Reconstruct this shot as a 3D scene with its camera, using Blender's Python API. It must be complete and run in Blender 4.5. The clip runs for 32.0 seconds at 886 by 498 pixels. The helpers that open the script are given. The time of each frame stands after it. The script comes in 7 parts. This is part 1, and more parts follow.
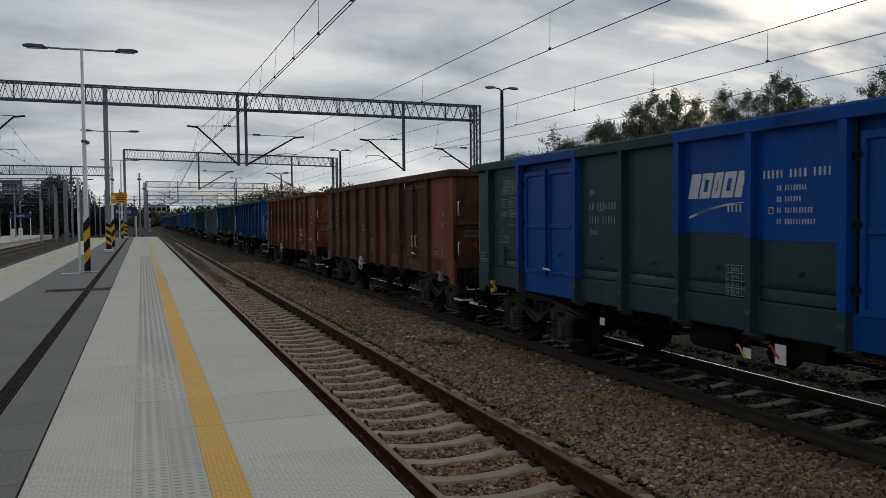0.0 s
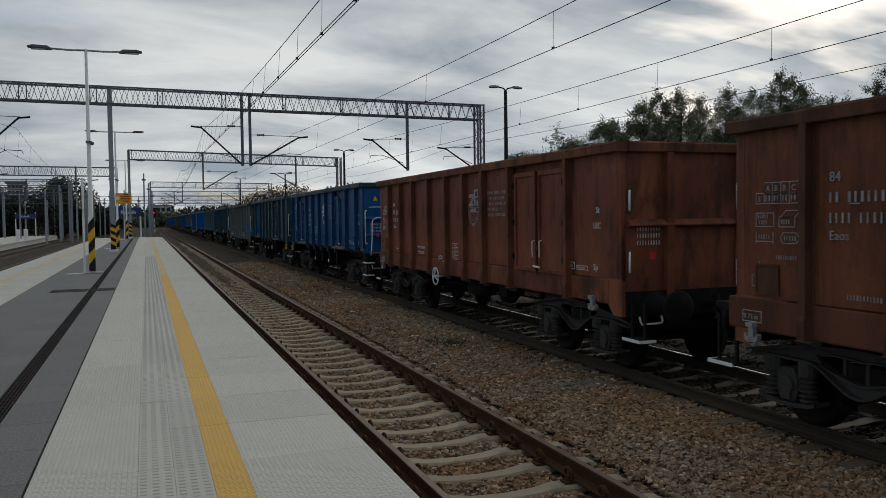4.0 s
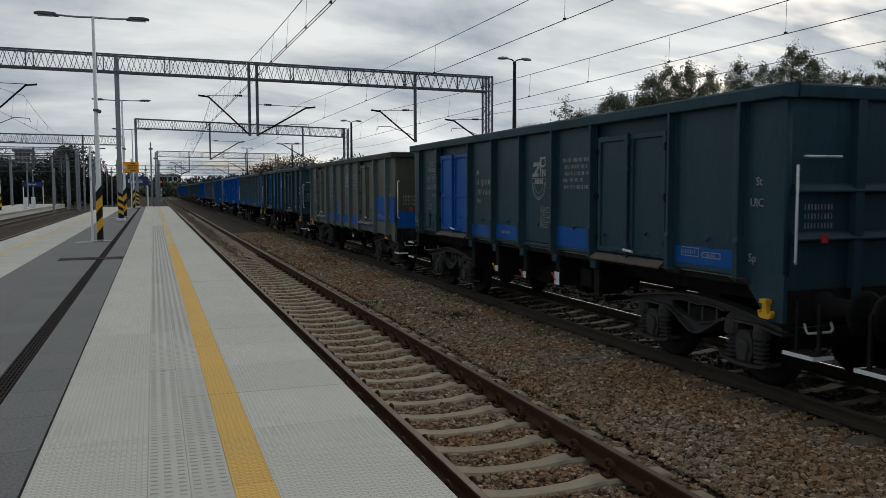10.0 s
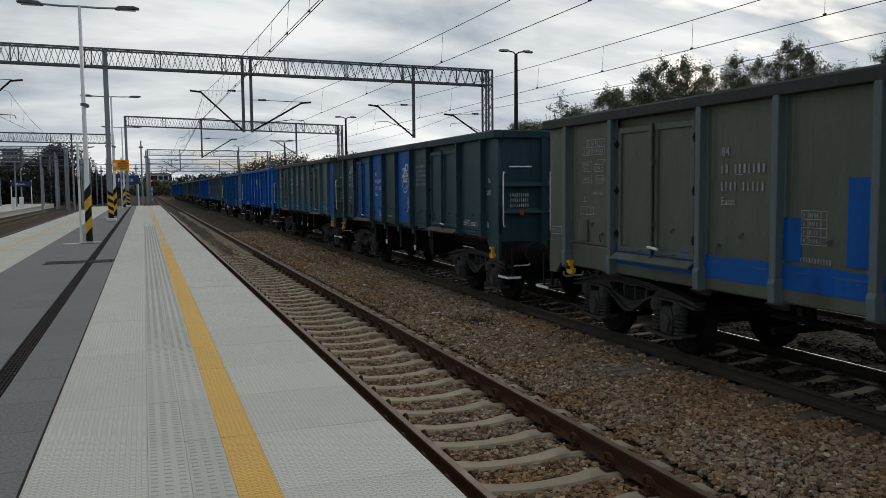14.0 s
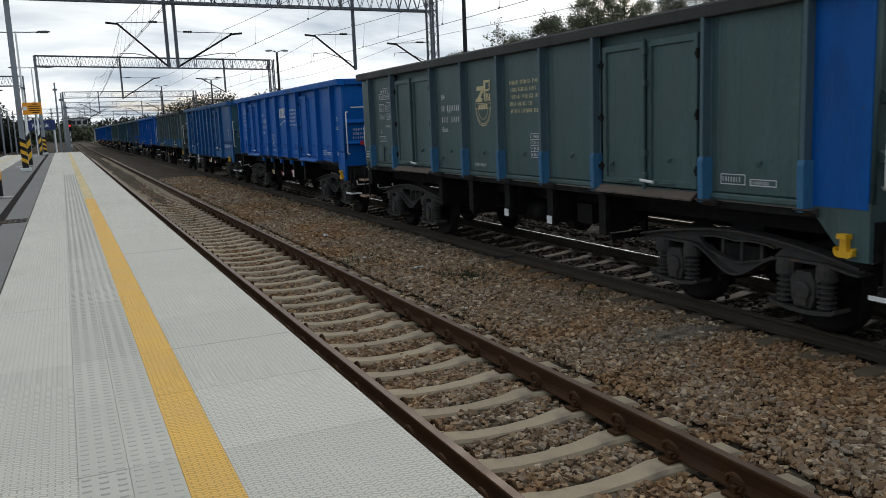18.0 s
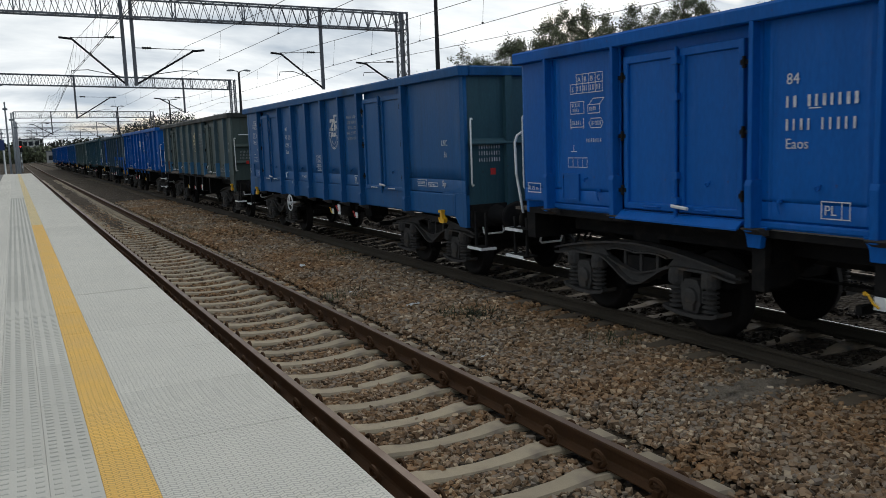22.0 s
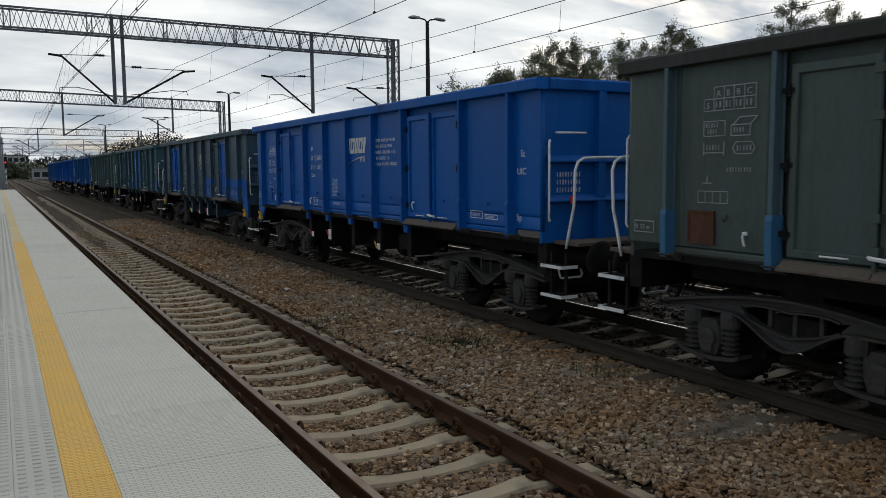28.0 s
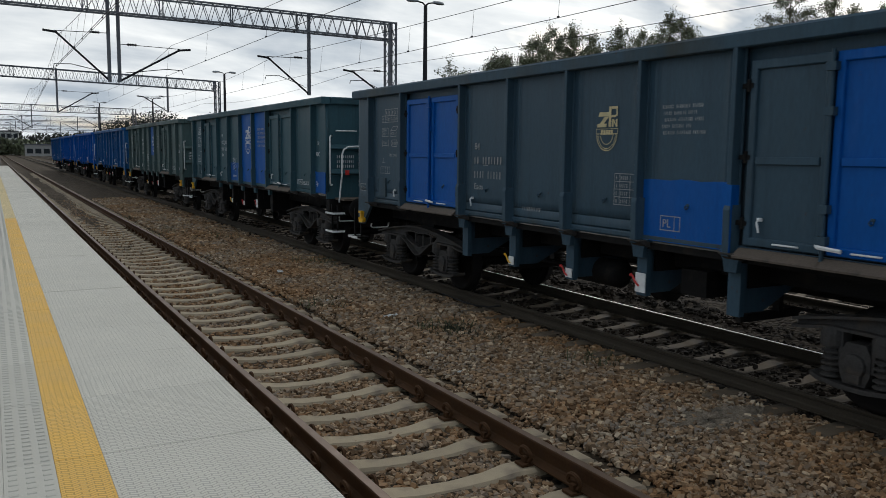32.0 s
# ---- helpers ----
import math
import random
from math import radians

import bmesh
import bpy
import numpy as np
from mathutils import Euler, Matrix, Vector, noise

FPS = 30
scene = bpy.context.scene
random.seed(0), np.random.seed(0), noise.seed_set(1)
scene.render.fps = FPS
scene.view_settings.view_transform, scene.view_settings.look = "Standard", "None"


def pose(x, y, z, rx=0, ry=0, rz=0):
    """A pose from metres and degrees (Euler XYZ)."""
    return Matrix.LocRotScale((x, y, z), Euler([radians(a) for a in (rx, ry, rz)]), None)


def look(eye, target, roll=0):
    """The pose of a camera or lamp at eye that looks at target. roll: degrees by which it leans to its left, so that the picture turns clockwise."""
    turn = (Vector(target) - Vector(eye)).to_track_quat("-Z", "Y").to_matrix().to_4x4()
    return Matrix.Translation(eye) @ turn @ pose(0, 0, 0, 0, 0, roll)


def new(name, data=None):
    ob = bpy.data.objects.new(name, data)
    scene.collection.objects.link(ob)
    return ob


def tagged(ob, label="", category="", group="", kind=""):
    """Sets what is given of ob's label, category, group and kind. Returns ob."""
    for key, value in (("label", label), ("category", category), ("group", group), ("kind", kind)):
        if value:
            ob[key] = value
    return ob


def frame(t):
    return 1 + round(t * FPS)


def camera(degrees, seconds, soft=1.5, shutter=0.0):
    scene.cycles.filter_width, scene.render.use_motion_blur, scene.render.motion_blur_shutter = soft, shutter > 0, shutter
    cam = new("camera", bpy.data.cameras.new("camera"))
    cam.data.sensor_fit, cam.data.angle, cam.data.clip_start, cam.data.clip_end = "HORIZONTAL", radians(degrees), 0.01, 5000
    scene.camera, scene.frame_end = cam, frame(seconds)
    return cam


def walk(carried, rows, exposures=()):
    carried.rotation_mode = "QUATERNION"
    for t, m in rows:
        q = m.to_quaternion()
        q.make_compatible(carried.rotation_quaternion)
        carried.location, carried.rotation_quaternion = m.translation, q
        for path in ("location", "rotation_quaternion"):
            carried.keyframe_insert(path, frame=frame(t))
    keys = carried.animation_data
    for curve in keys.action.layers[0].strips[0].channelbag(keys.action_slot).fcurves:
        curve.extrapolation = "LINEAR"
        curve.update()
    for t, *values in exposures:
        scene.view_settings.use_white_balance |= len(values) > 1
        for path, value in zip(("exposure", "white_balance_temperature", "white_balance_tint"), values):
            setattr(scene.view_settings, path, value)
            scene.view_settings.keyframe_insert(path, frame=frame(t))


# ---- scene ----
cam = camera(57.25, 32.0, soft=0.65, shutter=0.1)
PATH = [
    (0.0, 0.000, 0.000, 1.571, 87.77, 0.61, -20.36),
    (0.5, 0.001, -0.004, 1.571, 87.74, 0.58, -20.35),
    (1.0, 0.002, -0.005, 1.570, 87.73, 0.56, -20.31),
    (1.5, 0.003, -0.006, 1.569, 87.65, 0.62, -20.34),
    (2.0, 0.003, -0.005, 1.570, 87.67, 0.71, -20.24),
    (2.5, 0.003, -0.006, 1.571, 87.74, 0.75, -20.16),
    (3.0, 0.003, -0.006, 1.572, 87.75, 0.73, -20.09),
    (3.5, 0.003, -0.006, 1.571, 87.76, 0.80, -20.09),
    (5.5, 0.006, -0.002, 1.570, 87.65, 0.55, -19.87),
    (6.0, 0.004, 0.000, 1.568, 87.69, 0.55, -19.72),
    (6.5, 0.004, 0.005, 1.567, 87.69, 0.61, -19.63),
    (7.0, 0.006, 0.008, 1.563, 87.64, 0.67, -19.63),
    (7.5, 0.006, 0.012, 1.561, 87.23, 0.49, -19.74),
    (8.0, 0.008, 0.013, 1.561, 86.07, 0.06, -19.70),
    (8.5, 0.002, 0.018, 1.562, 85.71, 0.09, -19.44),
    (9.0, -0.005, 0.025, 1.564, 85.70, 0.26, -19.54),
    (9.5, -0.010, 0.028, 1.566, 85.65, 0.21, -19.70),
    (10.0, -0.016, 0.031, 1.566, 85.80, 0.17, -19.61),
    (10.5, -0.024, 0.030, 1.568, 85.80, 0.12, -19.51),
    (11.0, -0.035, 0.029, 1.568, 85.65, 0.30, -19.55),
    (11.5, -0.063, 0.053, 1.562, 85.16, 0.65, -19.41),
    (12.0, -0.053, 0.197, 1.547, 85.06, 0.46, -19.12),
    (12.5, -0.006, 0.463, 1.550, 84.92, 0.66, -18.23),
    (13.0, 0.002, 0.718, 1.536, 84.79, 0.31, -18.67),
    (13.5, -0.045, 1.001, 1.546, 85.56, 0.43, -19.60),
    (15.5, -0.060, 2.159, 1.520, 85.25, 1.32, -21.44),
    (16.0, -0.034, 2.460, 1.516, 83.96, 1.88, -22.33),
    (16.5, -0.044, 2.696, 1.537, 82.47, 1.85, -24.25),
    (17.0, -0.070, 2.998, 1.552, 81.80, 2.64, -26.44),
    (17.5, -0.047, 3.265, 1.532, 81.12, 3.38, -26.47),
    (18.0, 0.004, 3.609, 1.516, 80.95, 2.31, -24.98),
    (18.5, 0.039, 3.864, 1.494, 81.24, 1.66, -24.81),
    (19.0, 0.038, 4.126, 1.497, 81.28, 1.69, -25.41),
    (19.5, 0.067, 4.346, 1.482, 81.84, 1.80, -25.65),
    (20.0, 0.096, 4.564, 1.489, 81.89, 1.57, -25.56),
    (20.5, 0.107, 4.757, 1.493, 81.71, 1.51, -25.94),
    (21.0, 0.073, 4.950, 1.504, 81.32, 1.75, -27.30),
    (21.5, 0.085, 5.075, 1.495, 81.26, 2.01, -27.83),
    (22.0, 0.118, 5.223, 1.474, 82.44, 2.03, -27.80),
    (22.5, 0.143, 5.317, 1.454, 83.66, 1.68, -27.74),
    (23.0, 0.143, 5.325, 1.457, 84.42, 1.57, -28.00),
    (23.5, 0.138, 5.326, 1.454, 84.26, 1.32, -28.49),
    (24.0, 0.138, 5.324, 1.453, 83.75, 1.25, -28.98),
    (24.5, 0.139, 5.319, 1.451, 83.70, 1.20, -29.26),
    (26.5, 0.138, 5.328, 1.456, 83.76, 0.53, -29.33),
    (27.0, 0.138, 5.331, 1.457, 83.82, 0.46, -29.10),
    (27.5, 0.139, 5.331, 1.457, 84.24, 0.40, -28.64),
    (28.0, 0.140, 5.331, 1.459, 84.33, 0.51, -28.67),
    (28.5, 0.141, 5.331, 1.460, 84.38, 0.35, -28.46),
    (29.0, 0.142, 5.333, 1.461, 84.11, -0.12, -28.32),
    (29.5, 0.142, 5.337, 1.464, 83.97, -0.41, -27.82),
    (30.0, 0.140, 5.344, 1.471, 83.89, -0.69, -27.36),
    (30.5, 0.144, 5.345, 1.468, 83.98, -0.67, -27.48),
    (31.0, 0.147, 5.344, 1.466, 84.05, -0.78, -27.67),
    (31.5, 0.147, 5.341, 1.466, 83.82, -0.80, -28.19),
    (32.0, 0.146, 5.337, 1.467, 83.26, -0.63, -28.98),
]
EXPOSURES = [(0.0, -0.23), (6.0, -0.22), (8.0, -0.22), (9.0, -0.02), (11.0, -0.06), (12.3, 0.0), (13.5, 0.06), (16.0, 0.18), (17.5, 0.48), (19.0, 0.56), (20.5, 0.58), (21.3, 0.50), (22.0, 0.46), (23.0, 0.22), (25.0, 0.20), (27.5, 0.29), (28.7, 0.06), (29.4, 0.06), (30.5, 0.22), (32.0, 0.30)]
walk(cam, [(t, pose(x, y, z, rx, ry, rz)) for t, x, y, z, rx, ry, rz in PATH], EXPOSURES)

# ---- light: an overcast evening sky with a veiled sun ahead on the right ----
SUN_TURN, SUN_HEIGHT = 36.0, 30.0          # degrees clockwise from +y, and above the horizon


def sky():
    world = bpy.data.worlds.new("overcast_sky")
    scene.world = world
    world.use_nodes = True
    nt = world.node_tree
    nt.nodes.clear()
    link = nt.links.new
    out = nt.nodes.new("ShaderNodeOutputWorld")
    bg = nt.nodes.new("ShaderNodeBackground")
    clear = nt.nodes.new("ShaderNodeTexSky")
    clear.sky_type = "NISHITA"
    clear.sun_disc = False
    clear.sun_elevation, clear.sun_rotation = radians(SUN_HEIGHT), radians(SUN_TURN)
    clear.dust_density, clear.air_density = 2.0, 1.0
    dim = nt.nodes.new("ShaderNodeVectorMath")
    dim.operation = "SCALE"
    dim.inputs[3].default_value = 0.10
    link(clear.outputs[0], dim.inputs[0])
    where = nt.nodes.new("ShaderNodeTexCoord")
    # the clouds lie in a flat layer: the direction is divided by its height
    split = nt.nodes.new("ShaderNodeSeparateXYZ")
    link(where.outputs["Generated"], split.inputs[0])
    up = nt.nodes.new("ShaderNodeMath")
    up.operation = "MAXIMUM"
    up.inputs[1].default_value = 0.0
    link(split.outputs[2], up.inputs[0])
    lift = nt.nodes.new("ShaderNodeMath")
    lift.operation = "ADD"
    lift.inputs[1].default_value = 0.30
    link(up.outputs[0], lift.inputs[0])
    flat = nt.nodes.new("ShaderNodeVectorMath")
    flat.operation = "DIVIDE"
    link(where.outputs["Generated"], flat.inputs[0])
    link(lift.outputs[0], flat.inputs[1])

    def cloud(scale, detail, rough, shift, low, high):
        n = nt.nodes.new("ShaderNodeTexNoise")
        n.inputs["Scale"].default_value, n.inputs["Detail"].default_value = scale, detail
        n.inputs["Roughness"].default_value = rough
        n.inputs["Distortion"].default_value = 0.25
        mv = nt.nodes.new("ShaderNodeVectorMath")
        mv.operation = "MULTIPLY_ADD"
        mv.inputs[1].default_value = (1.0, 1.9, 0.4)
        mv.inputs[2].default_value = shift
        link(flat.outputs[0], mv.inputs[0])
        link(mv.outputs[0], n.inputs["Vector"])
        m = nt.nodes.new("ShaderNodeMapRange")
        m.inputs["From Min"].default_value, m.inputs["From Max"].default_value = low, high
        link(n.outputs["Fac"], m.inputs["Value"])
        return m.outputs[0]

    cover = cloud(0.9, 5.0, 0.55, (3.1, 0.4, 0.0), 0.25, 0.42)
    tone = cloud(1.7, 7.0, 0.54, (0.7, 5.2, 1.0), 0.33, 0.66)
    ramp = nt.nodes.new("ShaderNodeValToRGB")
    ramp.color_ramp.elements[0].color = (0.325, 0.375, 0.43, 1)
    ramp.color_ramp.elements[1].color = (0.785, 0.805, 0.80, 1)
    link(tone, ramp.inputs[0])
    # the side of the veiled sun is brighter
    toward = nt.nodes.new("ShaderNodeVectorMath")
    toward.operation = "DOT_PRODUCT"
    a, e = radians(SUN_TURN), radians(SUN_HEIGHT)
    toward.inputs[1].default_value = (math.sin(a) * math.cos(e), math.cos(a) * math.cos(e), math.sin(e))
    link(where.outputs["Generated"], toward.inputs[0])
    glow = nt.nodes.new("ShaderNodeMapRange")
    glow.inputs["From Min"].default_value, glow.inputs["From Max"].default_value = -0.75, 0.9
    glow.inputs["To Min"].default_value, glow.inputs["To Max"].default_value = 0.55, 1.06
    link(toward.outputs["Value"], glow.inputs["Value"])
    # thin cloud is brightest low over the horizon
    rise = nt.nodes.new("ShaderNodeMapRange")
    rise.inputs["From Min"].default_value, rise.inputs["From Max"].default_value = 0.04, 0.45
    rise.inputs["To Min"].default_value, rise.inputs["To Max"].default_value = 1.08, 0.90
    link(up.outputs[0], rise.inputs["Value"])
    both = nt.nodes.new("ShaderNodeMath")
    both.operation = "MULTIPLY"
    link(glow.outputs[0], both.inputs[0])
    link(rise.outputs[0], both.inputs[1])
    lit = nt.nodes.new("ShaderNodeVectorMath")
    lit.operation = "SCALE"
    link(ramp.outputs[0], lit.inputs[0])
    link(both.outputs[0], lit.inputs[3])
    # away from the sun the overcast is a little cooler
    cool = nt.nodes.new("ShaderNodeMix")
    cool.data_type = "RGBA"
    cool.inputs["A"].default_value, cool.inputs["B"].default_value = (0.86, 0.99, 1.16, 1), (1, 1, 1, 1)
    side = nt.nodes.new("ShaderNodeMapRange")
    side.inputs["From Min"].default_value, side.inputs["From Max"].default_value = -0.6, 0.5
    link(toward.outputs["Value"], side.inputs["Value"])
    link(side.outputs[0], cool.inputs["Factor"])
    tinted = nt.nodes.new("ShaderNodeVectorMath")
    tinted.operation = "MULTIPLY"
    link(lit.outputs[0], tinted.inputs[0])
    link(cool.outputs["Result"], tinted.inputs[1])
    mix = nt.nodes.new("ShaderNodeMix")
    mix.data_type = "RGBA"
    link(cover, mix.inputs["Factor"])
    link(dim.outputs[0], mix.inputs["A"])
    link(tinted.outputs[0], mix.inputs["B"])
    link(mix.outputs["Result"], bg.inputs["Color"])
    bg.inputs["Strength"].default_value = 1.0
    link(bg.outputs[0], out.inputs[0])


sky()
sun = new("sun", bpy.data.lights.new("sun", "SUN"))
sun.data.energy, sun.data.angle, sun.data.color = 0.5, radians(25), (1.0, 0.95, 0.88)
sun.matrix_world = look((0, 0, 0), (-math.sin(radians(SUN_TURN)) * math.cos(radians(SUN_HEIGHT)),
                                    -math.cos(radians(SUN_TURN)) * math.cos(radians(SUN_HEIGHT)), -math.sin(radians(SUN_HEIGHT))))

# ---- materials ----
def material(name, colour, rough=0.7, metal=0.0, spread=0.25, grain=8.0, fine=60.0, bump=0.15, depth=0.004,
             dirt=None, dirt_amount=0.35, dirt_scale=1.6, random=0.0, spec=0.5, streak=1.0):
    """A procedural surface: the base colour varied at a coarse and a fine scale, blotches of dirt or rust, fine relief."""
    m = bpy.data.materials.new(name)
    m.use_nodes = True
    nt = m.node_tree
    link = nt.links.new
    b = nt.nodes["Principled BSDF"]
    where = nt.nodes.new("ShaderNodeTexCoord")
    stretch = nt.nodes.new("ShaderNodeMapping")
    stretch.inputs["Scale"].default_value = (1, 1, streak)
    link(where.outputs["Object"], stretch.inputs[0])

    def tex(scale, detail=4.0):
        n = nt.nodes.new("ShaderNodeTexNoise")
        n.inputs["Scale"].default_value, n.inputs["Detail"].default_value = scale, detail
        link(stretch.outputs[0], n.inputs["Vector"])
        return n.outputs["Fac"]

    coarse, small = tex(grain), tex(fine)
    both = nt.nodes.new("ShaderNodeMath")
    both.operation = "ADD"
    link(coarse, both.inputs[0])
    link(small, both.inputs[1])
    value = nt.nodes.new("ShaderNodeMapRange")
    value.inputs["From Min"].default_value, value.inputs["From Max"].default_value = 0.6, 1.4
    value.inputs["To Min"].default_value, value.inputs["To Max"].default_value = 1 - spread, 1 + spread
    link(both.outputs[0], value.inputs["Value"])
    last = value.outputs[0]
    if random:
        info = nt.nodes.new("ShaderNodeObjectInfo")
        r = nt.nodes.new("ShaderNodeMapRange")
        r.inputs["To Min"].default_value, r.inputs["To Max"].default_value = 1 - random, 1 + random
        link(info.outputs["Random"], r.inputs["Value"])
        mul = nt.nodes.new("ShaderNodeMath")
        mul.operation = "MULTIPLY"
        link(last, mul.inputs[0])
        link(r.outputs[0], mul.inputs[1])
        last = mul.outputs[0]
    tint = nt.nodes.new("ShaderNodeVectorMath")
    tint.operation = "SCALE"
    tint.inputs[0].default_value = colour
    link(last, tint.inputs[3])
    shade = tint.outputs[0]
    if dirt:
        spots = tex(dirt_scale, 8.0)
        edge = nt.nodes.new("ShaderNodeMapRange")
        edge.inputs["From Min"].default_value, edge.inputs["From Max"].default_value = 0.64 - 0.3 * dirt_amount, 0.74
        link(spots, edge.inputs["Value"])
        mix = nt.nodes.new("ShaderNodeMix")
        mix.data_type = "RGBA"
        link(edge.outputs[0], mix.inputs["Factor"])
        link(shade, mix.inputs["A"])
        mix.inputs["B"].default_value = (*dirt, 1)
        shade = mix.outputs["Result"]
    link(shade, b.inputs["Base Color"])
    wear = nt.nodes.new("ShaderNodeMapRange")
    wear.inputs["From Min"].default_value, wear.inputs["From Max"].default_value = 0.3, 0.7
    wear.inputs["To Min"].default_value, wear.inputs["To Max"].default_value = max(0.05, rough - 0.12), min(1, rough + 0.12)
    link(coarse, wear.inputs["Value"])
    link(wear.outputs[0], b.inputs["Roughness"])
    b.inputs["Metallic"].default_value = metal
    b.inputs["Specular IOR Level"].default_value = spec if max(colour) > 0.08 else min(spec, 0.15)
    if bump:
        relief = nt.nodes.new("ShaderNodeBump")
        relief.inputs["Strength"].default_value, relief.inputs["Distance"].default_value = bump, depth
        link(both.outputs[0], relief.inputs["Height"])
        link(relief.outputs[0], b.inputs["Normal"])
    return m


def stones(name, dark, light, brown):
    """Crushed stone: each piece has its own tone."""
    m = bpy.data.materials.new(name)
    m.use_nodes = True
    nt = m.node_tree
    link = nt.links.new
    b = nt.nodes["Principled BSDF"]
    geo = nt.nodes.new("ShaderNodeNewGeometry")
    ramp = nt.nodes.new("ShaderNodeValToRGB")
    e = ramp.color_ramp.elements
    e[0].color, e[1].color = (*dark, 1), (*light, 1)
    e[1].position = 0.97
    mid = e.new(0.5)
    mid.color = (*brown, 1)
    low = e.new(0.72)
    low.color = tuple(0.85 * sum(brown) / 3 * k for k in (1.20, 1.0, 0.80)) + (1,)
    pale = e.new(0.9)
    pale.color = tuple(0.45 * p + 0.55 * q for p, q in zip(dark, light)) + (1,)
    link(geo.outputs["Random Per Island"], ramp.inputs[0])
    where = nt.nodes.new("ShaderNodeTexCoord")
    n = nt.nodes.new("ShaderNodeTexNoise")
    n.inputs["Scale"].default_value, n.inputs["Detail"].default_value = 0.55, 5.0
    link(where.outputs["Object"], n.inputs["Vector"])
    rust = nt.nodes.new("ShaderNodeMapRange")
    rust.inputs["From Min"].default_value, rust.inputs["From Max"].default_value = 0.42, 0.62
    rust.inputs["To Max"].default_value = 0.75
    link(n.outputs["Fac"], rust.inputs["Value"])
    mix = nt.nodes.new("ShaderNodeMix")
    mix.data_type = "RGBA"
    mix.blend_type = "MULTIPLY"
    link(rust.outputs[0], mix.inputs["Factor"])
    link(ramp.outputs[0], mix.inputs["A"])
    mix.inputs["B"].default_value = (1.0, 0.78, 0.56, 1)
    link(mix.outputs["Result"], b.inputs["Base Color"])
    b.inputs["Roughness"].default_value = 0.85
    b.inputs["Specular IOR Level"].default_value = 0.15
    f = nt.nodes.new("ShaderNodeTexNoise")
    f.inputs["Scale"].default_value = 90
    link(where.outputs["Object"], f.inputs["Vector"])
    relief = nt.nodes.new("ShaderNodeBump")
    relief.inputs["Strength"].default_value, relief.inputs["Distance"].default_value = 0.15, 0.004
    link(f.outputs["Fac"], relief.inputs["Height"])
    link(relief.outputs[0], b.inputs["Normal"])
    return m


def gravel_bed(name, tone=1.0):
    """The stone bed where single pieces are too small to tell apart."""
    m = bpy.data.materials.new(name)
    m.use_nodes = True
    nt = m.node_tree
    link = nt.links.new
    b = nt.nodes["Principled BSDF"]
    where = nt.nodes.new("ShaderNodeTexCoord")
    v = nt.nodes.new("ShaderNodeTexVoronoi")
    v.inputs["Scale"].default_value = 17
    link(where.outputs["Object"], v.inputs["Vector"])
    hue = nt.nodes.new("ShaderNodeSeparateColor")
    link(v.outputs["Color"], hue.inputs[0])
    ramp = nt.nodes.new("ShaderNodeValToRGB")
    e = ramp.color_ramp.elements
    e[0].color, e[1].color = (0.060, 0.042, 0.028, 1), (0.34, 0.28, 0.205, 1)
    mid = e.new(0.55)
    mid.color = (0.195, 0.138, 0.086, 1)
    link(hue.outputs[0], ramp.inputs[0])
    n = nt.nodes.new("ShaderNodeTexNoise")
    n.inputs["Scale"].default_value, n.inputs["Detail"].default_value = 0.5, 6.0
    link(where.outputs["Object"], n.inputs["Vector"])
    big = nt.nodes.new("ShaderNodeMapRange")
    big.inputs["From Min"].default_value, big.inputs["From Max"].default_value = 0.3, 0.7
    big.inputs["To Min"].default_value, big.inputs["To Max"].default_value = 0.75 * tone, 1.25 * tone
    link(n.outputs["Fac"], big.inputs["Value"])
    mul = nt.nodes.new("ShaderNodeVectorMath")
    mul.operation = "SCALE"
    link(ramp.outputs[0], mul.inputs[0])
    link(big.outputs[0], mul.inputs[3])
    link(mul.outputs[0], b.inputs["Base Color"])
    b.inputs["Roughness"].default_value = 0.9
    b.inputs["Specular IOR Level"].default_value = 0.15
    relief = nt.nodes.new("ShaderNodeBump")
    relief.inputs["Strength"].default_value, relief.inputs["Distance"].default_value = 0.9, 0.03
    relief.invert = True
    link(v.outputs["Distance"], relief.inputs["Height"])
    link(relief.outputs[0], b.inputs["Normal"])
    return m


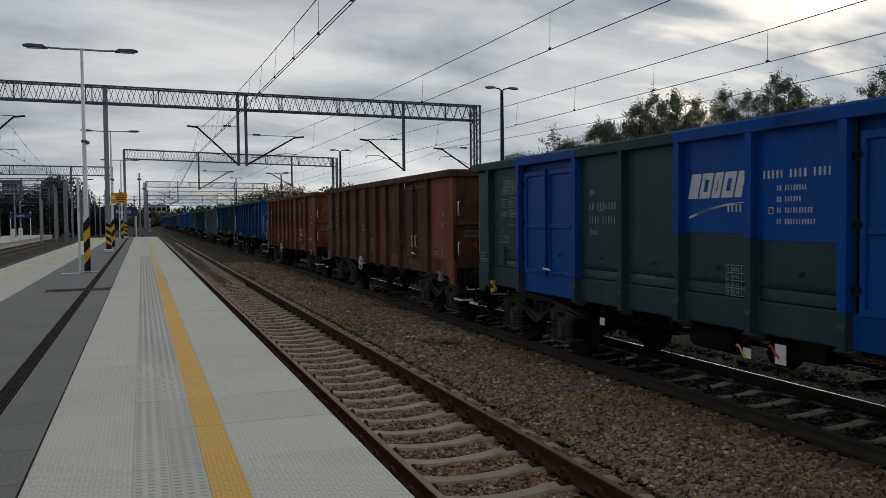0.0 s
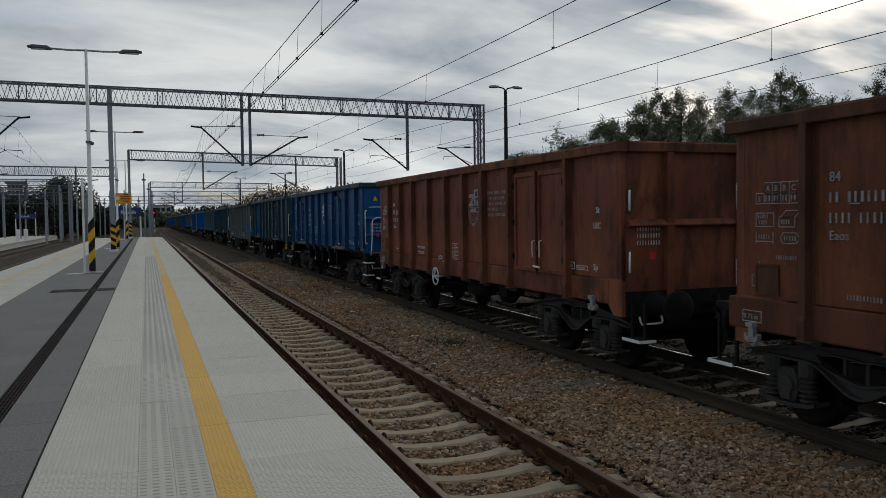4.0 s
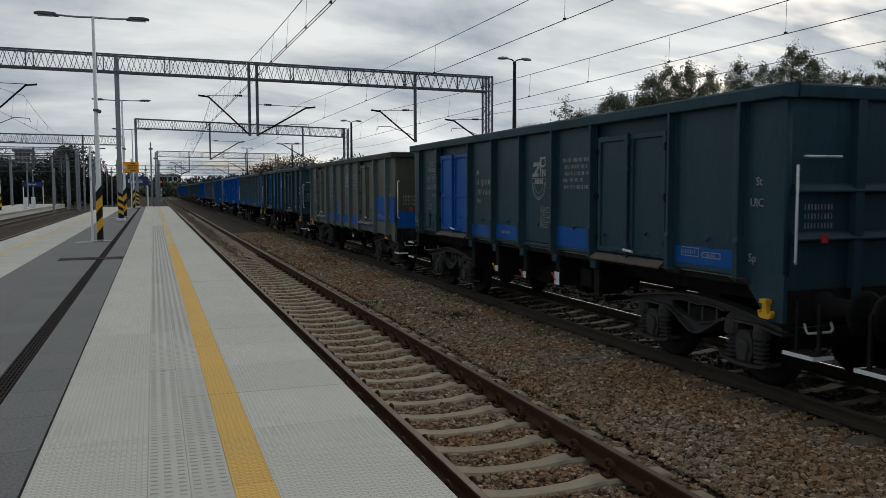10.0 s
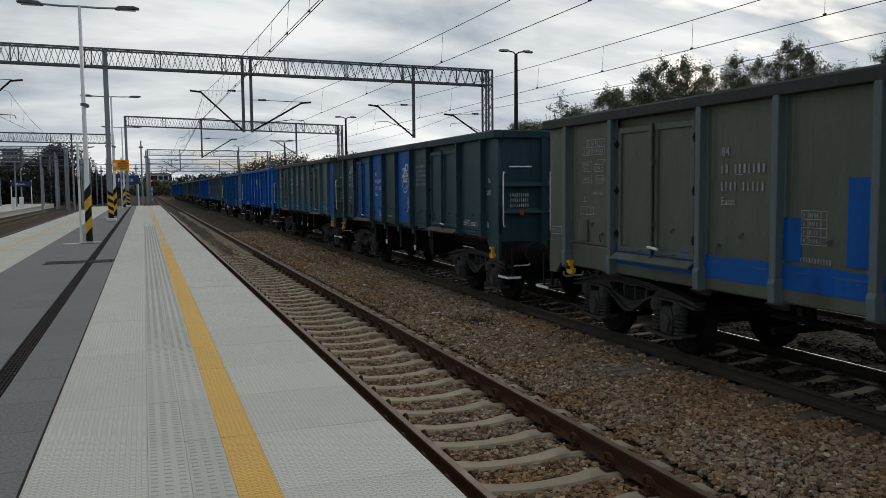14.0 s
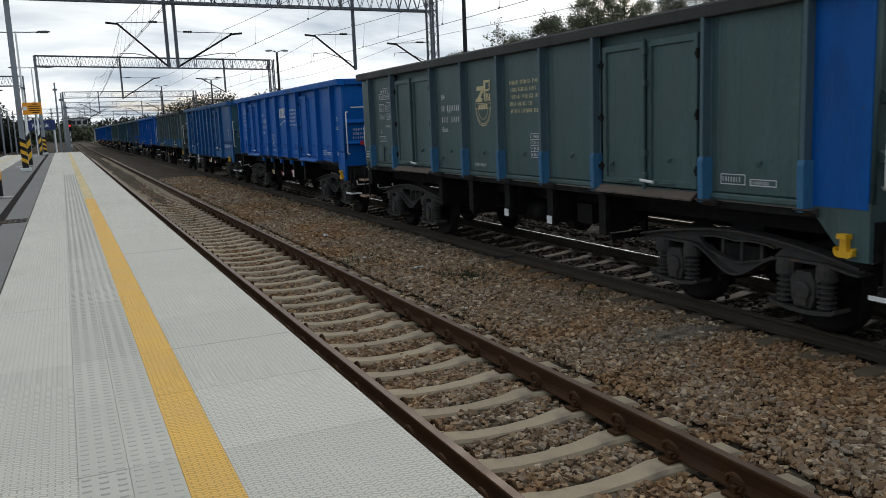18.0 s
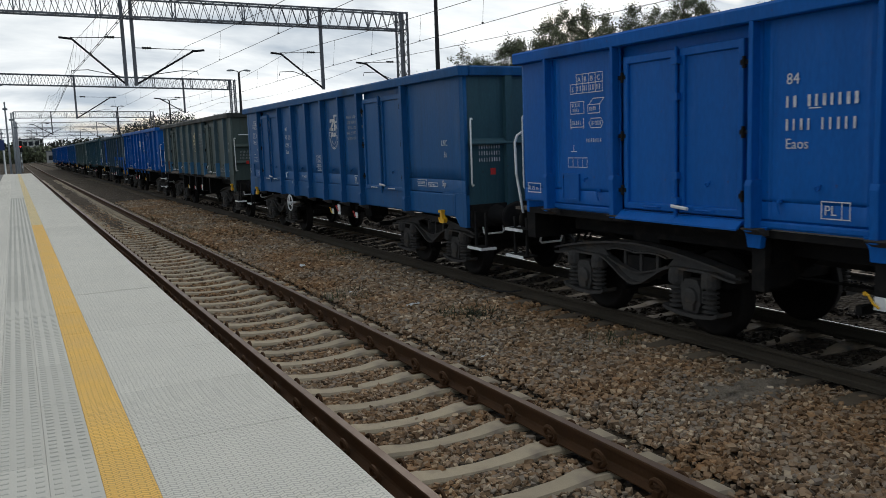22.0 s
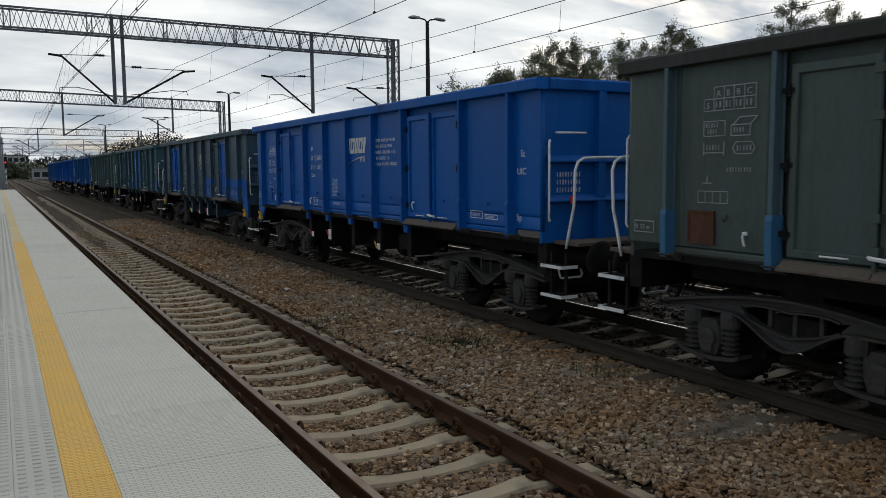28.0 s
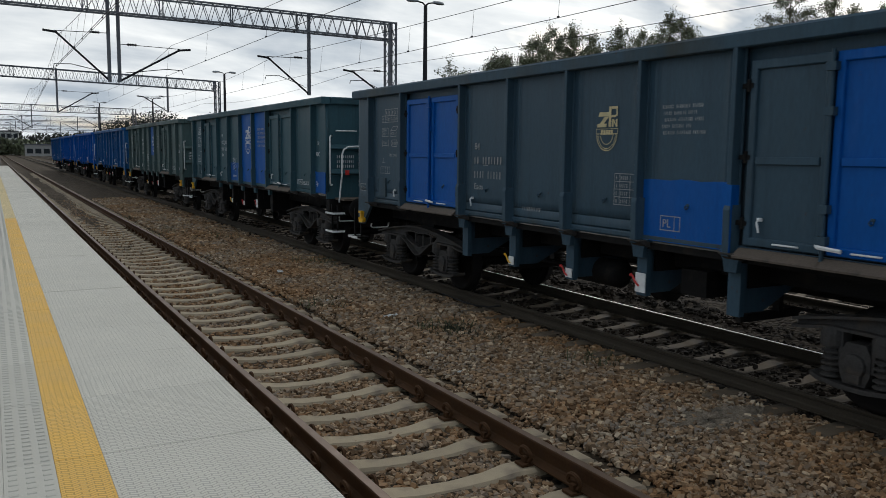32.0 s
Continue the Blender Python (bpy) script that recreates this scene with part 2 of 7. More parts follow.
def ribbed_slab(name, colour, wear):
    """Concrete slab with a fine anti-slip herringbone relief."""
    m = material(name, colour, 0.75, 0, 0.10, 2.5, 120, 0.0, dirt=wear, dirt_amount=0.5, dirt_scale=0.7, random=0.05)
    nt = m.node_tree
    link = nt.links.new
    b = nt.nodes["Principled BSDF"]
    where = nt.nodes["Texture Coordinate"]
    spread = nt.nodes.new("ShaderNodeMapping")
    spread.inputs["Scale"].default_value = (1, 1, 0)
    link(where.outputs["Object"], spread.inputs[0])
    bricks = nt.nodes.new("ShaderNodeTexBrick")
    bricks.inputs["Scale"].default_value = 1.0
    bricks.inputs["Brick Width"].default_value, bricks.inputs["Row Height"].default_value = 0.060, 0.024
    bricks.inputs["Mortar Size"].default_value, bricks.inputs["Mortar Smooth"].default_value = 0.0045, 0.6
    bricks.inputs["Color1"].default_value = bricks.inputs["Color2"].default_value = (1, 1, 1, 1)
    bricks.inputs["Mortar"].default_value = (0, 0, 0, 1)
    parts = nt.nodes.new("ShaderNodeSeparateXYZ")
    link(spread.outputs[0], parts.inputs[0])
    zig = nt.nodes.new("ShaderNodeMath")                      # the bars run in a zigzag
    zig.operation = "PINGPONG"
    zig.inputs[1].default_value = 0.030
    link(parts.outputs[0], zig.inputs[0])
    lean = nt.nodes.new("ShaderNodeMath")
    lean.operation = "MULTIPLY_ADD"
    lean.inputs[1].default_value = 0.55
    link(zig.outputs[0], lean.inputs[0])
    link(parts.outputs[1], lean.inputs[2])
    bent = nt.nodes.new("ShaderNodeCombineXYZ")
    link(parts.outputs[0], bent.inputs[0])
    link(lean.outputs[0], bent.inputs[1])
    link(bent.outputs[0], bricks.inputs["Vector"])
    relief = nt.nodes.new("ShaderNodeBump")
    relief.inputs["Strength"].default_value, relief.inputs["Distance"].default_value = 0.7, 0.005
    link(bricks.outputs["Color"], relief.inputs["Height"])
    link(relief.outputs[0], b.inputs["Normal"])
    old = b.inputs["Base Color"].links[0].from_socket
    dark = nt.nodes.new("ShaderNodeMix")
    dark.data_type, dark.blend_type = "RGBA", "MULTIPLY"
    dark.inputs["Factor"].default_value = 0.30
    link(old, dark.inputs["A"])
    link(bricks.outputs["Color"], dark.inputs["B"])
    link(dark.outputs["Result"], b.inputs["Base Color"])
    return m


RUST = (0.10, 0.045, 0.022)
SOOT = (0.03, 0.027, 0.025)
MAT = dict(
    slab=ribbed_slab("white_ribbed_concrete", (0.615, 0.59, 0.515), (0.51, 0.485, 0.42)),
    yellow=ribbed_slab("yellow_ribbed_strip", (0.80, 0.47, 0.095), (0.66, 0.44, 0.17)),
    # paler yellow for the far part of the line and the western strip
    worn_yellow=ribbed_slab("worn_yellow_strip", (0.68, 0.54, 0.27), (0.60, 0.53, 0.36)),
    tactile=material("white_tactile_concrete", (0.50, 0.48, 0.42), 0.75, 0, 0.10, 3, 140, 0.1, 0.002, (0.46, 0.445, 0.39), 0.4, 0.8, 0.05),
    paving=material("grey_paving", (0.150, 0.148, 0.142), 0.85, 0, 0.70, 45, 160, 0.5, 0.003, (0.12, 0.115, 0.11), 0.3, 1.2, 0.07),
    concrete=material("weathered_concrete", (0.34, 0.33, 0.31), 0.85, 0, 0.15, 4, 80, 0.3, 0.004, (0.16, 0.14, 0.12), 0.35, 2.0),
    joint=material("sanded_joint", (0.40, 0.39, 0.37), 0.9, 0, 0.2, 10, 90, 0.2),
    grate=material("rusty_drain_grate", (0.018, 0.013, 0.012), 0.85, 0.0, 0.35, 12, 90, 0.4, dirt=RUST, dirt_amount=0.3),
    sleeper=material("concrete_sleeper", (0.385, 0.310, 0.208), 0.85, 0, 0.14, 5, 110, 0.35, 0.004, (0.24, 0.19, 0.14), 0.3, 3.0, 0.12),
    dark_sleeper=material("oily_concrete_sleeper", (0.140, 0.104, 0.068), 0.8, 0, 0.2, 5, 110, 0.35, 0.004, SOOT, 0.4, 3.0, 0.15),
    rail=material("rusty_rail_steel", (0.070, 0.034, 0.015), 0.78, 0.0, 0.25, 4, 60, 0.3, 0.002, (0.06, 0.035, 0.025), 0.3, 4.0),
    rail_dark=material("dark_rail_steel", (0.058, 0.047, 0.034), 0.8, 0.0, 0.25, 4, 60, 0.3, 0.002),
    rail_head=material("worn_rail_head", (0.15, 0.100, 0.070), 0.5, 0.45, 0.15, 3, 90, 0.08, 0.001, (0.16, 0.10, 0.07), 0.3, 5.0),
    rail_shine=material("polished_rail_head", (0.45, 0.44, 0.43), 0.28, 1.0, 0.06, 3, 90, 0.05, 0.001),
    stone=stones("crushed_stone", (0.120, 0.080, 0.050), (0.56, 0.45, 0.32), (0.370, 0.250, 0.150)),
    # stones under and behind the train: its shade is put into their colour
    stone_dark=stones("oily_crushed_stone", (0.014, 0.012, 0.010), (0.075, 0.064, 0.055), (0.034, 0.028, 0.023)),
    bed=gravel_bed("stone_bed", 0.38),
    # bed under and behind the train, its shade likewise in the colour
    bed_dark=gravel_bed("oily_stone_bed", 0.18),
    bed_west=gravel_bed("grey_brown_stone_bed", 0.27),
    soil=material("trackside_soil", (0.10, 0.09, 0.062), 0.95, 0, 0.3, 0.6, 9, 0.5, 0.03, (0.06, 0.075, 0.03), 0.5, 0.25),
    galvanised=material("galvanised_steel", (0.30, 0.315, 0.33), 0.55, 0.55, 0.12, 3, 60, 0.05, 0.001),
    gantry=material("grey_gantry_steel", (0.13, 0.135, 0.15), 0.65, 0.2, 0.2, 3, 50, 0.1, 0.001, (0.09, 0.085, 0.08), 0.3, 2.0),
    black_steel=material("black_painted_steel", (0.018, 0.018, 0.02), 0.5, 0.2, 0.2, 3, 60, 0.05),
    wire=material("copper_wire", (0.035, 0.034, 0.036), 0.5, 0.6, 0.1, 3, 60, 0.0),
    white=material("white_paint", (0.78, 0.78, 0.76), 0.55, 0, 0.06, 5, 90, 0.05, 0.001, (0.5, 0.48, 0.45), 0.2, 5.0),
    stencil=material("white_stencil_paint", (0.62, 0.63, 0.64), 0.7, 0, 0.12, 9, 120, 0.05, 0.001, (0.28, 0.30, 0.32), 0.35, 7.0),
    faded=material("faded_stencil_paint", (0.32, 0.33, 0.33), 0.75, 0, 0.2, 9, 120, 0.05, 0.001, (0.14, 0.15, 0.15), 0.5, 6.0),
    cream=material("cream_stencil_paint", (0.58, 0.50, 0.28), 0.7, 0, 0.15, 9, 120, 0.05, 0.001, (0.30, 0.28, 0.18), 0.4, 6.0),
    hook=material("yellow_enamel", (0.78, 0.42, 0.012), 0.45, 0, 0.1, 6, 80, 0.05, 0.001),
    orange=material("orange_sign_sheet", (0.95, 0.36, 0.01), 0.5, 0, 0.05, 4, 60, 0.02, 0.001),
    black=material("black_paint", (0.02, 0.02, 0.02), 0.6, 0, 0.2, 5, 80, 0.05),
    red=material("red_paint", (0.55, 0.03, 0.025), 0.5, 0, 0.12, 5, 80, 0.05),
    sign_blue=material("dark_blue_sign", (0.012, 0.03, 0.13), 0.45, 0, 0.08, 4, 60, 0.02),
    gear=material("dusty_cast_steel", (0.060, 0.056, 0.052), 0.75, 0.1, 0.35, 6, 50, 0.4, 0.004, (0.095, 0.075, 0.058), 0.35, 5.0),
    mortar=material("trodden_mortar", (0.27, 0.215, 0.155), 0.95, 0, 0.5, 14, 60, 1.0, 0.03, (0.10, 0.08, 0.06), 0.8, 7.0),
    # running gear and wheels: shade below the wagons is put into these near-black colours
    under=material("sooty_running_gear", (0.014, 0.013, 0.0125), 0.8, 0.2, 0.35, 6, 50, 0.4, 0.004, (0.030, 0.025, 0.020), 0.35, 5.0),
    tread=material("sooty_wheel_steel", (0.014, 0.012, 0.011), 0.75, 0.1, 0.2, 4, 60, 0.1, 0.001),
    board=material("bare_deal_boards", (0.36, 0.235, 0.15), 0.8, 0, 0.25, 4, 70, 0.3, 0.003, SOOT, 0.25, 5.0),
    plank=material("weathered_planks", (0.105, 0.080, 0.060), 0.85, 0, 0.3, 3, 60, 0.3, 0.004, SOOT, 0.3, 4.0),
    bark=material("dark_bark", (0.075, 0.06, 0.048), 0.95, 0, 0.3, 5, 40, 0.6, 0.01),
    birch=material("pale_birch_bark", (0.42, 0.40, 0.36), 0.85, 0, 0.3, 3, 20, 0.3, 0.005, (0.05, 0.045, 0.04), 0.45, 4.0),
    wall=material("grey_render", (0.36, 0.35, 0.33), 0.9, 0, 0.12, 2, 30, 0.1, 0.003),
    pale_wall=material("pale_wall_panels", (0.55, 0.54, 0.51), 0.85, 0, 0.1, 1.5, 30, 0.1, 0.003),
    brick=material("red_brick_wall", (0.19, 0.085, 0.06), 0.9, 0, 0.2, 3, 30, 0.2, 0.004),
    glass=material("dark_window_glass", (0.03, 0.035, 0.04), 0.12, 0, 0.1, 3, 30, 0.0),
    lens=material("lamp_glass", (0.55, 0.56, 0.56), 0.3, 0, 0.05, 3, 30, 0.0),
)


def leafage(name, colour, spread):
    m = bpy.data.materials.new(name)
    m.use_nodes = True
    nt = m.node_tree
    b = nt.nodes["Principled BSDF"]
    geo = nt.nodes.new("ShaderNodeNewGeometry")
    r = nt.nodes.new("ShaderNodeMapRange")
    r.inputs["To Min"].default_value, r.inputs["To Max"].default_value = 1 - spread, 1 + spread
    nt.links.new(geo.outputs["Random Per Island"], r.inputs["Value"])
    s = nt.nodes.new("ShaderNodeVectorMath")
    s.operation = "SCALE"
    s.inputs[0].default_value = colour
    nt.links.new(r.outputs[0], s.inputs[3])
    nt.links.new(s.outputs[0], b.inputs["Base Color"])
    b.inputs["Roughness"].default_value = 0.7
    return m


MAT["leaf"] = leafage("tree_leaves", (0.128, 0.140, 0.075), 0.6)
MAT["leaf_dark"] = leafage("dark_leaves", (0.096, 0.108, 0.058), 0.6)
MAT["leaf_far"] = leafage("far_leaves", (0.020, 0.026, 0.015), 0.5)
MAT["weed_dark"] = leafage("dark_weeds", (0.035, 0.040, 0.020), 0.5)
MAT["weed"] = leafage("dry_weeds", (0.10, 0.105, 0.05), 0.5)


def paint(name, colour, grime=(0.05, 0.05, 0.048), amount=0.25, rough=0.5, faded=None, gloss=0.20):
    """Wagon paint: sun-bleached, with runs of grime, chipped spots of rust and dented sheet."""
    m = material(name, colour, rough, 0.0, 0.18, 1.3, 35, 0.22, 0.004, grime, amount, 1.1, 0.05, gloss, 0.35)
    nt = m.node_tree
    link = nt.links.new
    b = nt.nodes["Principled BSDF"]
    where = nt.nodes["Texture Coordinate"]

    def layer(old, stretch, scale, low, high, tone, strength):
        mp = nt.nodes.new("ShaderNodeMapping")
        mp.inputs["Scale"].default_value = stretch
        link(where.outputs["Object"], mp.inputs[0])
        n = nt.nodes.new("ShaderNodeTexNoise")
        n.inputs["Scale"].default_value, n.inputs["Detail"].default_value, n.inputs["Roughness"].default_value = scale, 9.0, 0.62
        link(mp.outputs[0], n.inputs["Vector"])
        r = nt.nodes.new("ShaderNodeMapRange")
        r.inputs["From Min"].default_value, r.inputs["From Max"].default_value, r.inputs["To Max"].default_value = low, high, strength
        link(n.outputs["Fac"], r.inputs["Value"])
        mix = nt.nodes.new("ShaderNodeMix")
        mix.data_type = "RGBA"
        link(r.outputs[0], mix.inputs["Factor"])
        link(old, mix.inputs["A"])
        mix.inputs["B"].default_value = (*tone, 1)
        return mix.outputs["Result"]

    c = b.inputs["Base Color"].links[0].from_socket
    if faded:                                                                                     # bleached and rusted sheets
        c = layer(c, (0.8, 0.8, 0.5), 1.1, 0.43, 0.60, faded, 0.85)
        c = layer(c, (1.4, 1.4, 0.5), 1.9, 0.47, 0.60, (0.062, 0.028, 0.017), 0.85)
    c = layer(c, (3.0, 3.0, 0.22), 2.6, 0.52, 0.80, tuple(0.55 * q for q in colour), 0.65 if colour[2] < 0.3 else 0.40)        # dark runs
    c = layer(c, (0.7, 0.7, 0.5), 0.9, 0.48, 0.72, tuple(0.88 * q + 0.016 for q in colour), 0.55)        # dusty, bleached areas
    c = layer(c, (2.0, 2.0, 0.35), 3.4, 0.54, 0.78, tuple(0.95 * q + 0.026 for q in colour), 0.6)  # chalky bleached runs
    c = layer(c, (1.0, 1.0, 0.8), 11.0, 0.66, 0.70, (0.075, 0.040, 0.024), 0.55 if amount > 0.12 else 0.25)  # chips of rust
    link(c, b.inputs["Base Color"])
    return m


PAINT = dict(
    blue=paint("cobalt_blue_paint", (0.002, 0.090, 0.35), (0.002, 0.042, 0.150), 0.2, gloss=0.15),
    bright=paint("bright_blue_paint", (0.002, 0.106, 0.40), (0.002, 0.060, 0.200), 0.2, gloss=0.15),
    azure=paint("deep_azure_paint", (0.002, 0.096, 0.365), (0.002, 0.045, 0.165), 0.25, gloss=0.15),
    steel=paint("faded_mid_blue_paint", (0.007, 0.088, 0.246), (0.010, 0.042, 0.088), 0.25),
    navy=paint("dull_navy_paint", (0.003, 0.056, 0.165), (0.004, 0.030, 0.080), 0.2, gloss=0.15),
    cobalt=paint("deep_cobalt_paint", (0.001, 0.068, 0.300), (0.002, 0.034, 0.120), 0.2, gloss=0.15),
    bottle=paint("dark_bottle_green_paint", (0.026, 0.058, 0.060), (0.032, 0.040, 0.038)),
    spruce=paint("dull_spruce_grey_paint", (0.026, 0.062, 0.072), (0.034, 0.038, 0.036), 0.4),
    harbour=paint("dark_blue_grey_paint", (0.024, 0.062, 0.078), (0.032, 0.038, 0.04)),
    teal=paint("blue_green_grey_paint", (0.034, 0.086, 0.106), (0.045, 0.052, 0.054)),
    rimdark=paint("sooty_rim_paint", (0.042, 0.044, 0.040), amount=0.3),
    ribblue=paint("blue_grey_rib_paint", (0.082, 0.130, 0.150), amount=0.2),
    ribgrey=paint("pale_rib_paint", (0.125, 0.155, 0.155), amount=0.25),
    grey=paint("grey_green_paint", (0.068, 0.116, 0.116), (0.060, 0.060, 0.046), 0.65),
    khaki=paint("khaki_grey_paint", (0.112, 0.122, 0.090), (0.05, 0.042, 0.026), 0.6),
    dirty=paint("dirty_khaki_paint", (0.082, 0.085, 0.062), (0.036, 0.032, 0.024), 0.7),
    olive=paint("olive_grey_paint", (0.068, 0.094, 0.086), (0.058, 0.052, 0.038), 0.6),
    slate=paint("slate_grey_paint", (0.042, 0.080, 0.110), (0.050, 0.056, 0.050), 0.5),
    oxide=paint("red_oxide_paint", (0.185, 0.054, 0.030), (0.045, 0.02, 0.014), 0.45, 0.7, (0.300, 0.105, 0.044)),
    rustred=paint("rusty_brown_paint", (0.150, 0.050, 0.026), (0.06, 0.028, 0.018), 0.4, 0.75, (0.265, 0.105, 0.046)),
    rustbrown=paint("old_brown_paint", (0.100, 0.044, 0.026), (0.05, 0.026, 0.018), 0.5, 0.8, (0.150, 0.066, 0.035)),
    freshred=paint("newer_oxide_paint", (0.250, 0.062, 0.032), (0.12, 0.034, 0.02), 0.5, 0.65),
    skyrib=paint("light_blue_rib_paint", (0.045, 0.15, 0.27), amount=0.2),
)

# ---- mesh tools ----
def box(bm, x0, x1, y0, y1, z0, z1, m=None):
    v = [bm.verts.new((x, y, z)) for z in (z0, z1) for y in (y0, y1) for x in (x0, x1)]
    for f in ((0, 2, 3, 1), (4, 5, 7, 6), (0, 1, 5, 4), (2, 6, 7, 3), (0, 4, 6, 2), (1, 3, 7, 5)):
        bm.faces.new([v[i] for i in f])
    if m is not None:
        for q in v:
            q.co = m @ q.co
    return v


def loft(bm, rings, close=True, caps=True):
    """Joins rings of equal count into a skin."""
    made = [[bm.verts.new(p) for p in ring] for ring in rings]
    n = len(made[0])
    for a, b in zip(made, made[1:]):
        for i in range(n if close else n - 1):
            bm.faces.new((a[i], a[(i + 1) % n], b[(i + 1) % n], b[i]))
    if caps and close:
        bm.faces.new(made[0][::-1])
        bm.faces.new(made[-1])


def rod(bm, p, q, r, n=8, r2=None):
    p, q = Vector(p), Vector(q)
    d = (q - p).normalized()
    s = d.orthogonal().normalized()
    t = d.cross(s)
    rings = []
    for c, rad in ((p, r), (q, r if r2 is None else r2)):
        rings.append([c + rad * (math.cos(2 * math.pi * i / n) * s + math.sin(2 * math.pi * i / n) * t) for i in range(n)])
    loft(bm, rings)


def tube(bm, points, r, n=6):
    """A bent round bar through the points."""
    pts = [Vector(p) for p in points]
    rings = []
    s = None
    for i, c in enumerate(pts):
        d = (pts[min(i + 1, len(pts) - 1)] - pts[max(i - 1, 0)]).normalized()
        s = d.orthogonal().normalized() if s is None else (s - d * s.dot(d)).normalized()
        t = d.cross(s)
        rings.append([c + r * (math.cos(2 * math.pi * k / n) * s + math.sin(2 * math.pi * k / n) * t) for k in range(n)])
    loft(bm, rings)


def prism(bm, outline, axis, a, b):
    """An outline of two coordinates pushed along an axis from a to b."""
    put = {"x": lambda u, v, w: (w, u, v), "y": lambda u, v, w: (u, w, v), "z": lambda u, v, w: (u, v, w)}[axis]
    loft(bm, [[put(u, v, w) for u, v in outline] for w in (a, b)])


def spin(bm, profile, centre, axis, n=20):
    """A round body: the profile lists (distance along the axis, radius)."""
    c, d = Vector(centre), Vector(axis).normalized()
    s = d.orthogonal().normalized()
    t = d.cross(s)
    loft(bm, [[c + d * h + r * (math.cos(2 * math.pi * i / n) * s + math.sin(2 * math.pi * i / n) * t) for i in range(n)] for h, r in profile])


def mesh(name, bm, mat, smooth=False, bevel=0.0):
    if bevel:
        bmesh.ops.bevel(bm, geom=list(bm.edges), offset=bevel, segments=1, affect="EDGES", clamp_overlap=True)
    bmesh.ops.recalc_face_normals(bm, faces=bm.faces)
    me = bpy.data.meshes.new(name)
    bm.to_mesh(me)
    bm.free()
    if smooth:
        for f in me.polygons:
            f.use_smooth = True
    me.materials.append(mat)
    return me


def place(name, me, parent=None, m=None, label="", mat=None):
    """An object on a shared mesh, under its thing, in a paint of its own if given."""
    ob = new(name, me)
    if parent:
        ob.parent = parent
    if m is not None:
        ob.matrix_basis = m
    if label:
        tagged(ob, label)
    if mat is not None and me.materials[0] != mat:
        ob.material_slots[0].link = "OBJECT"
        ob.material_slots[0].material = mat
    return ob


def part(name, bm, mat, parent, label="", smooth=False, bevel=0.0):
    return place(name, mesh(name, bm, mat, smooth, bevel), parent, None, label)


def thing(name, label, category, m=None, group="", kind=""):
    ob = new(name)
    ob.empty_display_size = 0.1
    if m is not None:
        ob.matrix_basis = m
    return tagged(ob, label, category, group, kind)


def solid(name, verts, faces, mat, smooth=False):
    """A mesh from arrays, for things of very many pieces."""
    me = bpy.data.meshes.new(name)
    verts, faces = np.asarray(verts, np.float32), np.asarray(faces, np.int32)
    k = faces.shape[1]
    me.vertices.add(len(verts))
    me.vertices.foreach_set("co", verts.ravel())
    me.loops.add(faces.size)
    me.loops.foreach_set("vertex_index", faces.ravel())
    me.polygons.add(len(faces))
    me.polygons.foreach_set("loop_start", np.arange(0, faces.size, k, dtype=np.int32))
    me.polygons.foreach_set("use_smooth", np.full(len(faces), smooth, dtype=bool))
    me.update(calc_edges=True)
    me.materials.append(mat)
    return me


def lettering(text, size, mat):
    """A mesh of letters in the built-in font, lying in x and y."""
    c = bpy.data.curves.new("letters", "FONT")
    c.body, c.size, c.extrude, c.resolution_u = text, size, 0.0015, 2
    ob = new("letters", c)
    me = bpy.data.meshes.new_from_object(ob.evaluated_get(bpy.context.evaluated_depsgraph_get()))
    bpy.data.objects.remove(ob)
    me.materials.clear()
    me.materials.append(mat)
    return me

# ---- the setting: ground, platform, tracks ----
RAIL = -0.76                       # top of the rails below the platform's surface
NEAR, FREIGHT = 3.04, 7.59         # middle lines of the near track and of the freight track
EDGE = 1.405                       # platform edge
PLATFORM_END, START = 84.0, -6.0
PATCH = (5.76, 10.40)               # spilt mortar between the tracks


